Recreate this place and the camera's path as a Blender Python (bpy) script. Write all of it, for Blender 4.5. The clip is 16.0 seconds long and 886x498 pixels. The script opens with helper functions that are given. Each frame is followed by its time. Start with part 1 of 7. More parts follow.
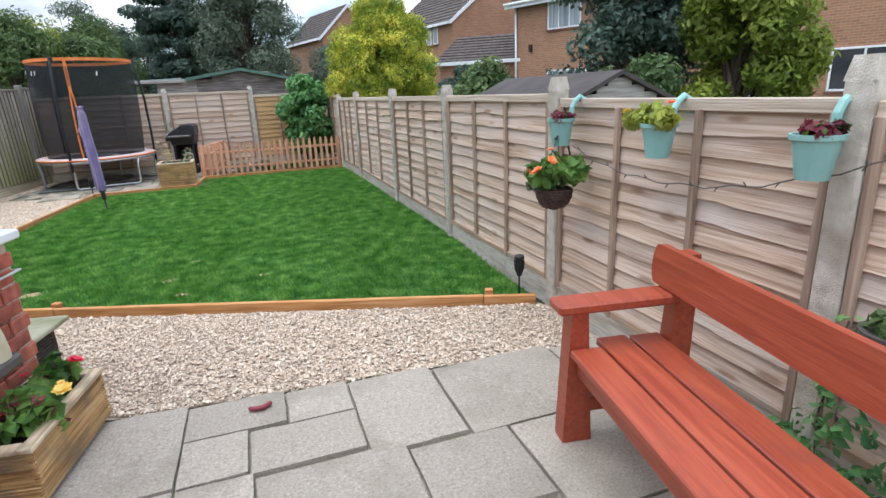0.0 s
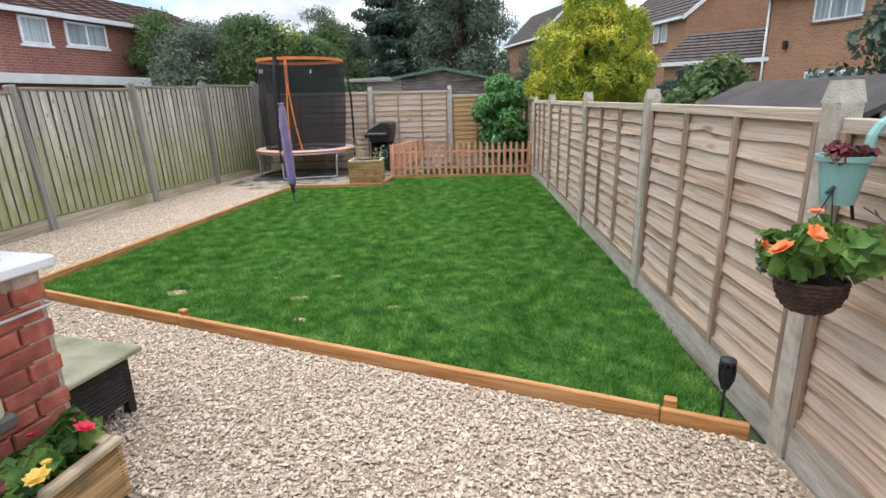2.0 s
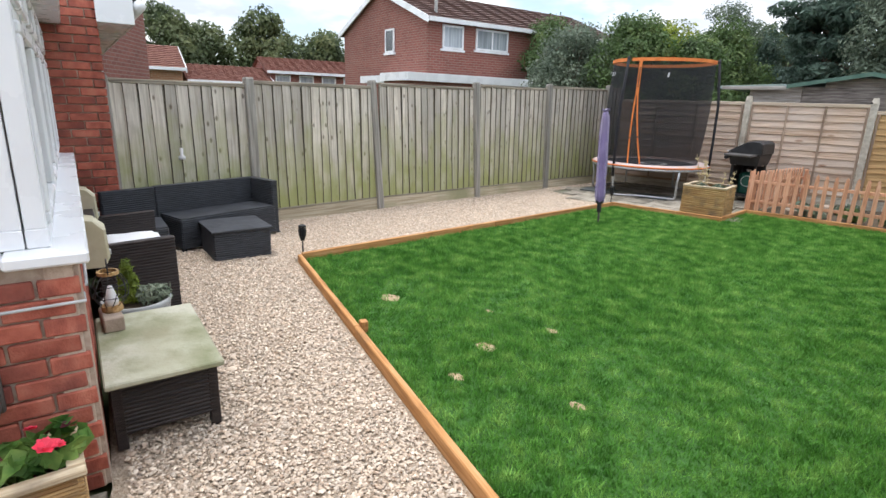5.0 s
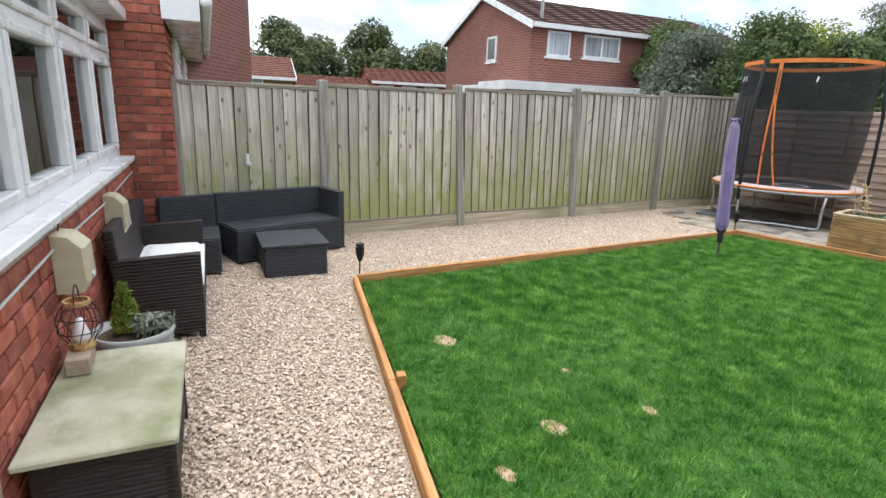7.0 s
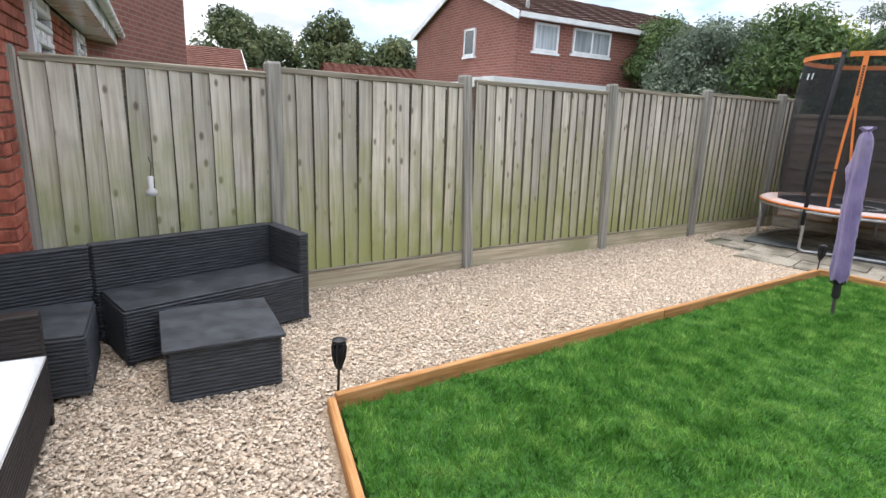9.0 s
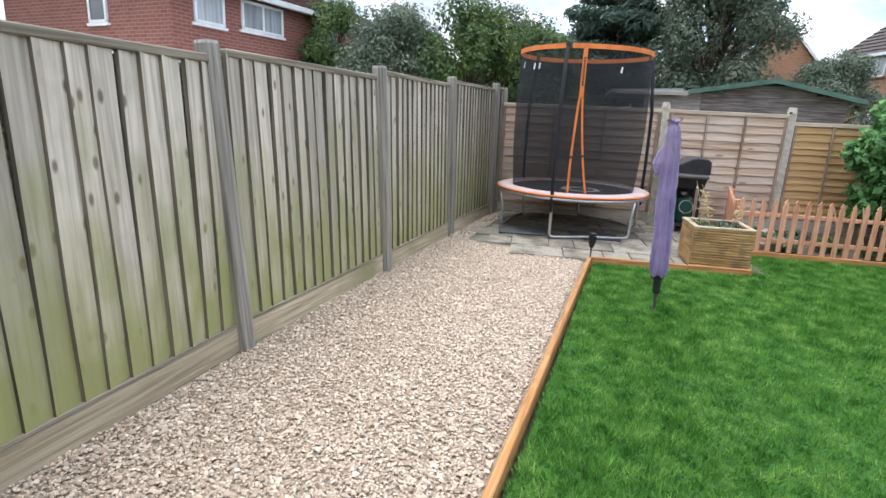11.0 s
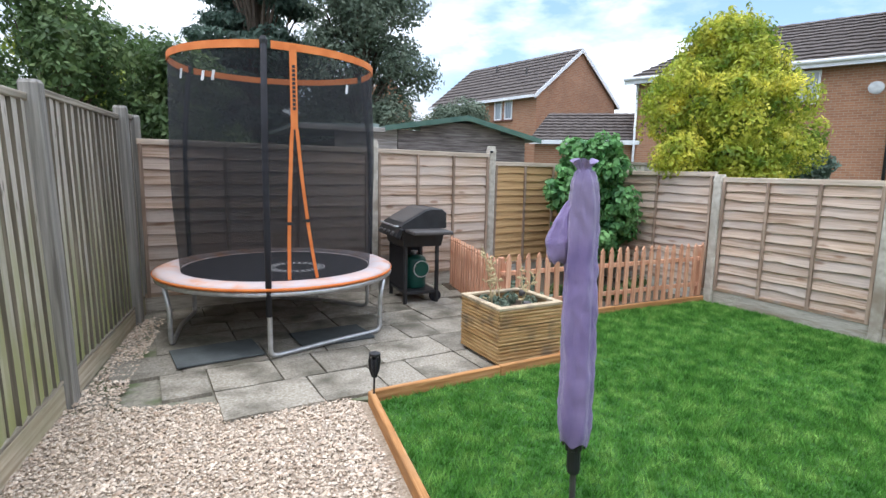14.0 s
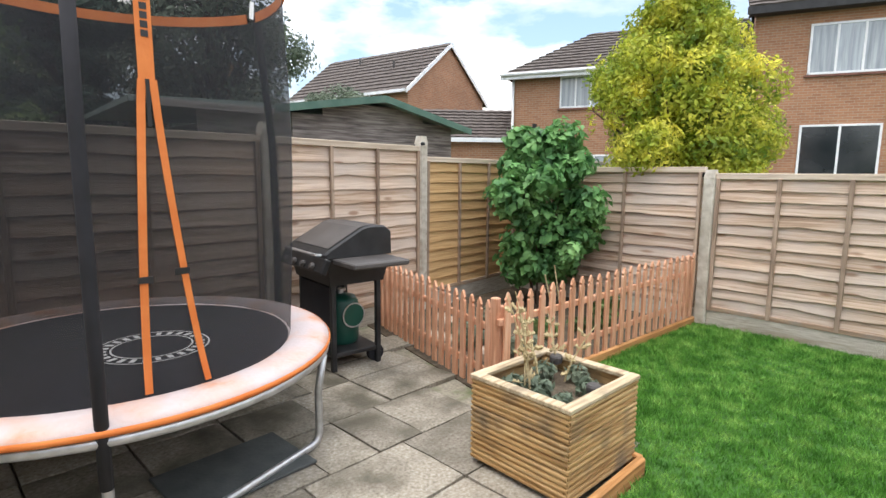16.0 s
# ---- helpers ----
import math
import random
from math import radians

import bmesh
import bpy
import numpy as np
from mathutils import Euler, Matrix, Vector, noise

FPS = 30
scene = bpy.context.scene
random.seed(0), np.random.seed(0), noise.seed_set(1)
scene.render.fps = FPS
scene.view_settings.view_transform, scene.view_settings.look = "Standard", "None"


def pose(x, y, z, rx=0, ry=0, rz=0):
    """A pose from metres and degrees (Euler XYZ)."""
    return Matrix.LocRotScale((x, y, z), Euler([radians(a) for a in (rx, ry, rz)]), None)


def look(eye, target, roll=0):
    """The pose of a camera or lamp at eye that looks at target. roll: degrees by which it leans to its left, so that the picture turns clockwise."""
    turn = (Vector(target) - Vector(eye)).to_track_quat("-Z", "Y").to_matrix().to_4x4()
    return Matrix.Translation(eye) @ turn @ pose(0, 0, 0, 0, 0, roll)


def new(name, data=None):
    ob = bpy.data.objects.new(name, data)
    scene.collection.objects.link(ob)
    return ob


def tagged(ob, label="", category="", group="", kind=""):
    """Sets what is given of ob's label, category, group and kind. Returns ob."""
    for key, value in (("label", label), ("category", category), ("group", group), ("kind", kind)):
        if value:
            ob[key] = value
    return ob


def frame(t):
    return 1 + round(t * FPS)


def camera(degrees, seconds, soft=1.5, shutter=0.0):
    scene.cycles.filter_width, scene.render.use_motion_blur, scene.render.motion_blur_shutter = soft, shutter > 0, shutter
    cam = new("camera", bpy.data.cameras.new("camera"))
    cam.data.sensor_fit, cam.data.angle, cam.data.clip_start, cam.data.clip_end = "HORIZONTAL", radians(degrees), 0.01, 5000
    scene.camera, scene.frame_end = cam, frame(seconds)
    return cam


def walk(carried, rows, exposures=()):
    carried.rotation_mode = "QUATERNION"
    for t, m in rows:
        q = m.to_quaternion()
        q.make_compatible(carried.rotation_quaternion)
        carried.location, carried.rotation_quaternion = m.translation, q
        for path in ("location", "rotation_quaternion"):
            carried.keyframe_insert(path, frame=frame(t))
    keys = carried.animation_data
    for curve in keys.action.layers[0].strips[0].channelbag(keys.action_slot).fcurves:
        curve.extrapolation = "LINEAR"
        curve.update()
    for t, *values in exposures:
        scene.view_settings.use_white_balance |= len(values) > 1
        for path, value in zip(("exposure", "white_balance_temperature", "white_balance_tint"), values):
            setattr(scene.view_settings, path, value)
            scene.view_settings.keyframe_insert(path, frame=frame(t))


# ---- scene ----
cam = camera(79.4, 16.0)
PATH = [
    (0, (1.523, 0.276, 1.518), (2.136, 2.093, 0.949), -2.6),
    (0.5, (1.593, 0.532, 1.526), (1.964, 2.417, 0.969), -2.2),
    (1, (1.686, 0.742, 1.544), (1.896, 2.653, 0.992), -2.0),
    (1.5, (1.872, 1.014, 1.539), (1.959, 2.936, 0.993), -1.8),
    (2, (2.036, 1.302, 1.537), (1.933, 3.224, 0.994), -1.3),
    (2.5, (2.124, 1.653, 1.538), (1.869, 3.561, 0.997), -0.9),
    (3, (2.181, 1.934, 1.52), (1.803, 3.824, 0.987), -0.6),
    (3.5, (2.267, 2.207, 1.517), (1.614, 4.022, 0.99), 0.4),
    (4, (2.366, 2.425, 1.527), (1.478, 4.138, 0.998), 0.8),
    (4.5, (2.411, 2.612, 1.53), (1.327, 4.208, 1.005), 1.2),
    (5, (2.606, 2.714, 1.544), (1.298, 4.131, 1.014), 1.8),
    (7.5, (1.845, 3.64, 1.474), (0.284, 4.786, 0.974), 2.3),
    (8, (1.402, 3.835, 1.488), (-0.152, 4.991, 0.99), 2.4),
    (10.5, (-1.127, 4.850, 1.425), (-1.989, 6.587, 0.938), 3.2),
    (11, (-1.460, 5.030, 1.470), (-1.900, 6.925, 0.985), 2.7),
    (11.5, (-1.775, 5.385, 1.455), (-1.802, 7.327, 0.984), 2.2),
    (12, (-1.987, 5.715, 1.432), (-1.709, 7.643, 0.979), 2.0),
    (12.5, (-2.082, 6.123, 1.491), (-1.584, 8.012, 1.062), 1.7),
    (13, (-2.128, 6.663, 1.486), (-1.44, 8.5, 1.094), 1.4),
    (13.5, (-2.172, 7.178, 1.471), (-1.387, 8.989, 1.144), 1.3),
    (14, (-2.19, 7.7, 1.465), (-1.328, 9.482, 1.178), 1.2),
    (14.5, (-2.139, 8.159, 1.499), (-1.199, 9.901, 1.215), 1.1),
    (15, (-2.139, 8.692, 1.476), (-1.085, 10.368, 1.197), 0.8),
    (15.5, (-2.035, 9.137, 1.466), (-0.867, 10.735, 1.183), 0.6),
    (16, (-1.924, 9.718, 1.435), (-0.615, 11.205, 1.158), 0.5),
]
walk(cam, [(t, look(eye, target, roll)) for t, eye, target, roll in PATH],
     exposures=[(0.0, 0.54, 6050, 10), (1.0, 0.53, 6400, 10), (2.0, 0.51, 6400, 10), (3.0, 0.56, 6150, 10), (3.5, 0.64, 6050, 10), (4.5, 0.70, 6150, 10), (5.0, 0.64, 6450, 10), (8.0, 0.66, 6500, 10),
                (10.5, 0.66, 6250, 10), (11.5, 0.66, 6100, 10), (13.5, 0.68, 5950, 10), (14.5, 0.72, 6100, 10), (15.5, 0.80, 6500, 10), (16.0, 0.85, 6700, 10)])

# ---------------------------------------------------------------- light
world = bpy.data.worlds.new("world")
scene.world = world
world.use_nodes = True
wn, wl = world.node_tree.nodes, world.node_tree.links
wn.clear()
w_out = wn.new("ShaderNodeOutputWorld")
w_bg = wn.new("ShaderNodeBackground")
w_bg.inputs["Strength"].default_value = 1.42
w_sky = wn.new("ShaderNodeTexSky")
w_sky.sky_type = "NISHITA"
w_sky.sun_disc = False
w_sky.sun_elevation = radians(78)
w_sky.sun_rotation = radians(258.7)
w_gain = wn.new("ShaderNodeMix")
w_gain.data_type = "RGBA"
w_gain.blend_type = "MULTIPLY"
w_gain.inputs[0].default_value = 1.0
w_gain.inputs[7].default_value = (0.12, 0.12, 0.12, 1)
w_tc = wn.new("ShaderNodeTexCoord")
w_map = wn.new("ShaderNodeMapping")
w_map.inputs["Scale"].default_value = (1.6, 1.6, 4.2)
w_noise = wn.new("ShaderNodeTexNoise")
w_noise.inputs["Scale"].default_value = 1.7
w_noise.inputs["Detail"].default_value = 7
w_noise.inputs["Roughness"].default_value = 0.55
w_ramp = wn.new("ShaderNodeValToRGB")
w_ramp.color_ramp.elements[0].position = 0.37
w_ramp.color_ramp.elements[1].position = 0.52
w_noise2 = wn.new("ShaderNodeTexNoise")
w_noise2.inputs["Scale"].default_value = 3.1
w_noise2.inputs["Detail"].default_value = 5
w_cloud = wn.new("ShaderNodeValToRGB")
w_cloud.color_ramp.elements[0].position = 0.38
w_cloud.color_ramp.elements[0].color = (0.47, 0.515, 0.59, 1)
w_cloud.color_ramp.elements[1].position = 0.66
w_cloud.color_ramp.elements[1].color = (1.12, 1.12, 1.13, 1)
w_mix = wn.new("ShaderNodeMix")
w_mix.data_type = "RGBA"
wl.new(w_tc.outputs["Generated"], w_map.inputs["Vector"])
wl.new(w_map.outputs["Vector"], w_noise.inputs["Vector"])
wl.new(w_map.outputs["Vector"], w_noise2.inputs["Vector"])
wl.new(w_noise.outputs["Fac"], w_ramp.inputs["Fac"])
wl.new(w_noise2.outputs["Fac"], w_cloud.inputs["Fac"])
wl.new(w_sky.outputs["Color"], w_gain.inputs[6])
wl.new(w_ramp.outputs["Color"], w_mix.inputs[0])
wl.new(w_gain.outputs[2], w_mix.inputs[6])
wl.new(w_cloud.outputs["Color"], w_mix.inputs[7])
# a clouded sky is brighter overhead than at the horizon
w_sep = wn.new("ShaderNodeSeparateXYZ")
w_high = wn.new("ShaderNodeMapRange")
w_high.inputs["From Max"].default_value = 0.6
w_high.inputs["To Min"].default_value, w_high.inputs["To Max"].default_value = 0.70, 1.25
w_fade = wn.new("ShaderNodeVectorMath")
w_fade.operation = "SCALE"
wl.new(w_tc.outputs["Generated"], w_sep.inputs[0])
wl.new(w_sep.outputs["Z"], w_high.inputs["Value"])
wl.new(w_mix.outputs[2], w_fade.inputs[0])
wl.new(w_high.outputs["Result"], w_fade.inputs["Scale"])
wl.new(w_fade.outputs[0], w_bg.inputs["Color"])
wl.new(w_bg.outputs["Background"], w_out.inputs["Surface"])

sun = new("sun", bpy.data.lights.new("sun", "SUN"))
sun.data.energy = 1.55
sun.data.angle = radians(40)
sun.data.color = (1.0, 0.97, 0.925)
sun.matrix_world = look((-2.5, 2.5, 12), (0, 3, 0))

# ---------------------------------------------------------------- materials


def ramp_colors(node, stops):
    els = node.color_ramp.elements
    while len(els) < len(stops):
        els.new(0.5)
    for e, (p, c) in zip(els, stops):
        e.position = p
        e.color = (*c, 1)


def surface(name, stops, scale=(1, 1, 1), noise_scale=5.0, detail=6, rough=0.8, bump=0.2, vary=0.15, stain=None,
            stain_scale=1.5, stain_range=(0.5, 0.7), island=False, metal=0.0, coat=0.0, spec=0.4, fine=60.0, distort=0.0, space="Object",
            sheen=0.0, through_light=0.0, bump_dist=0.01, shift=True, algae=None, knots=None):
    """A two-scale procedural material: a noise through a colour ramp, value changes from piece to piece, stains and relief."""
    m = bpy.data.materials.new(name)
    m.use_nodes = True
    n, l = m.node_tree.nodes, m.node_tree.links
    b = n["Principled BSDF"]
    b.inputs["Metallic"].default_value = metal
    b.inputs["Specular IOR Level"].default_value = spec
    b.inputs["Coat Weight"].default_value = coat
    tc = n.new("ShaderNodeTexCoord")
    src = n.new("ShaderNodeNewGeometry").outputs["Position"] if space == "World" else tc.outputs[space]
    if island:
        rnd = n.new("ShaderNodeNewGeometry").outputs["Random Per Island"]
    else:
        rnd = n.new("ShaderNodeObjectInfo").outputs["Random"]
    off = n.new("ShaderNodeVectorMath")
    off.operation = "MULTIPLY_ADD"
    off.inputs[1].default_value = (17.3, 11.1, 23.7) if shift else (0, 0, 0)
    l.new(rnd, off.inputs[0])
    l.new(src, off.inputs[2])
    mp = n.new("ShaderNodeMapping")
    mp.inputs["Scale"].default_value = scale
    l.new(off.outputs[0], mp.inputs["Vector"])
    t1 = n.new("ShaderNodeTexNoise")
    t1.inputs["Scale"].default_value = noise_scale
    t1.inputs["Detail"].default_value = detail
    t1.inputs["Distortion"].default_value = distort
    l.new(mp.outputs["Vector"], t1.inputs["Vector"])
    cr = n.new("ShaderNodeValToRGB")
    ramp_colors(cr, stops)
    l.new(t1.outputs["Fac"], cr.inputs["Fac"])
    hsv = n.new("ShaderNodeHueSaturation")
    mr = n.new("ShaderNodeMapRange")
    mr.inputs["To Min"].default_value = 1 - vary
    mr.inputs["To Max"].default_value = 1 + vary
    l.new(rnd, mr.inputs["Value"])
    l.new(mr.outputs["Result"], hsv.inputs["Value"])
    l.new(cr.outputs["Color"], hsv.inputs["Color"])
    col = hsv.outputs["Color"]
    if stain:
        t2 = n.new("ShaderNodeTexNoise")
        t2.inputs["Scale"].default_value = stain_scale
        t2.inputs["Detail"].default_value = 5
        l.new(off.outputs[0], t2.inputs["Vector"])
        r2 = n.new("ShaderNodeMapRange")
        r2.inputs["From Min"].default_value, r2.inputs["From Max"].default_value = stain_range
        l.new(t2.outputs["Fac"], r2.inputs["Value"])
        mx = n.new("ShaderNodeMix")
        mx.data_type = "RGBA"
        mx.inputs[7].default_value = (*stain, 1)
        l.new(r2.outputs["Result"], mx.inputs[0])
        l.new(col, mx.inputs[6])
        col = mx.outputs[2]
    if knots:
        # dark resinous knots with a brown halo along the grain
        mk = n.new("ShaderNodeMapping")
        mk.inputs["Scale"].default_value = knots[1]
        l.new(off.outputs[0], mk.inputs["Vector"])
        vo = n.new("ShaderNodeTexVoronoi")
        vo.inputs["Scale"].default_value = 1.0
        l.new(mk.outputs["Vector"], vo.inputs["Vector"])
        rk = n.new("ShaderNodeMapRange")
        rk.inputs["From Min"].default_value, rk.inputs["From Max"].default_value = 0.20, 0.10
        rk.inputs["To Max"].default_value = 0.8
        l.new(vo.outputs["Distance"], rk.inputs["Value"])
        xk = n.new("ShaderNodeMix")
        xk.data_type = "RGBA"
        xk.inputs[7].default_value = (*knots[0], 1)
        l.new(rk.outputs["Result"], xk.inputs[0])
        l.new(col, xk.inputs[6])
        col = xk.outputs[2]
    if algae:
        # green growth that climbs unevenly from the damp foot of the boards
        sp = n.new("ShaderNodeSeparateXYZ")
        l.new(n.new("ShaderNodeNewGeometry").outputs["Position"], sp.inputs[0])
        t4 = n.new("ShaderNodeTexNoise")
        t4.inputs["Scale"].default_value = 3.6
        t4.inputs["Detail"].default_value = 6
        l.new(off.outputs[0], t4.inputs["Vector"])
        m4 = n.new("ShaderNodeMath")
        m4.operation = "MULTIPLY_ADD"
        m4.inputs[1].default_value = -2.3
        l.new(t4.outputs["Fac"], m4.inputs[0])
        l.new(sp.outputs["Z"], m4.inputs[2])
        r4 = n.new("ShaderNodeMapRange")
        r4.inputs["From Min"].default_value, r4.inputs["From Max"].default_value = 0.15, -0.95
        r4.inputs["To Max"].default_value = 0.92
        l.new(m4.outputs[0], r4.inputs["Value"])
        x4 = n.new("ShaderNodeMix")
        x4.data_type = "RGBA"
        x4.inputs[7].default_value = (*algae, 1)
        l.new(r4.outputs["Result"], x4.inputs[0])
        l.new(col, x4.inputs[6])
        col = x4.outputs[2]
    l.new(col, b.inputs["Base Color"])
    rr = n.new("ShaderNodeMapRange")
    rr.inputs["To Min"].default_value = max(rough - 0.12, 0.03)
    rr.inputs["To Max"].default_value = min(rough + 0.12, 1)
    l.new(t1.outputs["Fac"], rr.inputs["Value"])
    l.new(rr.outputs["Result"], b.inputs["Roughness"])
    if bump:
        t3 = n.new("ShaderNodeTexNoise")
        t3.inputs["Scale"].default_value = fine
        t3.inputs["Detail"].default_value = 4
        l.new(mp.outputs["Vector"], t3.inputs["Vector"])
        ad = n.new("ShaderNodeMath")
        ad.operation = "ADD"
        l.new(t1.outputs["Fac"], ad.inputs[0])
        l.new(t3.outputs["Fac"], ad.inputs[1])
        bp = n.new("ShaderNodeBump")
        bp.inputs["Strength"].default_value = bump
        bp.inputs["Distance"].default_value = bump_dist
        l.new(ad.outputs[0], bp.inputs["Height"])
        l.new(bp.outputs["Normal"], b.inputs["Normal"])
    if sheen:
        b.inputs["Sheen Weight"].default_value = sheen
    if through_light:
        tr = n.new("ShaderNodeBsdfTranslucent")
        ms = n.new("ShaderNodeMixShader")
        ms.inputs[0].default_value = through_light
        l.new(col, tr.inputs["Color"])
        l.new(b.outputs[0], ms.inputs[1])
        l.new(tr.outputs[0], ms.inputs[2])
        l.new(ms.outputs[0], n["Material Output"].inputs["Surface"])
    return m


def wood(name, dark, mid, light, along="x", **kw):
    sc = {"x": (0.9, 14, 14), "y": (14, 0.9, 14), "z": (14, 14, 0.9)}[along]
    args = dict(scale=sc, noise_scale=3.0, detail=8, rough=0.78, bump=0.35, vary=0.14, fine=9.0, distort=0.6)
    args.update(kw)
    return surface(name, [(0.33, dark), (0.5, mid), (0.68, light)], **args)


MAT = {}
MAT["lap_board"] = wood("lap_board", (0.365, 0.24, 0.16), (0.56, 0.412, 0.305), (0.655, 0.52, 0.415), "x", vary=0.16, knots=((0.27, 0.15, 0.09), (4.2, 1, 7.0)), stain=(0.57, 0.49, 0.43), stain_scale=2.0, stain_range=(0.42, 0.8))
MAT["lap_frame"] = wood("lap_frame", (0.27, 0.18, 0.12), (0.36, 0.25, 0.17), (0.48, 0.36, 0.25), "x", stain=(0.30, 0.27, 0.24), stain_scale=3)
MAT["lap_batten"] = wood("lap_batten", (0.23, 0.16, 0.115), (0.34, 0.245, 0.18), (0.44, 0.33, 0.25), "z")
MAT["lap_cap"] = wood("lap_cap", (0.42, 0.33, 0.25), (0.56, 0.46, 0.36), (0.66, 0.57, 0.46), "x")
MAT["new_board"] = wood("new_board", (0.44, 0.26, 0.11), (0.56, 0.35, 0.16), (0.63, 0.42, 0.21), "x", vary=0.06)
MAT["left_board"] = wood("left_board", (0.39, 0.35, 0.29), (0.53, 0.49, 0.42), (0.63, 0.59, 0.515), "z", vary=0.26, stain=(0.33, 0.30, 0.25), stain_scale=4.0, stain_range=(0.52, 0.8), algae=(0.31, 0.33, 0.125), knots=((0.10, 0.075, 0.05), (11.0, 1, 8.0)))
# darker copy of left_board: shade between boards painted on their side faces
MAT["left_board_edge_shade"] = wood("left_board_edge_shade", (0.09, 0.078, 0.055), (0.15, 0.13, 0.095), (0.23, 0.20, 0.15), "z", vary=0.2)
MAT["left_post"] = wood("left_post", (0.17, 0.16, 0.14), (0.28, 0.265, 0.235), (0.40, 0.38, 0.34), "z")
MAT["left_rail"] = wood("left_rail", (0.13, 0.115, 0.085), (0.24, 0.21, 0.16), (0.38, 0.34, 0.27), "x")
MAT["left_gravel_board"] = wood("left_gravel_board", (0.33, 0.27, 0.18), (0.47, 0.405, 0.29), (0.57, 0.505, 0.38), "x", stain=(0.30, 0.29, 0.17), stain_scale=2)
MAT["edging"] = wood("edging", (0.33, 0.15, 0.05), (0.48, 0.23, 0.08), (0.56, 0.31, 0.14), "x", vary=0.08, stain=(0.30, 0.16, 0.07), stain_scale=4, stain_range=(0.58, 0.85))
MAT["bench"] = wood("bench", (0.25, 0.042, 0.020), (0.32, 0.058, 0.026), (0.37, 0.078, 0.036), "x", rough=0.42, bump=0.18, vary=0.08, stain=(0.22, 0.05, 0.03), stain_scale=7, stain_range=(0.6, 0.85), spec=0.5)
MAT["picket"] = wood("picket", (0.48, 0.22, 0.12), (0.64, 0.33, 0.20), (0.70, 0.42, 0.28), "z", vary=0.08)
MAT["planter"] = wood("planter", (0.26, 0.14, 0.05), (0.44, 0.27, 0.11), (0.55, 0.38, 0.19), "x", vary=0.12, stain=(0.20, 0.14, 0.08), stain_scale=5)
MAT["planter_old"] = wood("planter_old", (0.30, 0.22, 0.13), (0.47, 0.37, 0.24), (0.60, 0.50, 0.35), "x", vary=0.12, stain=(0.25, 0.20, 0.14), stain_scale=5)
MAT["concrete"] = surface("concrete", [(0.3, (0.40, 0.355, 0.29)), (0.5, (0.54, 0.495, 0.42)), (0.72, (0.64, 0.60, 0.53))], noise_scale=16, detail=9, rough=0.92, bump=0.7, fine=150, stain=(0.31, 0.25, 0.185), stain_scale=2.6, stain_range=(0.5, 0.75), vary=0.1)
MAT["slab"] = surface("slab", [(0.30, (0.25, 0.22, 0.175)), (0.46, (0.35, 0.31, 0.255)), (0.60, (0.39, 0.35, 0.295)), (0.72, (0.50, 0.46, 0.40))], noise_scale=85, detail=14, rough=0.9, bump=0.8, fine=260, vary=0.12, stain=(0.19, 0.17, 0.13), stain_scale=2.4, stain_range=(0.50, 0.82), bump_dist=0.006, space="World")
MAT["slab_old"] = surface("slab_old", [(0.30, (0.20, 0.175, 0.135)), (0.46, (0.31, 0.275, 0.22)), (0.60, (0.37, 0.335, 0.28)), (0.72, (0.47, 0.44, 0.38))], noise_scale=60, detail=14, rough=0.9, bump=0.9, fine=260, vary=0.22, stain=(0.12, 0.108, 0.08), stain_scale=3.2, stain_range=(0.42, 0.68), bump_dist=0.008, space="World")
MAT["joint"] = surface("joint", [(0.3, (0.20, 0.18, 0.14)), (0.7, (0.37, 0.34, 0.27))], noise_scale=40, rough=0.95, bump=0.6, fine=120, stain=(0.10, 0.13, 0.05), stain_scale=5, stain_range=(0.52, 0.7))
MAT["gravel_bed"] = surface("gravel_bed", [(0.3, (0.28, 0.215, 0.15)), (0.5, (0.42, 0.335, 0.25)), (0.7, (0.54, 0.45, 0.35))], noise_scale=60, rough=0.95, bump=1.0, fine=120, space="World", vary=0.0)
MAT["stone"] = surface("stone", [(0.3, (0.36, 0.255, 0.175)), (0.46, (0.53, 0.42, 0.32)), (0.64, (0.66, 0.565, 0.46))], noise_scale=6, rough=0.85, bump=0.25, fine=90, vary=0.30, island=True, space="World")
MAT["stone_piece"] = surface("stone_piece", [(0.3, (0.36, 0.255, 0.175)), (0.46, (0.53, 0.42, 0.32)), (0.64, (0.66, 0.565, 0.46))], noise_scale=6, rough=0.85, bump=0.25, fine=90, vary=0.24)
MAT["turf"] = surface("turf", [(0.3, (0.022, 0.07, 0.010)), (0.5, (0.04, 0.125, 0.018)), (0.7, (0.06, 0.17, 0.025))], noise_scale=30, rough=0.95, bump=0.8, fine=140, space="World", vary=0)
MAT["grass"] = surface("grass", [(0.30, (0.042, 0.15, 0.017)), (0.5, (0.11, 0.28, 0.045)), (0.70, (0.26, 0.45, 0.105))], noise_scale=7.0, detail=10, rough=0.65, bump=0, vary=0.35, island=True, space="World", through_light=0.25, spec=0.2, shift=False)
MAT["bare_soil"] = surface("bare_soil", [(0.3, (0.23, 0.15, 0.08)), (0.6, (0.42, 0.32, 0.2))], noise_scale=30, rough=1, bump=0.7)
MAT["soil"] = surface("soil", [(0.3, (0.045, 0.032, 0.02)), (0.6, (0.10, 0.075, 0.05)), (0.8, (0.2, 0.16, 0.11))], noise_scale=14, rough=1, bump=0.9, fine=60, space="World", vary=0)
MAT["far_ground"] = surface("far_ground", [(0.3, (0.05, 0.075, 0.03)), (0.7, (0.09, 0.11, 0.05))], noise_scale=0.4, rough=1, bump=0, space="World", vary=0)
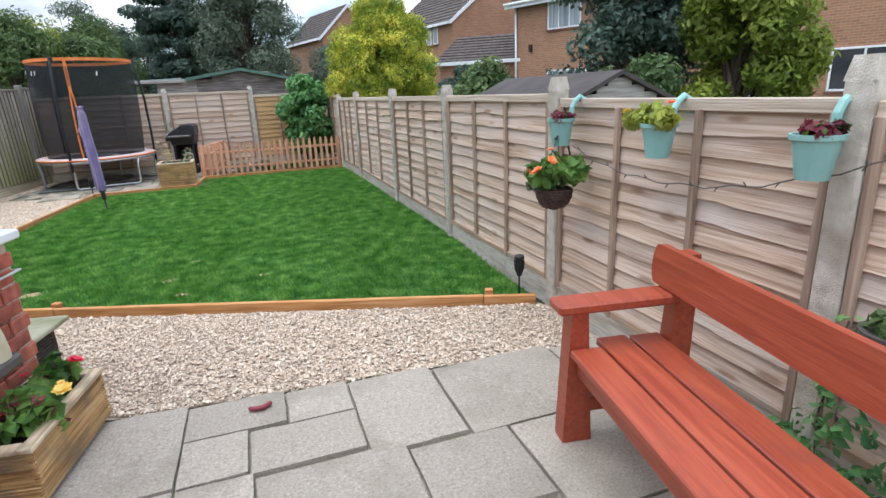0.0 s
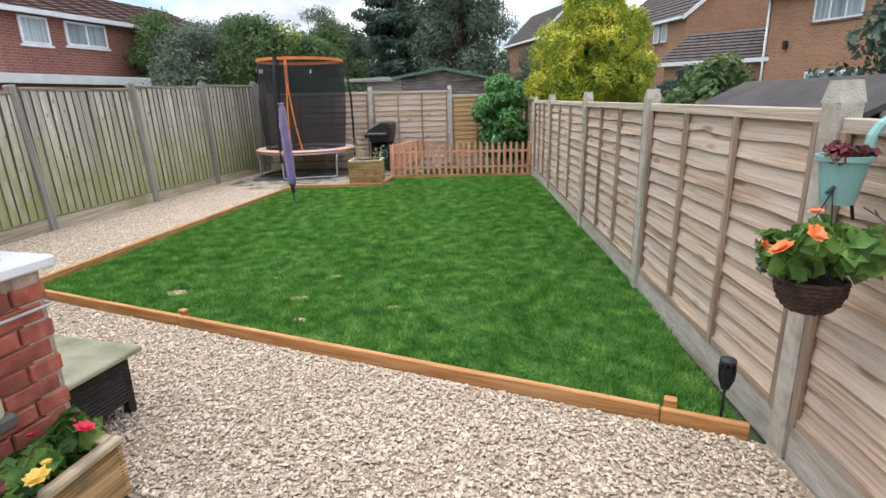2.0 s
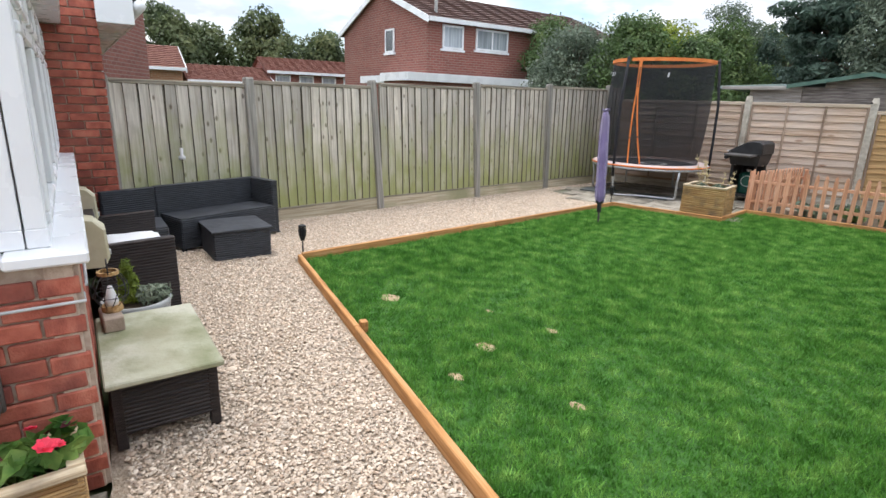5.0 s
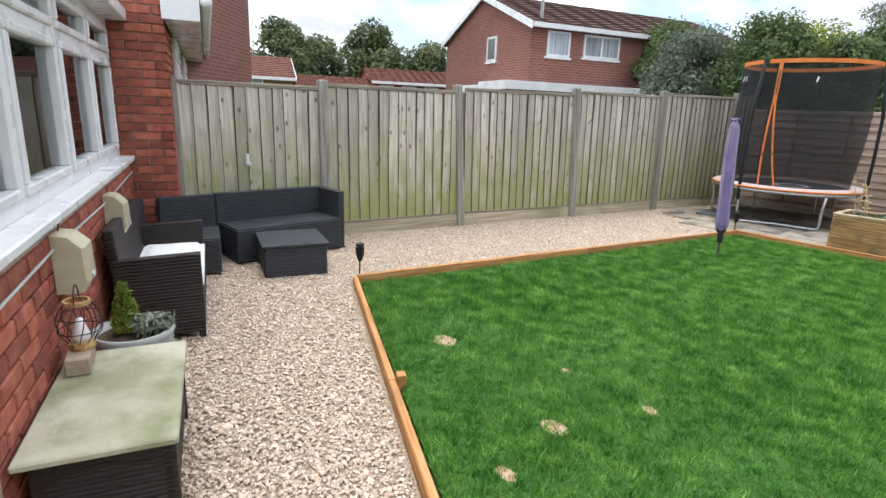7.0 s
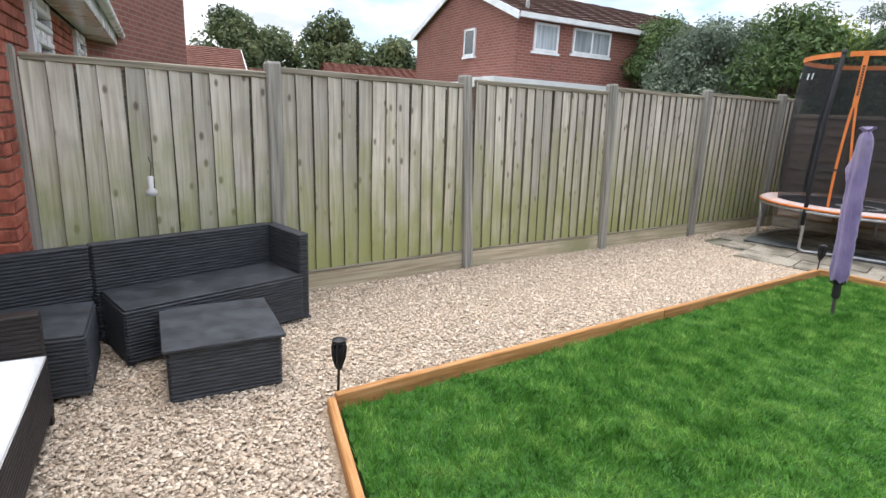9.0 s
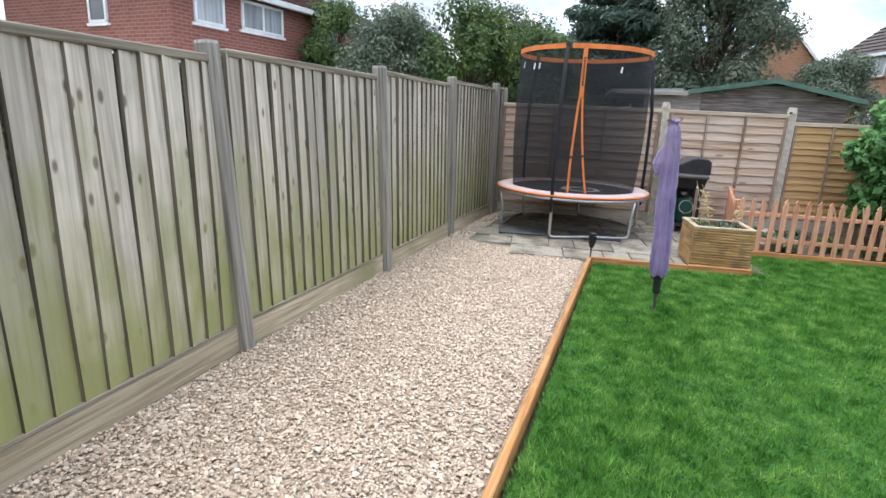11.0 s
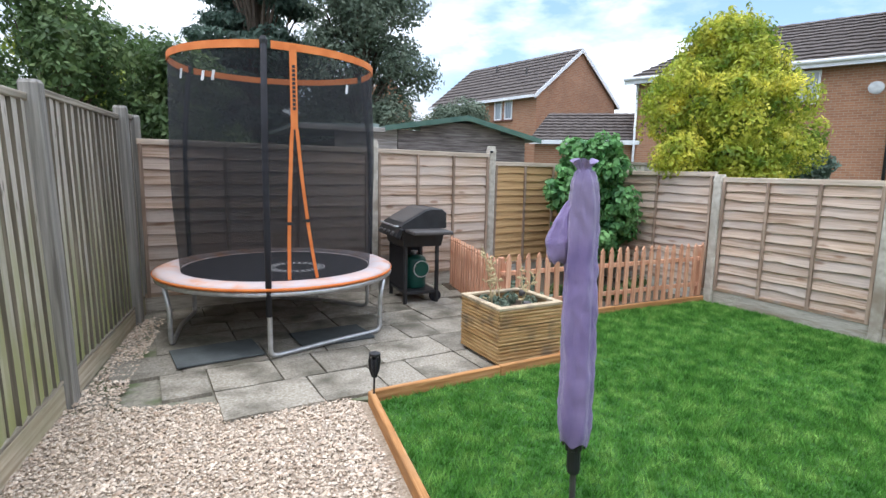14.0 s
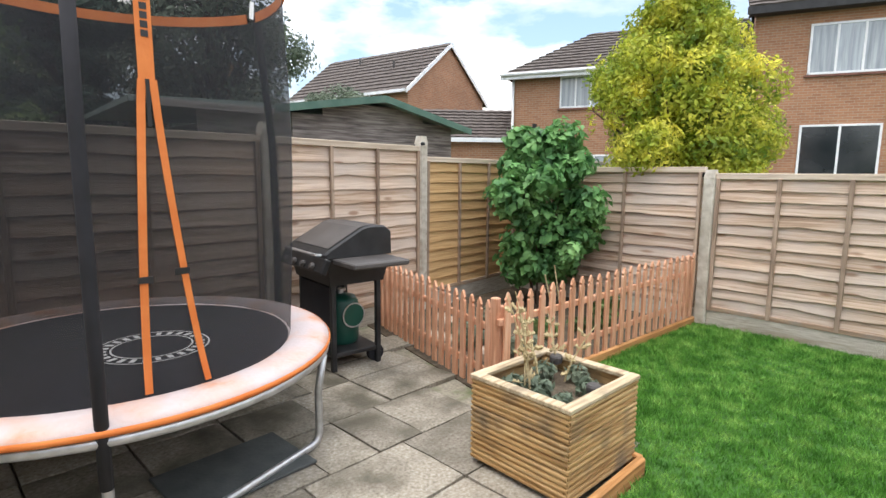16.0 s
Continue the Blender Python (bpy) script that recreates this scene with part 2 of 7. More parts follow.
MAT["brick"] = surface("brick", [(0.3, (0.25, 0.062, 0.040)), (0.5, (0.37, 0.105, 0.068)), (0.75, (0.46, 0.17, 0.115))], noise_scale=14, rough=0.88, bump=0.4, fine=90, vary=0.26, stain=(0.17, 0.05, 0.04), stain_scale=4)
MAT["brick_many"] = surface("brick_many", [(0.3, (0.25, 0.062, 0.040)), (0.5, (0.37, 0.105, 0.068)), (0.75, (0.46, 0.17, 0.115))], noise_scale=14, rough=0.88, bump=0.4, fine=90, vary=0.26, island=True)
MAT["mortar"] = surface("mortar", [(0.3, (0.36, 0.27, 0.21)), (0.7, (0.50, 0.41, 0.33))], noise_scale=30, rough=0.95, bump=0.5)
MAT["upvc"] = surface("upvc", [(0.3, (0.76, 0.77, 0.78)), (0.7, (0.82, 0.83, 0.84))], noise_scale=3, rough=0.28, bump=0.02, vary=0.02)
MAT["grey_metal"] = surface("grey_metal", [(0.3, (0.42, 0.43, 0.44)), (0.7, (0.6, 0.61, 0.62))], noise_scale=20, rough=0.4, metal=0.75, bump=0.08, vary=0.04)
MAT["black"] = surface("black", [(0.3, (0.012, 0.012, 0.013)), (0.7, (0.03, 0.03, 0.032))], noise_scale=8, rough=0.5, bump=0.1, vary=0.1)
MAT["black_soft"] = surface("black_soft", [(0.3, (0.014, 0.014, 0.017)), (0.7, (0.028, 0.028, 0.034))], noise_scale=8, rough=0.85, bump=0.1, vary=0.1)
MAT["charcoal_lid"] = surface("charcoal_lid", [(0.3, (0.055, 0.05, 0.048)), (0.7, (0.10, 0.092, 0.088))], noise_scale=6, rough=0.5, bump=0.15, vary=0.1)
MAT["orange"] = surface("orange", [(0.3, (0.66, 0.17, 0.035)), (0.7, (0.80, 0.26, 0.07))], noise_scale=6, rough=0.7, bump=0.15, vary=0.05)
MAT["pad"] = surface("pad", [(0.30, (0.58, 0.27, 0.15)), (0.42, (0.58, 0.42, 0.37)), (0.58, (0.55, 0.475, 0.475))], noise_scale=5, detail=8, rough=0.75, bump=0.3, fine=40, vary=0.03)
MAT["purple"] = surface("purple", [(0.3, (0.19, 0.14, 0.30)), (0.5, (0.25, 0.19, 0.38)), (0.75, (0.33, 0.26, 0.46))], noise_scale=5, detail=8, rough=0.85, bump=0.6, fine=260, vary=0.05, sheen=0.3, stain=(0.24, 0.20, 0.30), stain_scale=2)
MAT["rattan_grey"] = surface("rattan_grey", [(0.3, (0.020, 0.022, 0.026)), (0.7, (0.055, 0.06, 0.07))], scale=(1, 1, 6), noise_scale=9, rough=0.55, bump=0.4, fine=14, vary=0.12)
MAT["rattan_brown"] = surface("rattan_brown", [(0.3, (0.012, 0.009, 0.009)), (0.7, (0.036, 0.027, 0.025))], scale=(1, 1, 14), noise_scale=9, rough=0.5, bump=0.5, fine=14, vary=0.12)
MAT["white_cloth"] = surface("white_cloth", [(0.3, (0.74, 0.74, 0.75)), (0.7, (0.82, 0.82, 0.83))], noise_scale=9, rough=0.9, bump=0.2, fine=120, vary=0.02)
MAT["weathered_top"] = surface("weathered_top", [(0.3, (0.26, 0.25, 0.16)), (0.5, (0.38, 0.37, 0.27)), (0.7, (0.50, 0.49, 0.40))], noise_scale=3, detail=9, rough=0.9, bump=0.4, stain=(0.22, 0.23, 0.13), stain_scale=4)
MAT["pot_grey"] = surface("pot_grey", [(0.3, (0.36, 0.37, 0.36)), (0.7, (0.52, 0.53, 0.52))], noise_scale=6, rough=0.85, bump=0.3, vary=0.05)
MAT["pot_green"] = surface("pot_green", [(0.3, (0.22, 0.42, 0.39)), (0.7, (0.30, 0.52, 0.48))], noise_scale=5, rough=0.45, bump=0.06, vary=0.06)
MAT["wicker"] = surface("wicker", [(0.3, (0.035, 0.02, 0.015)), (0.7, (0.10, 0.06, 0.045))], noise_scale=30, rough=0.8, bump=0.5, vary=0.3, island=True)
MAT["cream"] = surface("cream", [(0.3, (0.40, 0.36, 0.24)), (0.7, (0.56, 0.52, 0.38))], noise_scale=7, rough=0.5, bump=0.08)
MAT["block"] = surface("block", [(0.3, (0.27, 0.21, 0.16)), (0.7, (0.42, 0.34, 0.27))], noise_scale=12, rough=0.95, bump=0.5)
MAT["bark"] = surface("bark", [(0.3, (0.06, 0.045, 0.03)), (0.7, (0.16, 0.12, 0.09))], scale=(3, 3, 0.6), noise_scale=8, rough=0.95, bump=0.8)
MAT["twig"] = surface("twig", [(0.3, (0.38, 0.29, 0.15)), (0.7, (0.60, 0.50, 0.30))], noise_scale=8, rough=0.9, bump=0.2)
MAT["shed_wood"] = wood("shed_wood", (0.09, 0.075, 0.07), (0.18, 0.155, 0.14), (0.31, 0.28, 0.255), "x", vary=0.25, stain=(0.30, 0.27, 0.25), stain_scale=2.2, stain_range=(0.55, 0.8))
MAT["shed_pale"] = wood("shed_pale", (0.24, 0.21, 0.19), (0.36, 0.33, 0.30), (0.48, 0.45, 0.42), "x")
MAT["felt_green"] = surface("felt_green", [(0.3, (0.20, 0.26, 0.24)), (0.7, (0.33, 0.39, 0.37))], noise_scale=3, rough=0.95, bump=0.4, fine=160)
MAT["felt_trim"] = surface("felt_trim", [(0.3, (0.07, 0.14, 0.11)), (0.7, (0.12, 0.20, 0.16))], noise_scale=6, rough=0.85, bump=0.2)
MAT["felt_black"] = surface("felt_black", [(0.3, (0.035, 0.03, 0.028)), (0.7, (0.075, 0.065, 0.06))], noise_scale=3, rough=0.9, bump=0.3)
MAT["tile_dark"] = surface("tile_dark", [(0.3, (0.060, 0.048, 0.042)), (0.7, (0.125, 0.105, 0.095))], noise_scale=5, rough=0.85, bump=0.3, island=True, vary=0.16)
MAT["tile_brown"] = surface("tile_brown", [(0.3, (0.095, 0.058, 0.048)), (0.7, (0.165, 0.10, 0.085))], noise_scale=5, rough=0.85, bump=0.3, island=True, vary=0.16)
MAT["tile_red"] = surface("tile_red", [(0.3, (0.17, 0.075, 0.055)), (0.7, (0.27, 0.13, 0.10))], noise_scale=5, rough=0.85, bump=0.3, island=True, vary=0.16)
MAT["rubber"] = surface("rubber", [(0.3, (0.055, 0.062, 0.062)), (0.7, (0.10, 0.11, 0.11))], noise_scale=8, rough=0.75, bump=0.3)
MAT["bottle_green"] = surface("bottle_green", [(0.3, (0.008, 0.055, 0.040)), (0.7, (0.014, 0.085, 0.06))], noise_scale=4, rough=0.4, bump=0.05)
MAT["toy_pink"] = surface("toy_pink", [(0.3, (0.13, 0.018, 0.028)), (0.7, (0.22, 0.04, 0.055))], noise_scale=9, rough=0.6, bump=0.1)
MAT["petal_red"] = surface("petal_red", [(0.3, (0.68, 0.02, 0.06)), (0.7, (0.85, 0.08, 0.14))], noise_scale=9, rough=0.6, bump=0, island=True, vary=0.15, through_light=0.2)
MAT["petal_orange"] = surface("petal_orange", [(0.3, (0.85, 0.20, 0.06)), (0.7, (0.92, 0.36, 0.14))], noise_scale=9, rough=0.6, bump=0, island=True, vary=0.15, through_light=0.2)
MAT["petal_yellow"] = surface("petal_yellow", [(0.3, (0.88, 0.55, 0.05)), (0.7, (0.92, 0.75, 0.25))], noise_scale=9, rough=0.6, bump=0, island=True, vary=0.1, through_light=0.2)
MAT["dial_white"] = surface("dial_white", [(0.3, (0.62, 0.62, 0.62)), (0.7, (0.72, 0.72, 0.72))], noise_scale=9, rough=0.6, bump=0)
MAT["interior"] = surface("interior", [(0.3, (0.30, 0.27, 0.24)), (0.7, (0.40, 0.37, 0.33))], noise_scale=3, rough=0.9, bump=0.05)


def leaf_mat(name, dark, mid, light, vary=0.3, scale=1.2, rough=0.55, thru=0.35):
    return surface(name, [(0.32, dark), (0.5, mid), (0.7, light)], noise_scale=scale, detail=4, rough=rough, bump=0, vary=vary, island=True, space="World", through_light=thru, spec=0.3, shift=False)


MAT["leaf_mid"] = leaf_mat("leaf_mid", (0.06, 0.10, 0.035), (0.105, 0.17, 0.06), (0.19, 0.25, 0.09), scale=2.2)
MAT["leaf_grey"] = leaf_mat("leaf_grey", (0.10, 0.135, 0.092), (0.16, 0.205, 0.145), (0.25, 0.29, 0.21), scale=2.2)
MAT["leaf_dark"] = leaf_mat("leaf_dark", (0.05, 0.088, 0.064), (0.09, 0.14, 0.105), (0.145, 0.20, 0.155), scale=2.2)
MAT["leaf_gold"] = leaf_mat("leaf_gold", (0.13, 0.23, 0.03), (0.41, 0.455, 0.055), (0.88, 0.79, 0.14), scale=3.2, thru=0.45)
MAT["leaf_yellowgreen"] = leaf_mat("leaf_yellowgreen", (0.11, 0.165, 0.025), (0.22, 0.28, 0.042), (0.38, 0.41, 0.07), scale=2)
MAT["leaf_bright"] = leaf_mat("leaf_bright", (0.07, 0.19, 0.07), (0.15, 0.33, 0.11), (0.25, 0.45, 0.17), scale=5)
MAT["leaf_ivy"] = leaf_mat("leaf_ivy", (0.045, 0.115, 0.025), (0.12, 0.235, 0.05), (0.28, 0.40, 0.10), scale=9)
MAT["leaf_far"] = leaf_mat("leaf_far", (0.065, 0.09, 0.045), (0.11, 0.145, 0.065), (0.19, 0.21, 0.095), scale=0.5)
MAT["leaf_red"] = leaf_mat("leaf_red", (0.10, 0.015, 0.03), (0.18, 0.03, 0.05), (0.25, 0.08, 0.08), scale=9)


def glass_mat(name, tint, rough=0.02):
    m = bpy.data.materials.new(name)
    m.use_nodes = True
    n, l = m.node_tree.nodes, m.node_tree.links
    g = n.new("ShaderNodeBsdfGlossy")
    g.inputs["Roughness"].default_value = rough
    t = n.new("ShaderNodeBsdfTransparent")
    t.inputs["Color"].default_value = (*tint, 1)
    f = n.new("ShaderNodeFresnel")
    f.inputs["IOR"].default_value = 1.55
    ms = n.new("ShaderNodeMixShader")
    l.new(f.outputs[0], ms.inputs[0])
    l.new(t.outputs[0], ms.inputs[1])
    l.new(g.outputs[0], ms.inputs[2])
    l.new(ms.outputs[0], n["Material Output"].inputs["Surface"])
    return m


MAT["glass"] = glass_mat("glass", (0.82, 0.85, 0.85))
MAT["dark_pane"] = surface("dark_pane", [(0.3, (0.02, 0.025, 0.03)), (0.7, (0.05, 0.055, 0.06))], noise_scale=1.5, rough=0.16, bump=0, spec=1.0, vary=0.3)
MAT["curtain_pane"] = surface("curtain_pane", [(0.3, (0.22, 0.25, 0.28)), (0.7, (0.48, 0.52, 0.55))], scale=(6, 6, 0.4), noise_scale=2.0, rough=0.2, bump=0, spec=1.0, vary=0.2)


def net_mat(name, color, cover):
    """Fine black mesh cloth: part thread, part hole."""
    m = bpy.data.materials.new(name)
    m.use_nodes = True
    n, l = m.node_tree.nodes, m.node_tree.links
    b = n["Principled BSDF"]
    b.inputs["Base Color"].default_value = (*color, 1)
    b.inputs["Roughness"].default_value = 0.8
    t = n.new("ShaderNodeBsdfTransparent")
    ms = n.new("ShaderNodeMixShader")
    tc = n.new("ShaderNodeTexCoord")
    ns = n.new("ShaderNodeTexNoise")
    ns.inputs["Scale"].default_value = 2.2
    mr = n.new("ShaderNodeMapRange")
    mr.inputs["To Min"].default_value = cover - 0.06
    mr.inputs["To Max"].default_value = cover + 0.06
    l.new(tc.outputs["Object"], ns.inputs["Vector"])
    l.new(ns.outputs["Fac"], mr.inputs["Value"])
    l.new(mr.outputs[0], ms.inputs[0])
    l.new(t.outputs[0], ms.inputs[1])
    l.new(b.outputs[0], ms.inputs[2])
    l.new(ms.outputs[0], n["Material Output"].inputs["Surface"])
    return m


MAT["net"] = net_mat("net", (0.009, 0.010, 0.013), 0.60)


def far_brick(name, c1, c2, mortar):
    """Brickwork of far houses, too small to build brick by brick."""
    m = bpy.data.materials.new(name)
    m.use_nodes = True
    n, l = m.node_tree.nodes, m.node_tree.links
    b = n["Principled BSDF"]
    b.inputs["Roughness"].default_value = 0.9
    tc = n.new("ShaderNodeTexCoord")
    sep = n.new("ShaderNodeSeparateXYZ")
    l.new(tc.outputs["Object"], sep.inputs[0])
    add = n.new("ShaderNodeMath")
    l.new(sep.outputs["X"], add.inputs[0])
    l.new(sep.outputs["Y"], add.inputs[1])
    com = n.new("ShaderNodeCombineXYZ")
    l.new(add.outputs[0], com.inputs["X"])
    l.new(sep.outputs["Z"], com.inputs["Y"])
    bt = n.new("ShaderNodeTexBrick")
    bt.inputs["Scale"].default_value = 1.0
    bt.inputs["Brick Width"].default_value = 0.225
    bt.inputs["Row Height"].default_value = 0.075
    bt.inputs["Mortar Size"].default_value = 0.008
    bt.inputs["Color1"].default_value = (*c1, 1)
    bt.inputs["Color2"].default_value = (*c2, 1)
    bt.inputs["Mortar"].default_value = (*mortar, 1)
    l.new(com.outputs[0], bt.inputs["Vector"])
    ns = n.new("ShaderNodeTexNoise")
    ns.inputs["Scale"].default_value = 0.9
    ns.inputs["Detail"].default_value = 6
    l.new(tc.outputs["Object"], ns.inputs["Vector"])
    mr = n.new("ShaderNodeMapRange")
    mr.inputs["To Min"].default_value = 0.75
    mr.inputs["To Max"].default_value = 1.25
    l.new(ns.outputs["Fac"], mr.inputs["Value"])
    hs = n.new("ShaderNodeHueSaturation")
    l.new(mr.outputs[0], hs.inputs["Value"])
    l.new(bt.outputs["Color"], hs.inputs["Color"])
    l.new(hs.outputs[0], b.inputs["Base Color"])
    bp = n.new("ShaderNodeBump")
    bp.inputs["Strength"].default_value = 0.4
    bp.inputs["Distance"].default_value = 0.01
    bp.invert = True
    l.new(bt.outputs["Fac"], bp.inputs["Height"])
    l.new(bp.outputs[0], b.inputs["Normal"])
    return m


MAT["brick_orange"] = far_brick("brick_orange", (0.40, 0.20, 0.11), (0.31, 0.145, 0.08), (0.38, 0.28, 0.20))
MAT["brick_red"] = far_brick("brick_red", (0.26, 0.09, 0.068), (0.20, 0.066, 0.05), (0.27, 0.19, 0.155))

# ---------------------------------------------------------------- mesh helpers


class Shape:
    """Gathers vertices and faces of one mesh."""

    def __init__(self):
        self.v, self.f = [], []

    def add(self, verts, faces, m=None):
        k = len(self.v)
        self.v += [tuple(m @ Vector(p)) for p in verts] if m is not None else [tuple(p) for p in verts]
        self.f += [tuple(i + k for i in q) for q in faces]
        return self

    def box(self, size, at=(0, 0, 0), m=None, c=0.004):
        """A box with chamfered edges, centred on at."""
        hx, hy, hz = (s / 2 for s in size)
        c = min(c, hx * 0.45, hy * 0.45, hz * 0.45)
        vs, idx = [], {}
        for sx in (-1, 1):
            for sy in (-1, 1):
                for sz in (-1, 1):
                    for ax in range(3):
                        p = [sx * (hx - c), sy * (hy - c), sz * (hz - c)]
                        p[ax] = (sx * hx, sy * hy, sz * hz)[ax]
                        idx[sx, sy, sz, ax] = len(vs)
                        vs.append((p[0] + at[0], p[1] + at[1], p[2] + at[2]))
        fs = []
        for ax in range(3):
            o1, o2 = [a for a in range(3) if a != ax]
            for s in (-1, 1):
                ring = []
                for a, b in ((-1, -1), (1, -1), (1, 1), (-1, 1)):
                    k = [0, 0, 0]
                    k[ax], k[o1], k[o2] = s, a, b
                    ring.append(idx[(*k, ax)])
                fs.append(tuple(ring if (s > 0) != (ax == 1) else ring[::-1]))
            for a in (-1, 1):
                for b in (-1, 1):
                    k1, k2 = [0, 0, 0], [0, 0, 0]
                    k1[ax], k2[ax] = -1, 1
                    k1[o1] = k2[o1] = a
                    k1[o2] = k2[o2] = b
                    q = (idx[(*k1, o1)], idx[(*k2, o1)], idx[(*k2, o2)], idx[(*k1, o2)])
                    fs.append(q if (a * b > 0) != (ax == 1) else q[::-1])
        for sx in (-1, 1):
            for sy in (-1, 1):
                for sz in (-1, 1):
                    q = tuple(idx[sx, sy, sz, a] for a in range(3))
                    fs.append(q if sx * sy * sz > 0 else q[::-1])
        return self.add(vs, fs, m)

    def tube(self, pts, r, n=8, closed=False, caps=True):
        """A round bar along points; r may be one radius or one for each point."""
        pts = [Vector(p) for p in pts]
        k = len(pts)
        rs = r if isinstance(r, (list, tuple)) else [r] * k
        vs, fs = [], []
        up = None
        for i, p in enumerate(pts):
            a = pts[i - 1] if (i or closed) else pts[0]
            b = pts[(i + 1) % k] if (i < k - 1 or closed) else pts[-1]
            d = (b - a).normalized()
            if up is None:
                up = Vector((0, 0, 1)) if abs(d.z) < 0.9 else Vector((1, 0, 0))
            s = d.cross(up).normalized()
            up = s.cross(d).normalized()
            for j in range(n):
                w = 2 * math.pi * j / n
                vs.append(p + (s * math.cos(w) + up * math.sin(w)) * rs[i])
        for i in range(k if closed else k - 1):
            for j in range(n):
                a, b = i * n, ((i + 1) % k) * n
                fs.append((a + j, a + (j + 1) % n, b + (j + 1) % n, b + j))
        if caps and not closed:
            fs.append(tuple(range(n))[::-1])
            fs.append(tuple((k - 1) * n + j for j in range(n)))
        return self.add(vs, fs)

    def lathe(self, profile, n=24, at=(0, 0, 0), m=None, wobble=0.0):
        """A turned form: (radius, height) pairs round z."""
        vs, fs = [], []
        k = len(profile)
        for i, (r, z) in enumerate(profile):
            for j in range(n):
                w = 2 * math.pi * j / n
                q = r * (1 + wobble * noise.noise((math.cos(w) * 1.5, math.sin(w) * 1.5, z * 4)))
                vs.append((at[0] + q * math.cos(w), at[1] + q * math.sin(w), at[2] + z))
        for i in range(k - 1):
            for j in range(n):
                fs.append((i * n + j, i * n + (j + 1) % n, (i + 1) * n + (j + 1) % n, (i + 1) * n + j))
        return self.add(vs, fs, m)

    def prism(self, outline, z0, z1):
        """An upright prism over an outline of (x, y)."""
        k = len(outline)
        vs = [(x, y, z0) for x, y in outline] + [(x, y, z1) for x, y in outline]
        fs = [tuple(range(k))[::-1], tuple(range(k, 2 * k))]
        fs += [(i, (i + 1) % k, k + (i + 1) % k, k + i) for i in range(k)]
        return self.add(vs, fs)

    def mesh(self, name, mat, smooth=False):
        me = bpy.data.meshes.new(name)
        me.from_pydata(self.v, [], self.f)
        me.materials.append(mat)
        if smooth:
            me.polygons.foreach_set("use_smooth", [True] * len(me.polygons))
        me.update()
        return me


def many(name, verts, faces, mat):
    """One mesh out of number arrays."""
    verts = np.asarray(verts, dtype=np.float32)
    faces = np.asarray(faces, dtype=np.int32)
    me = bpy.data.meshes.new(name)
    me.vertices.add(len(verts))
    me.vertices.foreach_set("co", verts.ravel())
    k = faces.shape[1]
    me.loops.add(faces.size)
    me.loops.foreach_set("vertex_index", faces.ravel())
    me.polygons.add(len(faces))
    me.polygons.foreach_set("loop_start", np.arange(0, faces.size, k, dtype=np.int32))
    me.update(calc_edges=True)
    me.materials.append(mat)
    return me


def thing(name, label, category, m=None, group="", kind=""):
    """An empty at a thing's base, which holds its parts."""
    ob = tagged(new(name), label, category, group, kind)
    if m is not None:
        ob.matrix_world = m
    return ob


def part(name, shape, mat, parent, label="", m=None, smooth=False):
    """One mesh object under a thing or a part. shape: a Shape, or a mesh that is shared."""
    me = shape.mesh(name, MAT[mat], smooth) if isinstance(shape, Shape) else shape
    ob = new(name, me)
    ob.parent = parent
    if m is not None:
        ob.matrix_local = m
    if label:
        ob["label"] = label
    return ob


def solo(name, shape, mat, label, category, m=None, group="", kind="", smooth=False):
    """A thing that is one mesh."""
    me = shape.mesh(name, MAT[mat], smooth) if isinstance(shape, Shape) else shape
    ob = tagged(new(name, me), label, category, group, kind)
    if m is not None:
        ob.matrix_world = m
    return ob


def box(size, at=(0, 0, 0), c=0.004):
    return Shape().box(size, at, None, c)


def along(p, q, z=0.0):
    """The pose at p whose x runs to q, and the length."""
    d = Vector((q[0] - p[0], q[1] - p[1]))
    return pose(p[0], p[1], z, 0, 0, math.degrees(math.atan2(d.y, d.x))), d.length


def inside(poly, x, y):
    """Which of the points lie within the outline."""
    ok = np.zeros(len(x), bool)
    j = len(poly) - 1
    for i in range(len(poly)):
        (xi, yi), (xj, yj) = poly[i], poly[j]
        cross = ((yi > y) != (yj > y)) & (x < (xj - xi) * (y - yi) / ((yj - yi) or 1e-9) + xi)
        ok ^= cross
        j = i
    return ok


def scatter(poly, count, seed):
    rng = np.random.default_rng(seed)
    xs, ys = [p[0] for p in poly], [p[1] for p in poly]
    area = (max(xs) - min(xs)) * (max(ys) - min(ys))
    x = rng.uniform(min(xs), max(xs), count * 4)
    y = rng.uniform(min(ys), max(ys), count * 4)
    ok = inside(poly, x, y)
    return x[ok][:count], y[ok][:count], rng


# ---------------------------------------------------------------- plan
HOUSE_TURN = -12.6
CORNER = Vector((0.40, 3.17, 0))
HOUSE = pose(CORNER.x, CORNER.y, 0, 0, 0, 180 + HOUSE_TURN)


LEFT = [(-3.59, 4.42), (-3.49, 5.91), (-3.35, 7.76), (-3.11, 9.69), (-2.90, 11.46), (-2.66, 13.25), (-2.60, 13.66)]
RIGHT = [(3.46, -2.1), (3.44, -0.36), (3.42, 1.52), (3.42, 3.42), (3.40, 5.50), (3.37, 7.60), (3.35, 10.18), (3.30, 11.85), (3.30, 14.36)]
BACK = [(-2.64, 13.62), (-0.20, 13.75), (1.58, 14.05), (3.38, 14.33)]
LAWN = [(3.30, 3.56), (-1.74, 5.46), (-1.14, 10.74), (0.42, 10.86), (0.50, 11.86), (3.26, 11.90), (3.34, 9.9), (3.35, 7.6), (3.38, 5.5)]
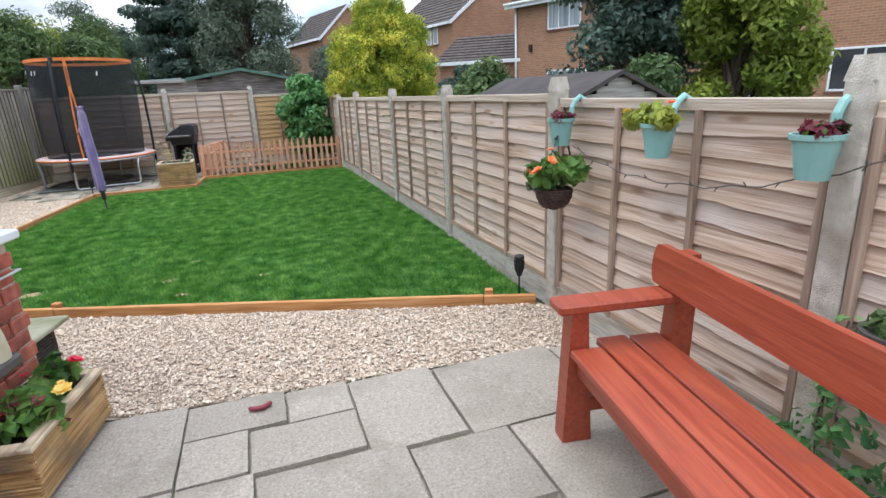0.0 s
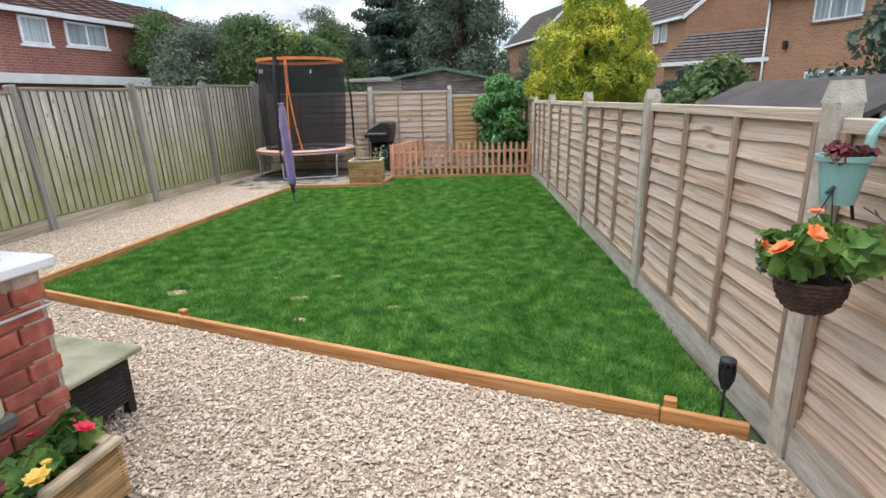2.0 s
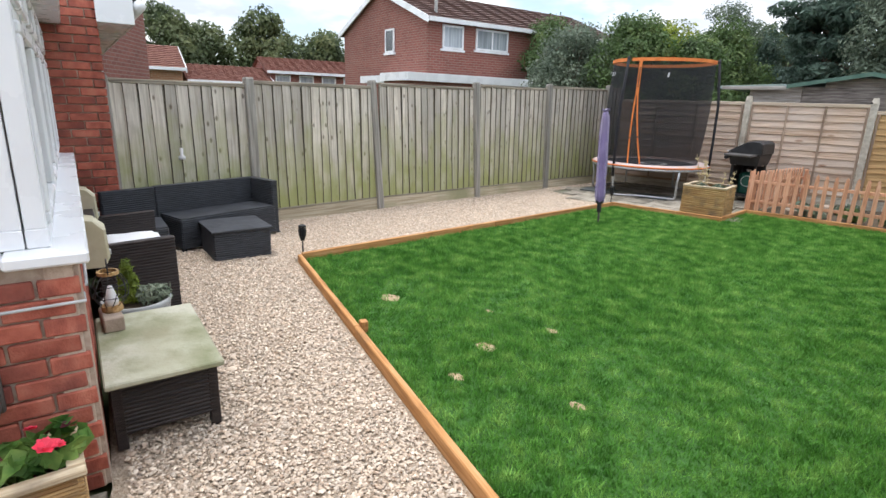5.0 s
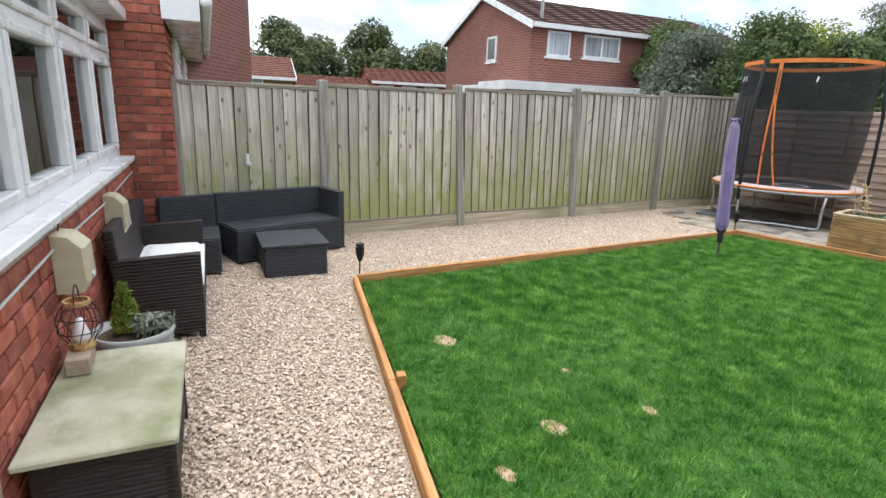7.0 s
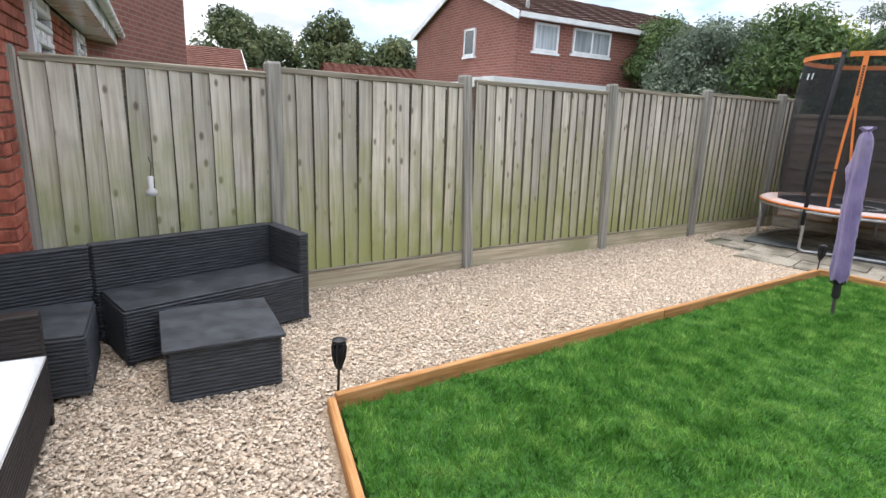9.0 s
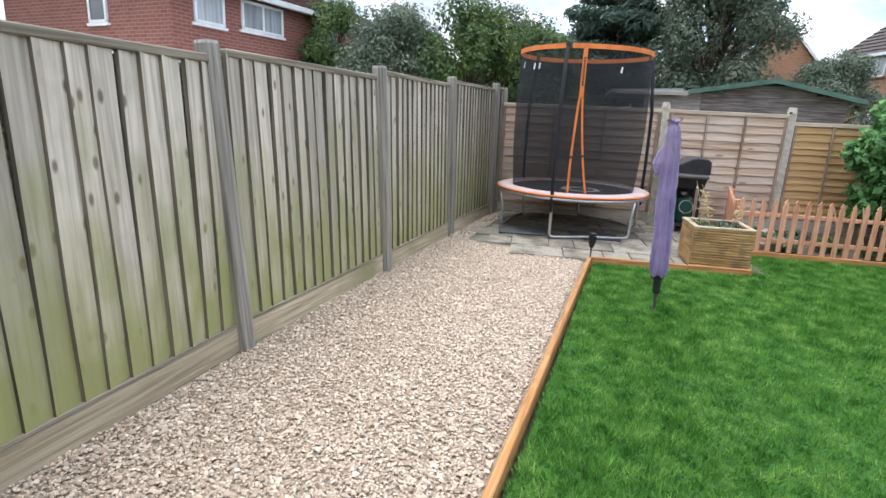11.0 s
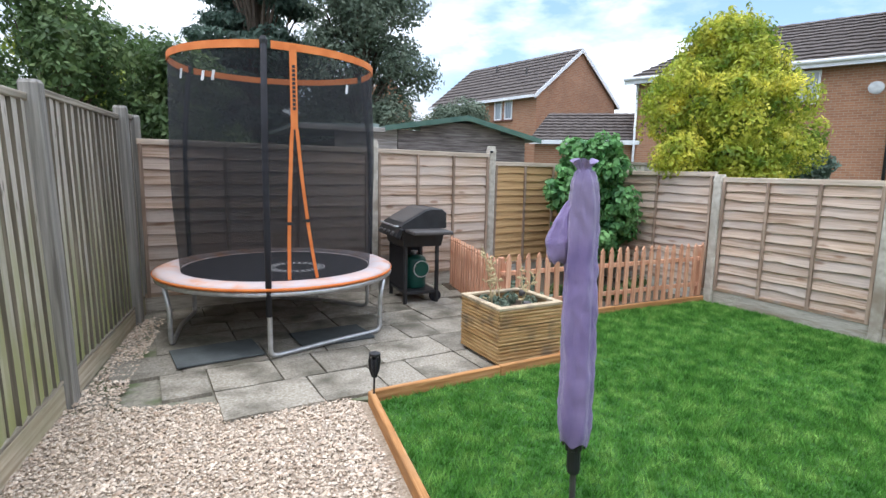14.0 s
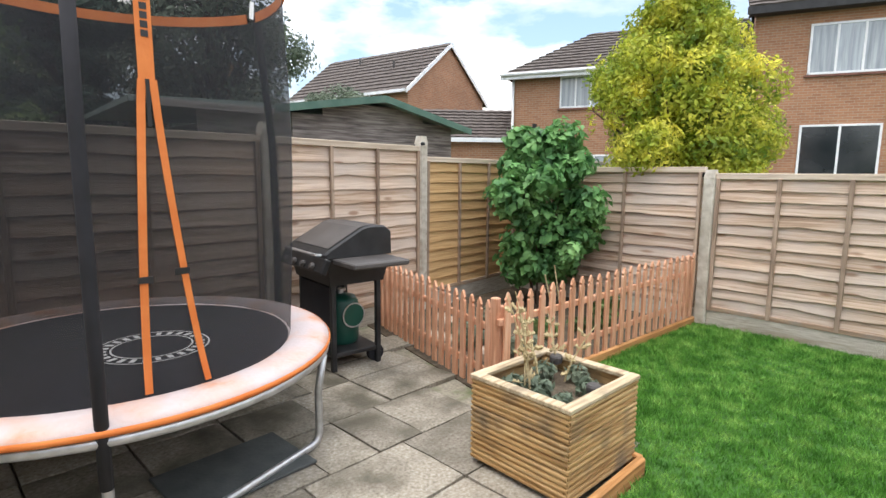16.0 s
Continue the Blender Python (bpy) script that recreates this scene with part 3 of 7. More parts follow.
GRAVEL = [(0.42, 3.16), (0.66, 3.05), (3.38, 2.80), (3.38, 3.44), (-1.82, 5.42), (-1.20, 10.80), (-1.30, 10.90), (-2.46, 11.22), (-3.00, 11.36), (-3.68, 4.5), (-3.24, 4.12)]

# ---------------------------------------------------------------- ground
ground = solo("ground", Shape().add([(-400, -300, -0.06), (400, -300, -0.06), (400, 500, -0.06), (-400, 500, -0.06)], [(0, 1, 2, 3)]), "far_ground",
              "dull green open ground round the gardens", "ground", kind="structure")


def sheet(name, poly, z, mat, label, category):
    return solo(name, Shape().prism(poly, -0.05, z), mat, label, category, kind="structure")


gravel_bed = sheet("gravel_path", GRAVEL, 0.0, "gravel_bed", "pale buff gravel path between house, fence and lawn", "gravel")
lawn = sheet("lawn", LAWN[::-1], 0.02, "turf", "mown green lawn with a few bare patches", "lawn")
bed = sheet("flower_bed", [(0.46, 11.93), (3.27, 11.96), (3.27, 14.2), (0.8, 13.9)], 0.01, "soil", "bare brown soil bed behind the picket fence", "soil")
PAVE_BASE = [(-2.92, 11.34), (-2.46, 11.2), (-1.3, 10.88), (-1.14, 10.82), (0.40, 10.94), (0.47, 11.9), (0.8, 13.88), (-0.2, 13.76), (-2.6, 13.6)]
pavement_far = sheet("pavement_1", PAVE_BASE, 0.0, "joint", "dark gritty joints below the far paving", "paving")
PATIO_BASE = [(-0.2, -3.0), (3.38, -3.0), (3.38, 2.78), (0.66, 3.03), (0.42, 3.14), (-0.0, 1.6)]
pavement_near = sheet("pavement_2", PATIO_BASE, 0.0, "joint", "dark gritty joints below the patio slabs", "paving")

# ---------------------------------------------------------------- fences
rng0 = random.Random(4)


def lap_board_mesh(seed, height):
    """A wavy-edged larch board, one metre long, thin at its top edge."""
    s = Shape()
    n = 18
    rows = []
    for i in range(n + 1):
        x = i / n
        knot = 0.010 * math.exp(-((x - (0.2 + 0.6 * ((seed * 0.37) % 1))) / 0.03) ** 2)
        dip = 0.019 * noise.noise((x * 4.5 + seed * 7, seed, 0)) + 0.006 * noise.noise((x * 12, seed * 3, 1)) + knot
        lift = 0.005 * noise.noise((x * 6, seed * 5, 9))
        rows.append([(x, 0.022 + lift, dip), (x, 0.025 + lift, dip + 0.006), (x, 0.015 + lift * 0.5, dip + 0.075), (x, 0.004, height), (x, -0.004, height), (x, 0.006, dip)])
    vs = [p for r in rows for p in r]
    fs = []
    for i in range(n):
        for j in range(6):
            fs.append((i * 6 + j, i * 6 + (j + 1) % 6, i * 6 + 6 + (j + 1) % 6, i * 6 + 6 + j))
    fs += [(0, 1, 2, 3, 4, 5), tuple(n * 6 + j for j in (5, 4, 3, 2, 1, 0))]
    s.add(vs, [q[::-1] for q in fs])
    return s.mesh("board", MAT["lap_board"])


LAP = [lap_board_mesh(i + 1, 0.165) for i in range(7)]
NEW_LAP = []
for me in LAP[:3]:
    c = me.copy()
    c.materials[0] = MAT["new_board"]
    NEW_LAP.append(c)
BATTEN = box((0.034, 0.026, 1.0), (0, 0.008, 0.5), 0.003).mesh("batten", MAT["lap_batten"])
CAP = box((1.0, 0.05, 0.055), (0.5, 0, 0), 0.004).mesh("top_rail", MAT["lap_cap"])
FRAME = box((1.0, 0.03, 0.04), (0.5, 0, 0), 0.003).mesh("bottom_rail", MAT["lap_frame"])
CONCRETE_BOARD = box((1.0, 0.045, 1.0), (0.5, 0, 0.5), 0.006).mesh("gravel_board", MAT["concrete"])


def concrete_post_mesh(h):
    s = Shape().box((0.105, 0.10, h - 0.05), (0, 0, (h - 0.05) / 2 - 0.02), None, 0.012)
    s.add([(-0.052, -0.05, h - 0.08), (0.052, -0.05, h - 0.08), (0.052, 0.05, h - 0.08), (-0.052, 0.05, h - 0.08),
           (-0.038, -0.036, h), (0.038, -0.036, h), (0.038, 0.036, h), (-0.038, 0.036, h)],
          [(0, 1, 5, 4), (1, 2, 6, 5), (2, 3, 7, 6), (3, 0, 4, 7), (4, 5, 6, 7)])
    return s.mesh("fence_post", MAT["concrete"])


def lap_panel(fence, p, q, base, top, label, boards=LAP, count=12, board_mat=None, kick=0.17):
    """A lap fence panel from post p to post q; its face looks to the left of p to q."""
    m, length = along(p, q)
    a, ln = 0.05, length - 0.10
    t = part("panel", Shape().box((ln, 0.03, 0.04), (a + ln / 2, 0.012, base + kick + 0.02), None, 0.003), "lap_frame", fence, label, m)
    if kick:
        g = part("gravel_board", CONCRETE_BOARD, "", t, "grey concrete gravel board", pose(a, 0, base - 0.03))
        g.scale = (ln, 1, kick + 0.03)
    z0, z1 = base + kick, top - 0.05
    part("top_rail", CAP, "", t, "pale wooden capping rail", pose(a, 0.0, top - 0.03)).scale = (ln, 1, 1)
    step = (z1 - z0 - 0.03) / count
    for i in range(count):
        b = part("board", rng0.choice(boards), "", t, "", pose(a, -0.012 - 0.001 * (i % 2), z0 + 0.02 + i * step, rng0.uniform(-1.2, 1.2), rng0.uniform(-0.4, 0.4), 0))
        b.scale = (ln, 1, (step + 0.025) / 0.165)
    for k in (0.015, 0.345, 0.665, 0.985):
        b = part("batten", BATTEN, "", t, "", pose(a + ln * k, 0.016, z0, 0, rng0.uniform(-0.3, 0.3), 0))
        b.scale = (1, 1, z1 - z0)
    return t


RIGHT_LABEL = "tan waney lap wooden fence panel with dark battens"
POST_R = concrete_post_mesh(1.57)
POST_F = concrete_post_mesh(1.50)
fence_right = thing("fence", "tan waney lap fence with concrete posts and gravel boards", "fence")
fence_back = thing("fence", "tan lap fence with pale concrete posts below the shed", "fence")
fence_left = thing("fence", "grey-green weathered closeboard fence with timber posts", "fence")
for i, p in enumerate(RIGHT[:-1]):
    part("post", POST_R if i < 7 else POST_F, "", fence_right, "weathered pale concrete post", pose(p[0], p[1], 0, 0, 0, 90))
    q = RIGHT[i + 1]
    lap_panel(fence_right, p, q, 0.0, (1.43, 1.43, 1.44, 1.47, 1.47, 1.47, 1.47, 1.53)[i], RIGHT_LABEL)
POST_B = concrete_post_mesh(1.82)
for i in range(len(BACK) - 1):
    p, q = BACK[i], BACK[i + 1]
    if i:
        part("post", POST_B, "", fence_back, "pale concrete post", pose(p[0], p[1], 0, 0, 0, 8))
    if i < 2:
        lap_panel(fence_back, q, p, 0.0, 1.72, "tan waney lap wooden fence panel below the shed", LAP, 12)
    else:
        lap_panel(fence_back, q, p, 0.0, 1.62, "golden new lap wooden fence panel beside the bush", NEW_LAP, 13)

FEATHER = []
for k in range(5):
    s = Shape()
    n = 6
    r = random.Random(k + 50)
    vs, fs = [], []
    for i in range(n + 1):
        z = i / n
        dx = 0.007 * noise.noise((k * 3.1, z * 2, 0.3))
        dy = 0.004 * noise.noise((k * 5.1, z * 2, 4.3))
        ex = 0.005 * noise.noise((k * 7.7, z * 3, 8.1))
        vs += [(dx, dy, z), (dx + 0.120 + ex, dy, z), (dx + 0.120 + ex, 0.027 + dy, z), (dx, 0.015 + dy, z)]
    for i in range(n):
        for j in range(4):
            fs.append((i * 4 + j, i * 4 + (j + 1) % 4, i * 4 + 4 + (j + 1) % 4, i * 4 + 4 + j))
    fs += [(3, 2, 1, 0), tuple(n * 4 + j for j in range(4))]
    me = s.add(vs, fs).mesh("board", MAT["left_board"])
    # side faces take the dark colour that stands in for the shadow lines
    me.materials.append(MAT["left_board_edge_shade"])
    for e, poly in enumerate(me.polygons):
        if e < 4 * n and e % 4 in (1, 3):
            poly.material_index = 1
    FEATHER.append(me)
LRAIL = box((1.0, 0.06, 0.045), (0.5, 0, 0), 0.006).mesh("top_rail", MAT["left_rail"])
LBOARD = box((1.0, 0.04, 0.16), (0.5, 0, 0.08), 0.006).mesh("gravel_board", MAT["left_gravel_board"])
LPOST = box((0.10, 0.10, 1.0), (0, 0, 0.5), 0.01).mesh("fence_post", MAT["left_post"])


# degrees by which each post leans away from the garden, and along the fence towards the house
LEAN = [(0.6, 0.3), (0.8, 0.5), (3.0, 2.6), (2.4, 1.6), (1.5, 0.8), (0.8, 0.3), (0.5, 0.0)]


def left_top(y):
    return 1.66 + 0.030 * (y - 4.4)


for i in range(len(LEFT) - 1):
    q, p = LEFT[i], LEFT[i + 1]
    m, length = along(p, q)
    top = left_top((p[1] + q[1]) / 2)
    out, back = LEAN[i]
    post = part("post", LPOST, "", fence_left, "grey square timber post", m @ pose(length, 0.02, -0.03, out, back, 0))
    post.scale = (1, 1, left_top(q[1]) + 0.05 + 0.03)
    m = m @ pose(0, 0, 0, (out + LEAN[i + 1][0]) / 2, 0, 0)
    ln = length - 0.10
    t = part("panel", Shape().box((ln, 0.03, 0.06), (0.05 + ln / 2, -0.035, 0.9), None, 0.004), "left_rail", fence_left, "grey-green closeboard panel with algae", m)
    part("gravel_board", LBOARD, "", t, "pale timber gravel board", pose(0.05, 0.0, 0)).scale = (ln, 1, 1)
    part("top_rail", LRAIL, "", t, "mossy grey capping rail", pose(0.05, -0.005, top - 0.022, rng0.uniform(-2, 2), 0.25, 0)).scale = (ln, 1, 1)
    part("bottom_strip", LRAIL, "", t, "", pose(0.05, 0.0, 0.175)).scale = (ln, 0.8, 0.5)
    # added sheet that blocks light from behind, so the gaps stay dark
    part("backing", box((ln, 0.012, top - 0.24), (0.05 + ln / 2, -0.03, 0.18 + (top - 0.24) / 2)), "left_rail", t, "added dark sheet behind the board gaps")
    count = max(2, round(ln / 0.122))
    for k in range(count):
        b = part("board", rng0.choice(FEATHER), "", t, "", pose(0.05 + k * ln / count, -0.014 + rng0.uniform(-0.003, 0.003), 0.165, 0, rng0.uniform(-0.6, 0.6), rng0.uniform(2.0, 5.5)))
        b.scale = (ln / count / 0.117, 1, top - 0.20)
post = part("post", LPOST, "", fence_left, "grey square timber post", pose(LEFT[-1][0], LEFT[-1][1], -0.03))
post.scale = (1, 1, left_top(13.6) + 0.03)


# ---------------------------------------------------------------- lawn edging
def edging(p, q, pieces, h, label, w=0.04):
    m, length = along(p, q)
    t = thing("lawn_edging", label, "edging", m, "lawn edging")
    a = 0
    for k, f in enumerate(pieces):
        b = part("plank", box((length * f - 0.004, w, h + 0.04), (0, 0, 0), 0.006), "edging", t, "",
                 pose(a + length * f / 2, rng0.uniform(-0.003, 0.003), h / 2 - 0.02 + rng0.uniform(-0.004, 0.004), 0, rng0.uniform(-0.1, 0.1), 0))
        a += length * f
    return t


E_R, E_C, E_D, E_E = (3.31, 3.50), (-1.80, 5.43), (-1.18, 10.79), (0.42, 10.90)
front_edge = edging(E_R, E_C, (0.07, 0.59, 0.34), 0.075, "orange-stained timber edging between gravel and lawn")
part("stake", box((0.06, 0.05, 0.14), (0, 0, 0.03)), "edging", front_edge, "", pose(3.62, -0.052, 0))
part("stake", box((0.06, 0.05, 0.14), (0, 0, 0.03)), "edging", front_edge, "", pose(0.34, -0.052, 0))
edging((-1.80, 5.455), E_D, (0.5, 0.5), 0.085, "orange-stained timber edging beside the gravel strip")
edging(E_D, E_E, (0.62, 0.38), 0.085, "orange-stained timber edging in front of the paving")
edging(E_E, (0.49, 11.86), (1.0,), 0.085, "orange-stained timber edging beside the planter")
edging((0.46, 11.875), (3.26, 11.905), (0.5, 0.5), 0.085, "orange-stained timber edging below the picket fence")

# ---------------------------------------------------------------- house
WALL_LEN, SILL = 3.8, 0.95
house = thing("house", "red brick house with white conservatory windows", "house", HOUSE, kind="structure")
# local x runs along the long wall away from the corner, local y points into the conservatory
part("wall_core", box((WALL_LEN - 0.02, 0.09, SILL), (WALL_LEN / 2, 0.065, SILL / 2)), "mortar", house)
part("wall_core", box((0.09, 2.6, SILL), (0.065, 1.3, SILL / 2)), "mortar", house)
part("wall_core", box((0.09, 3.43, 5.2), (WALL_LEN + 0.065, 1.385, 2.6)), "mortar", house)
part("wall_core", box((9.0, 0.09, 2.14), (WALL_LEN + 4.52, -0.295, 1.07)), "mortar", house)
part("floor", box((3.7, 2.6, 0.1), (1.95, 1.4, 0.1)), "interior", house)
part("inner_wall", box((5.0, 0.1, 2.6), (2.4, 2.75, 1.3)), "interior", house)
part("ceiling", box((3.6, 2.5, 0.08), (2.0, 1.45, 2.17)), "upvc", house)
# sills
part("window_sill", box((WALL_LEN + 0.03, 0.25, 0.045), (WALL_LEN / 2 - 0.02, 0.09, SILL + 0.022), 0.008), "upvc", house, "white window sill")
part("window_sill", box((0.25, 2.42, 0.045), (0.09, 1.427, SILL + 0.0215), 0.008), "upvc", house, "white window sill")


def window(parent, m, width, z0, z1, lights, top_light=0.42, depth=0.07):
    """A white window in the local xz plane, with a row of top lights over tall panes."""
    f = part("window_frame", Shape().box((width, depth, 0.07), (width / 2, 0, z0 + 0.035)).box((width, depth, 0.07), (width / 2, 0, z1 - 0.035)), "upvc", parent, "", m)
    for k in range(lights + 1):
        x = 0.04 + (width - 0.08) * k / lights
        part("mullion", box((0.08, depth - 0.004, z1 - z0 - 0.14), (x, 0, (z0 + z1) / 2)), "upvc", f)
    for k in range(lights):
        a = 0.08 + (width - 0.08) * k / lights
        b = (width - 0.08) * (k + 1) / lights
        zt = z1 - top_light
        part("transom", box((b - a, depth - 0.008, 0.06), ((a + b) / 2, 0, zt)), "upvc", f)
        for lo, hi in ((z0 + 0.07, zt - 0.03), (zt + 0.03, z1 - 0.07)):
            s = Shape()
            for zz in (lo + 0.022, hi - 0.022):
                s.box((b - a, depth + 0.02, 0.044), ((a + b) / 2, -0.004, zz), None, 0.008)
            for xx in (a + 0.022, b - 0.022):
                s.box((0.044, depth + 0.02, hi - lo - 0.088), (xx, -0.004, (lo + hi) / 2), None, 0.008)
            part("sash", s, "upvc", f)
            g = part("pane", Shape().box((b - a - 0.08, 0.008, hi - lo - 0.08), ((a + b) / 2, 0, (lo + hi) / 2), None, 0.001), "glass", f)
            g.visible_shadow = False
    return f


window(house, pose(0.08, 0.11, 0), WALL_LEN - 0.11, SILL + 0.045, 2.10, 4, 0.30)
window(house, pose(0.11, 0.15, 0, 0, 0, 90), 2.39, SILL + 0.045, 2.10, 3, 0.30)
part("eaves_beam", box((WALL_LEN - 0.02, 0.26, 0.10), (WALL_LEN / 2, 0.05, 2.153), 0.01), "upvc", house, "white conservatory eaves beam")
part("eaves_beam", box((0.26, 2.36, 0.10), (0.05, 1.365, 2.153), 0.01), "upvc", house, "white conservatory eaves beam")
# eaves of the main house beyond the fence
part("soffit", box((9.0, 0.26, 0.025), (WALL_LEN + 4.44, -0.49, 2.155)), "upvc", house, "white soffit board")
part("fascia", box((9.1, 0.025, 0.19), (WALL_LEN + 4.48, -0.633, 2.235)), "upvc", house, "white fascia board")
part("soffit_end", box((0.03, 0.30, 0.22), (WALL_LEN - 0.085, -0.495, 2.25)), "upvc", house, "white boxed end of the eaves")
part("gutter", Shape().tube([(WALL_LEN - 0.10, -0.70, 2.31), (WALL_LEN + 9.0, -0.70, 2.29)], 0.05, 10), "upvc", house, "white gutter", smooth=True)
X0, X1 = WALL_LEN - 0.07, WALL_LEN + 9.0
s = Shape().add([(X0, -0.72, 2.37), (X1, -0.72, 2.37), (X1, 2.5, 4.0), (X0, 2.5, 4.0), (X0, -0.72, 2.34), (X1, -0.72, 2.34), (X1, 2.5, 3.9), (X0, 2.5, 3.9)],
                [(0, 1, 2, 3), (7, 6, 5, 4), (0, 4, 5, 1), (1, 5, 6, 2), (2, 6, 7, 3), (3, 7, 4, 0)])
part("roof", s, "tile_dark", house)
for k, x in enumerate((WALL_LEN + 1.0, WALL_LEN + 3.4)):
    window(house, pose(x, -0.37, 0), 0.8, 1.2, 2.1, 1, 0.25, 0.05)
# cable along the brickwork below the sill
part("cable", Shape().tube([(0.10, 0.0, 0.80), (-0.012, -0.005, 0.805), (-0.012, 0.4, 0.80), (-0.012, 1.2, 0.81), (-0.012, 2.0, 0.80)], 0.006, 6), "pot_grey", house, "grey cable")
part("cable", Shape().tube([(0.10, -0.012, 0.83), (1.0, -0.012, 0.85), (2.2, -0.012, 0.83), (3.7, -0.012, 0.86)], 0.006, 6), "pot_grey", house, "grey cable")

BRICKS = []
for k in range(4):
    r = random.Random(k)
    s = Shape().box((0.213, 0.10, 0.064), (0, 0, 0), None, 0.005)
    s.v = [(x + r.uniform(-0.0015, 0.0015), y + r.uniform(-0.0015, 0.0015), z + r.uniform(-0.0015, 0.0015)) for x, y, z in s.v]
    BRICKS.append(s.mesh("brick", MAT["brick"]))


def brick_face(parent, m, length, z0, z1, as_parts):
    """Bricks in stretcher bond on a wall's face: x along it, y into the wall, the face at y = 0."""
    rows = int(round((z1 - z0) / 0.075))
    rest = Shape()
    for r in range(rows):
        x = -0.1125 if r % 2 else 0.0
        while x < length - 0.01:
            a, b = max(x, 0.0), min(x + 0.225, length)
            if b - a > 0.04:
                mm = m @ pose((a + b) / 2, 0.05 + rng0.uniform(-0.002, 0.002), z0 + 0.075 * r + 0.0375)
                if as_parts:
                    ob = part("brick", rng0.choice(BRICKS), "", parent, "", mm)
                    ob.scale = ((b - a - 0.011) / 0.213, 1, 1)
                else:
                    rest.box((b - a - 0.011, 0.10, 0.064), (0, 0, 0), mm, 0.005)
            x += 0.225
    if not as_parts:
        ob = part("brickwork", rest, "brick_many", parent)
        tagged(ob, kind="stuff")


# ---------------------------------------------------------------- leaves and plants
def leaves(centers, radii, count, size, seed, droop=0.2, flat=0.3, stretch=1.7, shell=0.55):
    """Leaf blades, each folded along its middle, scattered through a set of ellipsoids, denser towards their skins."""
    rng = np.random.default_rng(seed)
    c = np.asarray(centers, float)
    r = np.asarray(radii, float)
    vol = np.prod(r, axis=1) ** (2 / 3)
    pick = rng.choice(len(c), count, p=vol / vol.sum())
    d = rng.normal(size=(count, 3))
    d /= np.linalg.norm(d, axis=1)[:, None]
    rad = rng.uniform(0, 1, count) ** (1 / 3)
    rad = shell + (1 - shell) * rad
    rad *= rng.uniform(0.8, 1.12, count)
    p = c[pick] + d * rad[:, None] * r[pick]
    n = d + rng.normal(0, 0.6, (count, 3)) + np.array([0, 0, flat])
    n /= np.linalg.norm(n, axis=1)[:, None]
    t = rng.normal(size=(count, 3)) + d * 0.7 - np.array([0, 0, droop])
    t -= n * np.sum(t * n, axis=1)[:, None]
    t /= np.linalg.norm(t, axis=1)[:, None] + 1e-9
    b = np.cross(n, t)
    s = size * rng.uniform(0.6, 1.35, count)[:, None]
    base = p - t * s * 0.5 * stretch
    tip = p + t * s * 0.5 * stretch - n * s * 0.15
    l = p + b * s * 0.45 + n * s * 0.12
    q = p - b * s * 0.45 + n * s * 0.12
    v = np.stack([base, q, tip, l], 1).reshape(-1, 3)
    k = np.arange(count) * 4
    f = np.stack([np.stack([k, k + 1, k + 2], 1), np.stack([k, k + 2, k + 3], 1)], 1).reshape(-1, 3)
    return v, f


def foliage(name, mat, centers, radii, count, size, seed, parent, label="", **kw):
    v, f = leaves(centers, radii, count, size, seed, **kw)
    return part(name, many(name, v, f, MAT[mat]), "", parent, label)


def flower(parent, mat, p, r, seed, label=""):
    """A double flower of broad petals in rings."""
    rr = random.Random(seed)
    s = Shape()
    for ring, n in ((1.0, 7), (0.65, 6), (0.32, 4)):
        for k in range(n):
            w = 2 * math.pi * (k + rr.random() * 0.5) / n
            up = 0.25 + (1 - ring) * 0.9
            d = Vector((math.cos(w), math.sin(w), up)).normalized()
            side = Vector((-math.sin(w), math.cos(w), 0))
            tip = d * r * (0.55 + 0.45 * ring)
            s.add([(0, 0, 0), tuple(tip * 0.6 + side * r * 0.36), tuple(tip), tuple(tip * 0.6 - side * r * 0.36)], [(0, 1, 2, 3)])
    return part("flower", s, mat, parent, label, pose(*p, rr.uniform(-40, 10), rr.uniform(-30, 30), rr.uniform(0, 360)))


def blob_set(seed, n, spread, size, base=(0, 0, 0)):
    rr = random.Random(seed)
    cs, rs = [], []
    for k in range(n):
        cs.append((base[0] + rr.uniform(-1, 1) * spread[0], base[1] + rr.uniform(-1, 1) * spread[1], base[2] + rr.uniform(-1, 1) * spread[2]))
        q = size * rr.uniform(0.7, 1.3)
        rs.append((q, q, q * rr.uniform(0.7, 1.0)))
    return cs, rs


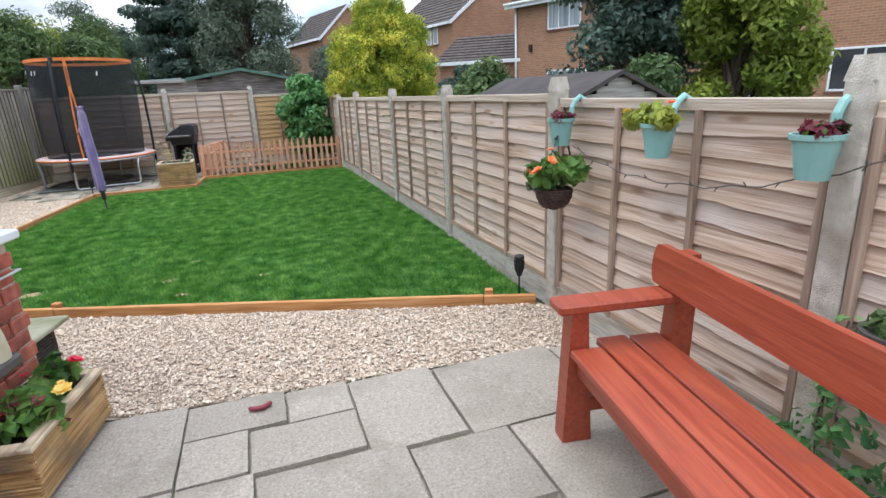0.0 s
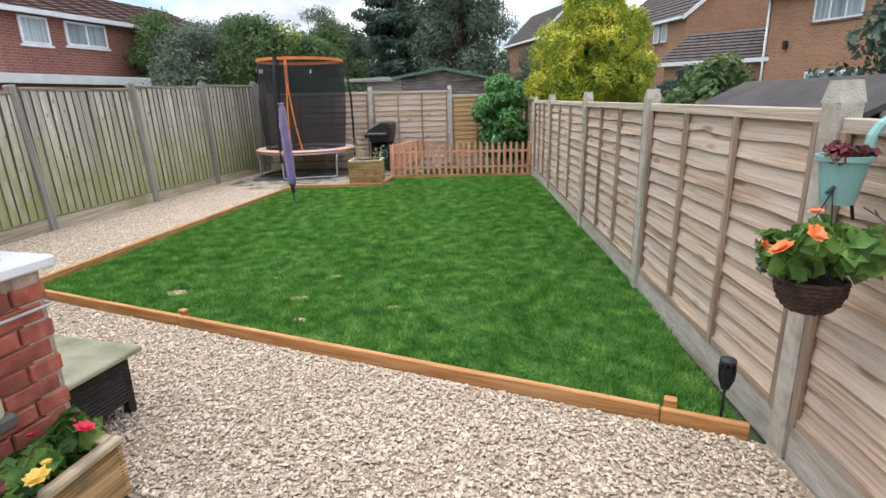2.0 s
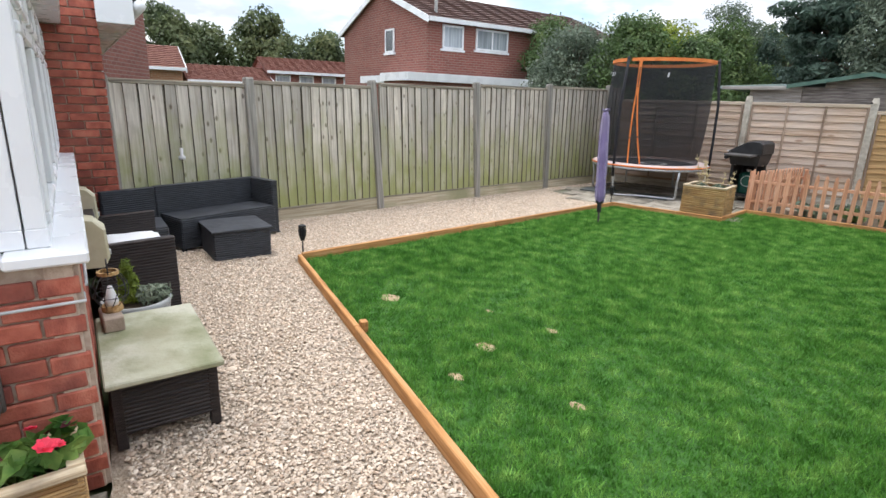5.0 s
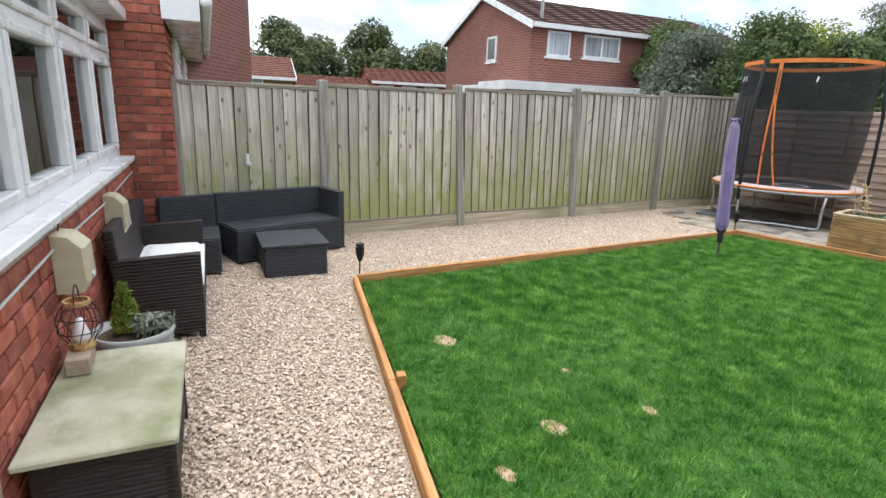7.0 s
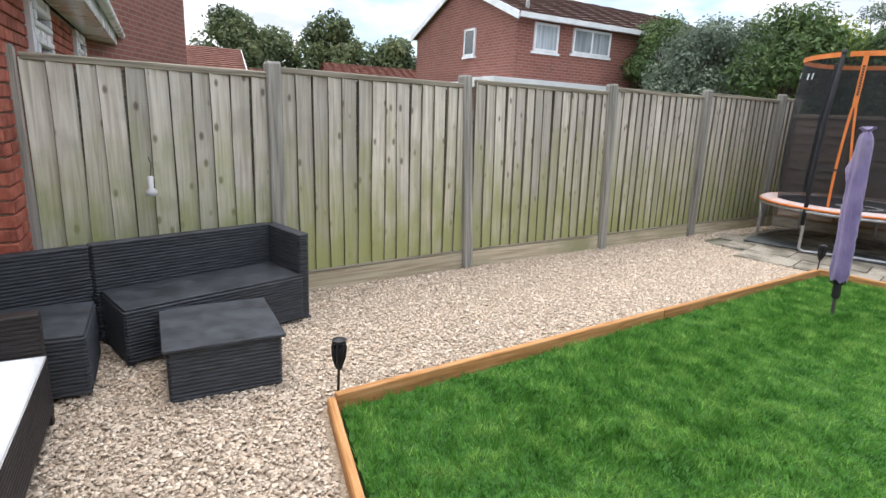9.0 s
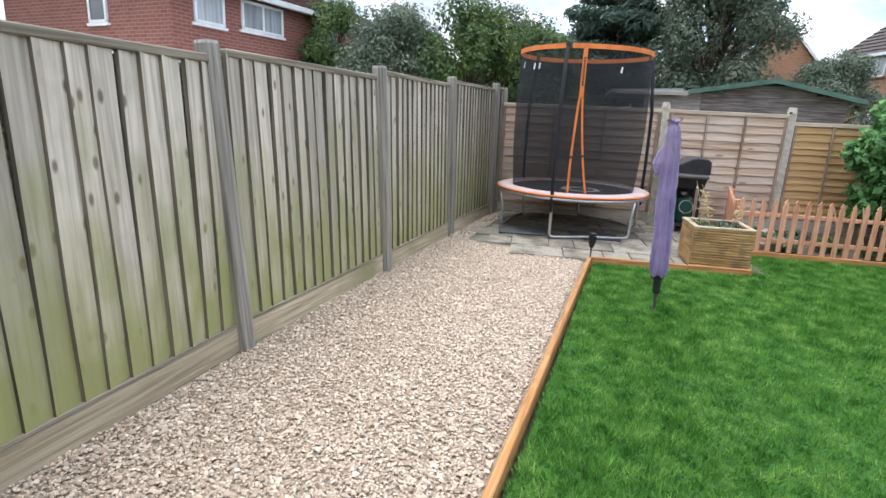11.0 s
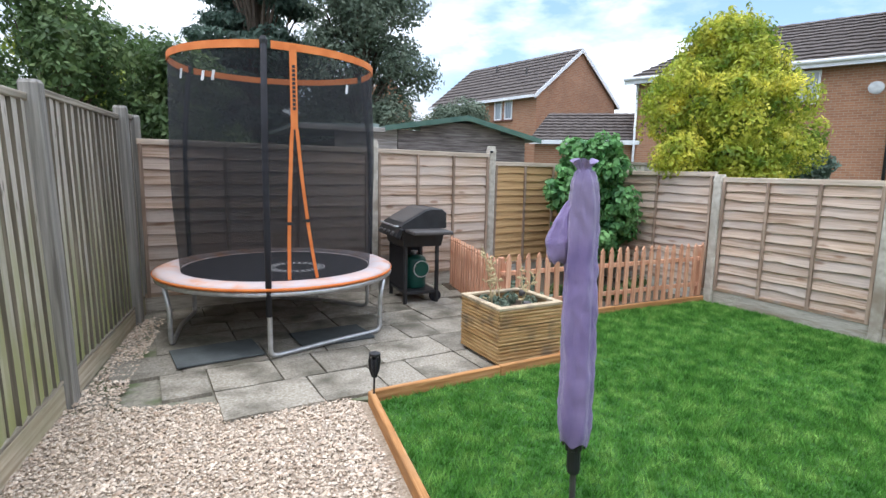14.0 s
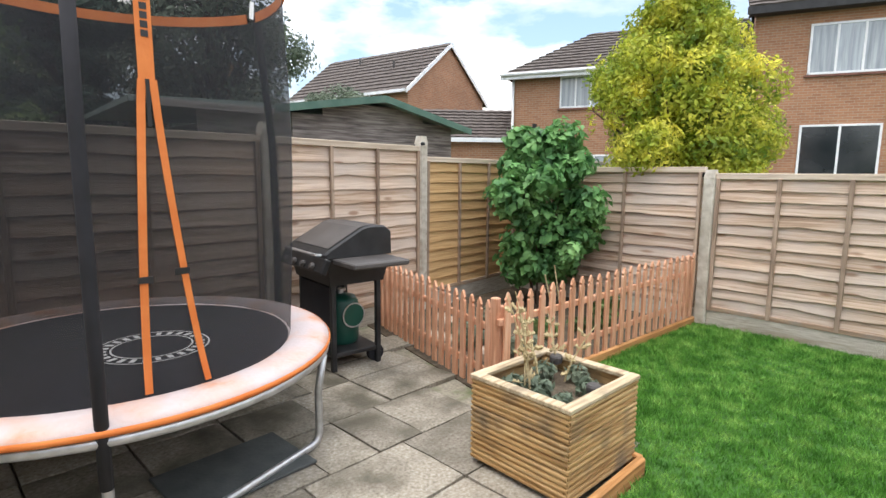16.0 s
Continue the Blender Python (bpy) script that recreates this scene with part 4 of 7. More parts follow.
# ---------------------------------------------------------------- bench
def bench(m):
    """x runs along the seat from the far arm towards the near one, y points to its back."""
    t = thing("bench", "red-stained wooden garden bench beside the fence", "bench", m)
    ln = 1.95
    for k, x in enumerate((0.05, ln - 0.05)):
        leg = Shape().add([(x - 0.045, 0.0, 0), (x + 0.045, 0.0, 0), (x + 0.045, 0.13, 0), (x - 0.045, 0.13, 0),
                           (x - 0.045, 0.03, 0.60), (x + 0.045, 0.03, 0.60), (x + 0.045, 0.10, 0.60), (x - 0.045, 0.10, 0.60)],
                          [(3, 2, 1, 0), (4, 5, 6, 7), (0, 1, 5, 4), (1, 2, 6, 5), (2, 3, 7, 6), (3, 0, 4, 7)])
        part("front_leg", leg, "bench", t)
        part("back_leg", Shape().add([(x - 0.04, 0.44, 0), (x + 0.04, 0.44, 0), (x + 0.04, 0.56, 0), (x - 0.04, 0.56, 0),
                                      (x - 0.04, 0.50, 0.80), (x + 0.04, 0.50, 0.80), (x + 0.04, 0.58, 0.80), (x - 0.04, 0.58, 0.80)],
                                     [(3, 2, 1, 0), (4, 5, 6, 7), (0, 1, 5, 4), (1, 2, 6, 5), (2, 3, 7, 6), (3, 0, 4, 7)]), "bench", t)
        part("armrest", box((0.125, 0.53, 0.045), (x, 0.235, 0.622), 0.012), "bench", t)
        part("side_rail", box((0.05, 0.34, 0.07), (x, 0.28, 0.16), 0.006), "bench", t)
        part("seat_rail", box((0.05, 0.34, 0.08), (x, 0.28, 0.36), 0.006), "bench", t)
    for k in range(3):
        part("seat_slat", box((ln - 0.02 if k else ln - 0.20, 0.134, 0.035), (ln / 2, 0.09 + 0.152 * k, 0.43 - 0.006 * k), 0.006), "bench", t)
    part("front_rail", box((ln - 0.2, 0.035, 0.08), (ln / 2, 0.07, 0.365), 0.005), "bench", t)
    back = []
    for k in range(9):
        w = math.pi / 2 + math.pi * k / 8
        back.append((0.035 * math.cos(w), 0.085 * math.sin(w)))
    out = [(x, z) for x, z in back] + [(ln + 0.04, -0.085), (ln + 0.04, 0.085)]
    s = Shape()
    k = len(out)
    vs = [(x, -0.018, z) for x, z in out] + [(x, 0.018, z) for x, z in out]
    s.add(vs, [tuple(range(k)), tuple(range(2 * k - 1, k - 1, -1))] + [(i, k + i, k + (i + 1) % k, (i + 1) % k) for i in range(k)])
    part("backrest", s, "bench", t, "broad red backrest plank", pose(-0.03, 0.475, 0.735, -5, 0, 0))
    return t


bench(pose(2.62, 2.08, 0.035, 0, 0, -100))


# ---------------------------------------------------------------- slatted planters
def planter(m, size, h, mat, label, tilt=0):
    """A box of ribbed deck boards, standing on short battens, filled with soil."""
    t = thing("planter", label, "planter", m)
    sx, sy = size
    n = 3
    bh = (h - 0.02) / n
    for k in range(n):
        z = 0.02 + k * bh
        for a, (length, px, py, rz) in enumerate(((sx, 0, -sy / 2, 0), (sy, sx / 2, 0, 90), (sx, 0, sy / 2, 180), (sy, -sx / 2, 0, 270))):
            ribs = 5
            out = [(0.02, bh - 0.004), (0.02, 0.002)]
            for i in range(ribs):
                lo, hi = bh * i / ribs + 0.002, bh * (i + 1) / ribs - 0.004
                out += [(0.004, lo), (-0.005, lo + 0.004), (-0.006, (lo + hi) / 2), (-0.005, hi - 0.004), (0.004, hi)]
            kk = len(out)
            s = Shape().add([(-length / 2, y_, z_) for y_, z_ in out] + [(length / 2, y_, z_) for y_, z_ in out],
                            [tuple(range(kk)), tuple(range(2 * kk - 1, kk - 1, -1))] + [(i, kk + i, kk + (i + 1) % kk, (i + 1) % kk) for i in range(kk)])
            part("board", s, mat, t, "", pose(px, py, z, rng0.uniform(-0.7, 0.7), 0, rz + rng0.uniform(-0.5, 0.5)))
    for a in (-1, 1):
        for b in (-1, 1):
            part("corner_post", box((0.05, 0.05, h - 0.03), (a * (sx / 2 - 0.045), b * (sy / 2 - 0.045), h / 2)), mat, t)
    rim = Shape()
    for b in (-1, 1):
        rim.box((sx + 0.02, 0.055, 0.022), (0, b * (sy / 2 - 0.018), h + 0.009), None, 0.004)
        rim.box((0.055, sy - 0.092, 0.022), (b * (sx / 2 - 0.018), 0, h + 0.009), None, 0.004)
    part("rim", rim, "planter_old", t, "pale worn rim boards")
    part("soil", box((sx - 0.06, sy - 0.06, 0.05), (0, 0, h - 0.09)), "soil", t)
    return t


def dry_stalks(parent, base, n, height, seed, mat="twig"):
    rr = random.Random(seed)
    for k in range(n):
        x, y = base[0] + rr.uniform(-0.08, 0.08), base[1] + rr.uniform(-0.08, 0.08)
        h = height * rr.uniform(0.6, 1.05)
        lx, ly = rr.uniform(-0.12, 0.12), rr.uniform(-0.12, 0.12)
        pts = [(x + lx * (i / 5) ** 1.5, y + ly * (i / 5) ** 1.5, base[2] + h * i / 5) for i in range(6)]
        s = Shape().tube(pts, [0.006, 0.0055, 0.005, 0.004, 0.003, 0.002], 5)
        for i in range(16):
            f = rr.uniform(0.35, 1.0)
            p = Vector(pts[min(5, int(f * 5))])
            d = Vector((rr.uniform(-1, 1), rr.uniform(-1, 1), rr.uniform(0.1, 0.9))) * 0.045
            s.tube([p, p + d], [0.0018, 0.001], 4)
            for e in (0.6, 0.85, 1.0):
                s.lathe([(0.0, -0.010), (0.008, 0), (0.0, 0.014)], 5, tuple(p + d * e))
        part("seed_head", s, mat, parent, "dry straw-coloured flower stalk" if not k else "")


far_planter = planter(pose(0.12, 11.21, 0.035, 0, 0, 2), (0.58, 0.55), 0.43, "planter", "ribbed wooden planter box with dry stalks beside the lawn")
dry_stalks(far_planter, (-0.12, 0.05, 0.34), 4, 0.58, 3)
dry_stalks(far_planter, (0.14, 0.06, 0.34), 2, 0.50, 9)
cs, rs = blob_set(3, 7, (0.18, 0.16, 0.01), 0.055, (0, 0, 0.40))
tagged(foliage("ground_cover", "leaf_grey", cs, rs, 520, 0.022, 5, far_planter, "low grey-green herbs", stretch=2.6), kind="stuff")
for k, (x, y) in enumerate(((0.22, 0.16), (0.02, -0.2))):
    solo("solar_light", Shape().lathe([(0.0, 0), (0.03, 0), (0.034, 0.02), (0.034, 0.035), (0.028, 0.045), (0.0, 0.047)], 14), "charcoal_lid",
         "small round dark solar light in the planter", "solar light", pose(0.12 + x, 11.21 + y, 0.445), "solar lights in planter", smooth=False)

near_planter = planter(pose(0.455, 2.755, 0.035, 0, 0, 81), (0.62, 0.34), 0.245, "planter", "ribbed wooden planter box full of begonias beside the wall")
cs, rs = blob_set(14, 16, (0.26, 0.13, 0.04), 0.07, (0, 0, 0.29))
foliage("leaves", "leaf_ivy", cs, rs, 620, 0.062, 6, near_planter, "fresh green begonia leaves", stretch=1.25, droop=0.4)
foliage("leaves", "leaf_red", cs, rs, 90, 0.045, 26, near_planter, "reddish lower leaves", stretch=1.3)
for k, (x, y, z, c, r) in enumerate(((0.22, -0.12, 0.36, "petal_red", 0.04), (0.25, -0.09, 0.34, "petal_red", 0.03), (-0.02, -0.17, 0.34, "petal_yellow", 0.045), (0.05, -0.13, 0.34, "petal_yellow", 0.02),
                                     (0.18, 0.08, 0.33, "petal_red", 0.028), (-0.2, -0.02, 0.34, "petal_red", 0.03))):
    flower(near_planter, c, (x, y, z), r, k, "bright begonia flower")


# ---------------------------------------------------------------- picket fence
def picket_mesh(h):
    w, d = 0.052, 0.017
    out = [(-w / 2, 0), (w / 2, 0), (w / 2, h - 0.075), (w / 2 - 0.012, h - 0.062), (w / 2 - 0.002, h - 0.045), (0, h), (-w / 2 + 0.002, h - 0.045), (-w / 2 + 0.012, h - 0.062), (-w / 2, h - 0.075)]
    k = len(out)
    vs = [(x, -d / 2, z) for x, z in out] + [(x, d / 2, z) for x, z in out]
    return Shape().add(vs, [tuple(range(k)), tuple(range(2 * k - 1, k - 1, -1))] + [(i, k + i, k + (i + 1) % k, (i + 1) % k) for i in range(k)]).mesh("picket", MAT["picket"])


PICKET = picket_mesh(0.62)


def picket_fence(p, q, z, label, step=0.118, rails=(0.13, 0.43)):
    m, length = along(p, q, z)
    t = thing("picket_fence", label, "picket fence", m, "picket fencing")
    n = round(length / step)
    for k in range(n):
        part("picket", PICKET, "", t, "", pose((k + 0.5) * length / n, -0.02, 0.02 + rng0.uniform(-0.006, 0.006), 0, rng0.uniform(-0.7, 0.7), rng0.uniform(-3, 3)))
    for r in rails:
        part("rail", box((length, 0.024, 0.045), (length / 2, 0.003, r + 0.02)), "picket", t)
    for x in (0.02, length - 0.02):
        part("post", box((0.05, 0.05, 0.60), (x, 0.045, 0.30), 0.006), "picket", t)
    return t


picket_fence((0.46, 11.90), (3.24, 11.93), 0.075, "orange-stained low picket fence in front of the soil bed")
picket_fence((0.86, 13.74), (0.47, 11.93), 0.02, "orange-stained low picket gate and side fence by the paving", 0.105)

# ---------------------------------------------------------------- trampoline
TRAMP = (-1.44, 12.70)
T_R, T_Z = 0.975, 0.56
POLES = (-103, 17, 137)


def net_top(w):
    """Radius of the net's top at the angle w: bowed rods between three poles."""
    d = min(abs((math.degrees(w) - a + 180) % 360 - 180) for a in POLES)
    return T_R * 0.885 * (0.5 / math.cos(radians(60 - d))) ** 0.10


def trampoline():
    t = thing("trampoline", "round trampoline with black net and orange trim on paving", "trampoline", pose(TRAMP[0], TRAMP[1], 0.03) @ Matrix.Diagonal((1.03, 1.03, 1, 1)))
    ring = [(T_R * math.cos(2 * math.pi * k / 48), T_R * math.sin(2 * math.pi * k / 48), T_Z - 0.05) for k in range(48)]
    part("frame_ring", Shape().tube(ring, 0.022, 10, True), "grey_metal", t, "galvanised steel ring", smooth=True)
    n = 64
    pad, trim, mat = Shape(), Shape(), Shape()
    prof = [(0.79, T_Z - 0.005), (0.83, T_Z + 0.018), (0.91, T_Z + 0.022), (0.955, T_Z + 0.014), (0.995, T_Z - 0.004)]
    pad.lathe([(r, z) for r, z in prof] + [(0.99, T_Z - 0.02), (0.79, T_Z - 0.02)], n, wobble=0.012)
    trim.lathe([(0.997, T_Z - 0.002), (1.004, T_Z - 0.010), (1.000, T_Z - 0.026), (0.990, T_Z - 0.025), (0.990, T_Z - 0.004)], n, wobble=0.012)
    part("safety_pad", pad, "pad", t, "sun-faded pink and orange pad", smooth=True)
    part("pad_edge", trim, "orange", t, "orange pad edging", smooth=True)
    mat.lathe([(0.0, T_Z - 0.012), (0.4, T_Z - 0.013), (0.82, T_Z - 0.008), (0.82, T_Z - 0.02), (0.0, T_Z - 0.022)], n)
    part("jumping_mat", mat, "black_soft", t, "black woven jumping mat")
    logo = Shape()
    for r in (0.17, 0.245):
        logo.lathe([(r, T_Z - 0.0085), (r + 0.008, T_Z - 0.0085)], 40, (0.12, -0.12, 0))
    for k in range(26):
        w = 2 * math.pi * k / 26
        logo.box((0.022, 0.04, 0.002), (0, 0, 0), pose(0.12 + 0.21 * math.cos(w), -0.12 + 0.21 * math.sin(w), T_Z - 0.0085, 0, 0, math.degrees(w) + 90), 0.0004)
    part("printed_ring", logo, "dial_white", t, "pale printed ring")
    for a, b in ((-103, -38), (17, 82), (137, 202)):
        pa = Vector((math.cos(radians(a)), math.sin(radians(a)), 0)) * T_R
        pb = Vector((math.cos(radians(b)), math.sin(radians(b)), 0)) * T_R
        qa, qb = pa * 0.97, pb * 0.97
        pts = [(pa.x, pa.y, T_Z - 0.07)]
        for k in range(7):
            f = k / 6
            pts.append((qa.x, qa.y, 0.30 * (1 - f) + 0.06 * f))
        e = (qb - qa).normalized()
        pts += [tuple(qa + e * 0.02 + Vector((0, 0, 0.03))), tuple(qa + e * 0.06 + Vector((0, 0, 0.02))), tuple((qa + qb) / 2 * 1.03 + Vector((0, 0, 0.035))),
                tuple(qb - e * 0.06 + Vector((0, 0, 0.02))), tuple(qb - e * 0.02 + Vector((0, 0, 0.03))), (qb.x, qb.y, 0.07), (qb.x, qb.y, 0.30), (pb.x, pb.y, T_Z - 0.07)]
        part("leg", Shape().tube(pts, 0.019, 8), "grey_metal", t, "", smooth=True)
    poles = POLES
    top = 2.33
    for k, a in enumerate(poles):
        c, s = math.cos(radians(a)), math.sin(radians(a))
        pts = [(T_R * 1.0 * c, T_R * 1.0 * s, 0.34), (T_R * 1.01 * c, T_R * 1.01 * s, 0.95), (T_R * 1.0 * c, T_R * 1.0 * s, 1.6), (T_R * 0.915 * c, T_R * 0.915 * s, top)]
        part("net_pole", Shape().tube(pts, 0.022, 10), "black_soft", t, "black foam-covered pole", smooth=True)
        part("pole_cap", Shape().lathe([(0.026, -0.03), (0.028, 0.0), (0.02, 0.025), (0.0, 0.03)], 10, (T_R * 0.915 * c, T_R * 0.915 * s, top)), "black", t)
    # the net hangs between the poles and sags inwards halfway
    net = Shape()
    rows, cols = 10, 72
    for i in range(rows + 1):
        f = i / rows
        for j in range(cols):
            w = 2 * math.pi * j / cols
            r0 = 0.795
            r1 = net_top(w)
            z1 = 2.28
            bulge = 0.03 * math.sin(math.pi * f)
            wave = 0.012 * noise.noise((math.cos(w) * 5, math.sin(w) * 5, f * 2))
            r = r0 + (r1 - r0) * f + bulge + wave
            net.v.append((r * math.cos(w), r * math.sin(w), T_Z + (z1 - T_Z) * f))
    for i in range(rows):
        for j in range(cols):
            net.f.append((i * cols + j, i * cols + (j + 1) % cols, (i + 1) * cols + (j + 1) % cols, (i + 1) * cols + j))
    part("safety_net", net, "net", t, "see-through black safety net", smooth=True)
    band = Shape()
    for j in range(cols):
        w = 2 * math.pi * j / cols
        r1 = net_top(w) + 0.004
        z1 = 2.28
        for dr, dz in ((0.006, 0.0), (0.006, 0.055), (-0.004, 0.055), (-0.004, 0.0)):
            band.v.append(((r1 + dr) * math.cos(w), (r1 + dr) * math.sin(w), z1 + dz))
    for j in range(cols):
        gap = any(abs(((math.degrees(2 * math.pi * (j + 0.5) / cols) - a) + 180) % 360 - 180) < 2.6 for a in poles)
        if gap:
            continue
        a, b = j * 4, ((j + 1) % cols) * 4
        for k in range(4):
            band.f.append((a + k, a + (k + 1) % 4, b + (k + 1) % 4, b + k))
    part("top_band", band, "orange", t, "orange top band of the net")
    # zipped opening: orange tapes that part below
    def tape(w0, w1, z0, z1, wide, name, mat, extra=0.012):
        s = Shape()
        steps = 16
        for i in range(steps + 1):
            f = i / steps
            w = radians(w0(f) if w1 is None else w0 + (w1 - w0) * f)
            z = z0 + (z1 - z0) * f
            g = (z - T_Z) / (2.28 - T_Z)
            r = 0.795 + (net_top(w) - 0.795) * g + 0.03 * math.sin(math.pi * max(0, min(1, g))) + extra
            dw = wide / 2 / r
            for e, q in ((-1, 0), (1, 0), (1, -0.005), (-1, -0.005)):
                s.v.append(((r + q) * math.cos(w + e * dw), (r + q) * math.sin(w + e * dw), z))
        for i in range(steps):
            for k in range(4):
                s.f.append((i * 4 + k, i * 4 + (k + 1) % 4, i * 4 + 4 + (k + 1) % 4, i * 4 + 4 + k))
        s.f += [(3, 2, 1, 0), tuple(steps * 4 + k for k in range(4))]
        return part(name, s, mat, t, "orange entrance tape" if mat == "orange" else "")
    zip_w = -90
    tape(zip_w, zip_w, 1.68, 2.32, 0.05, "zip_tape", "orange")
    tape(lambda f: zip_w - 1.0 - 2.6 * math.sin(math.pi * f * 0.5 + 1.1) * (1 - f) ** 0.4, None, 0.58, 1.72, 0.026, "zip_tape", "orange")
    tape(lambda f: zip_w + 1.2 + 10.5 * (1 - f) ** 2.2 + 1.5 * math.sin(math.pi * f), None, 0.58, 1.72, 0.024, "zip_tape", "orange", 0.016)
    tape(zip_w, zip_w, 1.56, 1.72, 0.012, "zip_pull", "black", 0.018)
    for k in range(11):
        tape(zip_w + 0.1, zip_w + 0.1, 1.86 + 0.030 * k, 1.882 + 0.030 * k, 0.022, "printed_letter_bar", "black", 0.014)
    for w, z in ((zip_w - 2.9, 1.02), (zip_w + 5.4, 1.04)):
        tape(w, w, z - 0.012, z + 0.012, 0.05, "buckle", "black", 0.02)
    for w, z in ((-150, 2.12), (-134, 2.09), (-128, 2.09), (-60, 2.06)):
        tape(w, w + 0.8, z - 0.035, z + 0.035, 0.02, "net_tag", "dial_white", 0.02)
    return t


trampoline()
for k, (x, y, rz) in enumerate(((-2.02, 12.02, 8), (-1.10, 12.12, 6))):
    solo("rubber_mat", box((0.62, 0.42, 0.016), (0, 0, 0.008), 0.006), "rubber", "dark grey rubber mat lying under the trampoline", "mat", pose(x, y, 0.036, 0, 0, rz), "mats under trampoline")

# ---------------------------------------------------------------- barbecue


def barbecue(m):
    """x runs along its front, y to its back."""
    t = thing("barbecue", "black gas barbecue with closed lid and side shelf", "barbecue", m)
    for x in (-0.24, 0.24):
        for y in (-0.17, 0.17):
            part("leg", box((0.035, 0.035, 0.62), (x, y, 0.31)), "black", t)
    part("bottom_shelf", box((0.50, 0.36, 0.03), (0, 0, 0.11)), "black", t)
    part("side_panel", box((0.02, 0.34, 0.42), (-0.25, 0, 0.36)), "black_soft", t)
    part("front_panel", box((0.46, 0.018, 0.44), (0, -0.175, 0.36)), "black_soft", t)
    part("firebox", Shape().add([(-0.27, -0.20, 0.60), (0.27, -0.20, 0.60), (0.27, 0.20, 0.60), (-0.27, 0.20, 0.60), (-0.31, -0.23, 0.78), (0.31, -0.23, 0.78), (0.31, 0.23, 0.78), (-0.31, 0.23, 0.78)],
                                [(3, 2, 1, 0), (4, 5, 6, 7), (0, 1, 5, 4), (1, 2, 6, 5), (2, 3, 7, 6), (3, 0, 4, 7)]), "black", t)
    part("control_panel", box((0.66, 0.05, 0.11), (0, 0, 0), 0.012), "black", t, "", pose(0, -0.255, 0.74, -25, 0, 0))
    for k in range(4):
        part("knob", Shape().lathe([(0.0, 0), (0.021, 0), (0.023, 0.012), (0.018, 0.026), (0.0, 0.028)], 12, (0, 0, 0), pose(-0.21 + 0.14 * k, -0.288, 0.735, 65, 0, 0)), "charcoal_lid", t)
    prof = [(-0.25, 0.79), (-0.25, 0.815), (-0.21, 0.845), (0.02, 0.975), (0.08, 0.99), (0.20, 0.985), (0.245, 0.95), (0.25, 0.79)]
    s = Shape()
    k = len(prof)
    for x in (-0.31, -0.285, 0.285, 0.31):
        q = 0.96 if abs(x) > 0.3 else 1.0
        s.v += [(x, y * q, 0.79 + (z - 0.79) * q) for y, z in prof]
    for i in range(3):
        for j in range(k):
            s.f.append((i * k + j, i * k + (j + 1) % k, (i + 1) * k + (j + 1) % k, (i + 1) * k + j))
    s.f += [tuple(range(k))[::-1], tuple(3 * k + j for j in range(k))]
    lid = part("lid", s, "black", t, "domed lid with a grey-brown top")
    part("lid_panel", Shape().add([(-0.27, -0.208, 0.852), (0.27, -0.208, 0.852), (0.27, 0.02, 0.981), (-0.27, 0.02, 0.981), (0.27, 0.08, 0.996), (-0.27, 0.08, 0.996)], [(0, 1, 2, 3), (3, 2, 4, 5)]), "charcoal_lid", lid)
    part("handle", Shape().tube([(-0.25, -0.25, 0.81), (-0.25, -0.285, 0.815), (0.25, -0.285, 0.815), (0.25, -0.25, 0.81)], 0.009, 8), "grey_metal", lid)
    part("side_shelf", box((0.28, 0.40, 0.035), (0.47, -0.01, 0.775), 0.01), "charcoal_lid", t, "grey side shelf")
    part("side_shelf", box((0.10, 0.36, 0.03), (-0.36, 0, 0.77), 0.01), "black", t)
    for x in (-0.2, 0.2):
        part("wheel", Shape().lathe([(0.0, -0.02), (0.06, -0.02), (0.065, 0), (0.06, 0.02), (0.0, 0.02)], 14, (0, 0, 0), pose(x, 0.17, 0.062, 0, 90, 0)), "black_soft", t)
    return t


barbecue(pose(0.11, 13.22, 0.03, 0, 0, -93) @ Matrix.Diagonal((1.07, 1.07, 1.05, 1)))
bottle = thing("gas_bottle", "dark green gas bottle standing below the barbecue", "gas bottle", pose(0.12, 13.22, 0.155))
part("body", Shape().lathe([(0.0, 0.0), (0.12, 0.0), (0.135, 0.03), (0.135, 0.32), (0.11, 0.36), (0.04, 0.38), (0.0, 0.38)], 22), "bottle_green", bottle, smooth=True)
part("valve", Shape().lathe([(0.0, 0.38), (0.025, 0.38), (0.025, 0.40), (0.04, 0.40), (0.04, 0.42), (0.0, 0.42)], 12), "grey_metal", bottle)
part("disc_label", Shape().lathe([(0.0, 0.0), (0.085, 0.0), (0.085, 0.004), (0.0, 0.004)], 24, (0, 0, 0), pose(0.03, -0.139, 0.23, 90, 0, 0)), "bottle_green", bottle, "round green label")
part("disc_rim", Shape().lathe([(0.085, 0.0), (0.095, 0.0), (0.095, 0.006), (0.085, 0.006)], 24, (0, 0, 0), pose(0.03, -0.139, 0.23, 90, 0, 0)), "grey_metal", bottle)

# ---------------------------------------------------------------- parasol


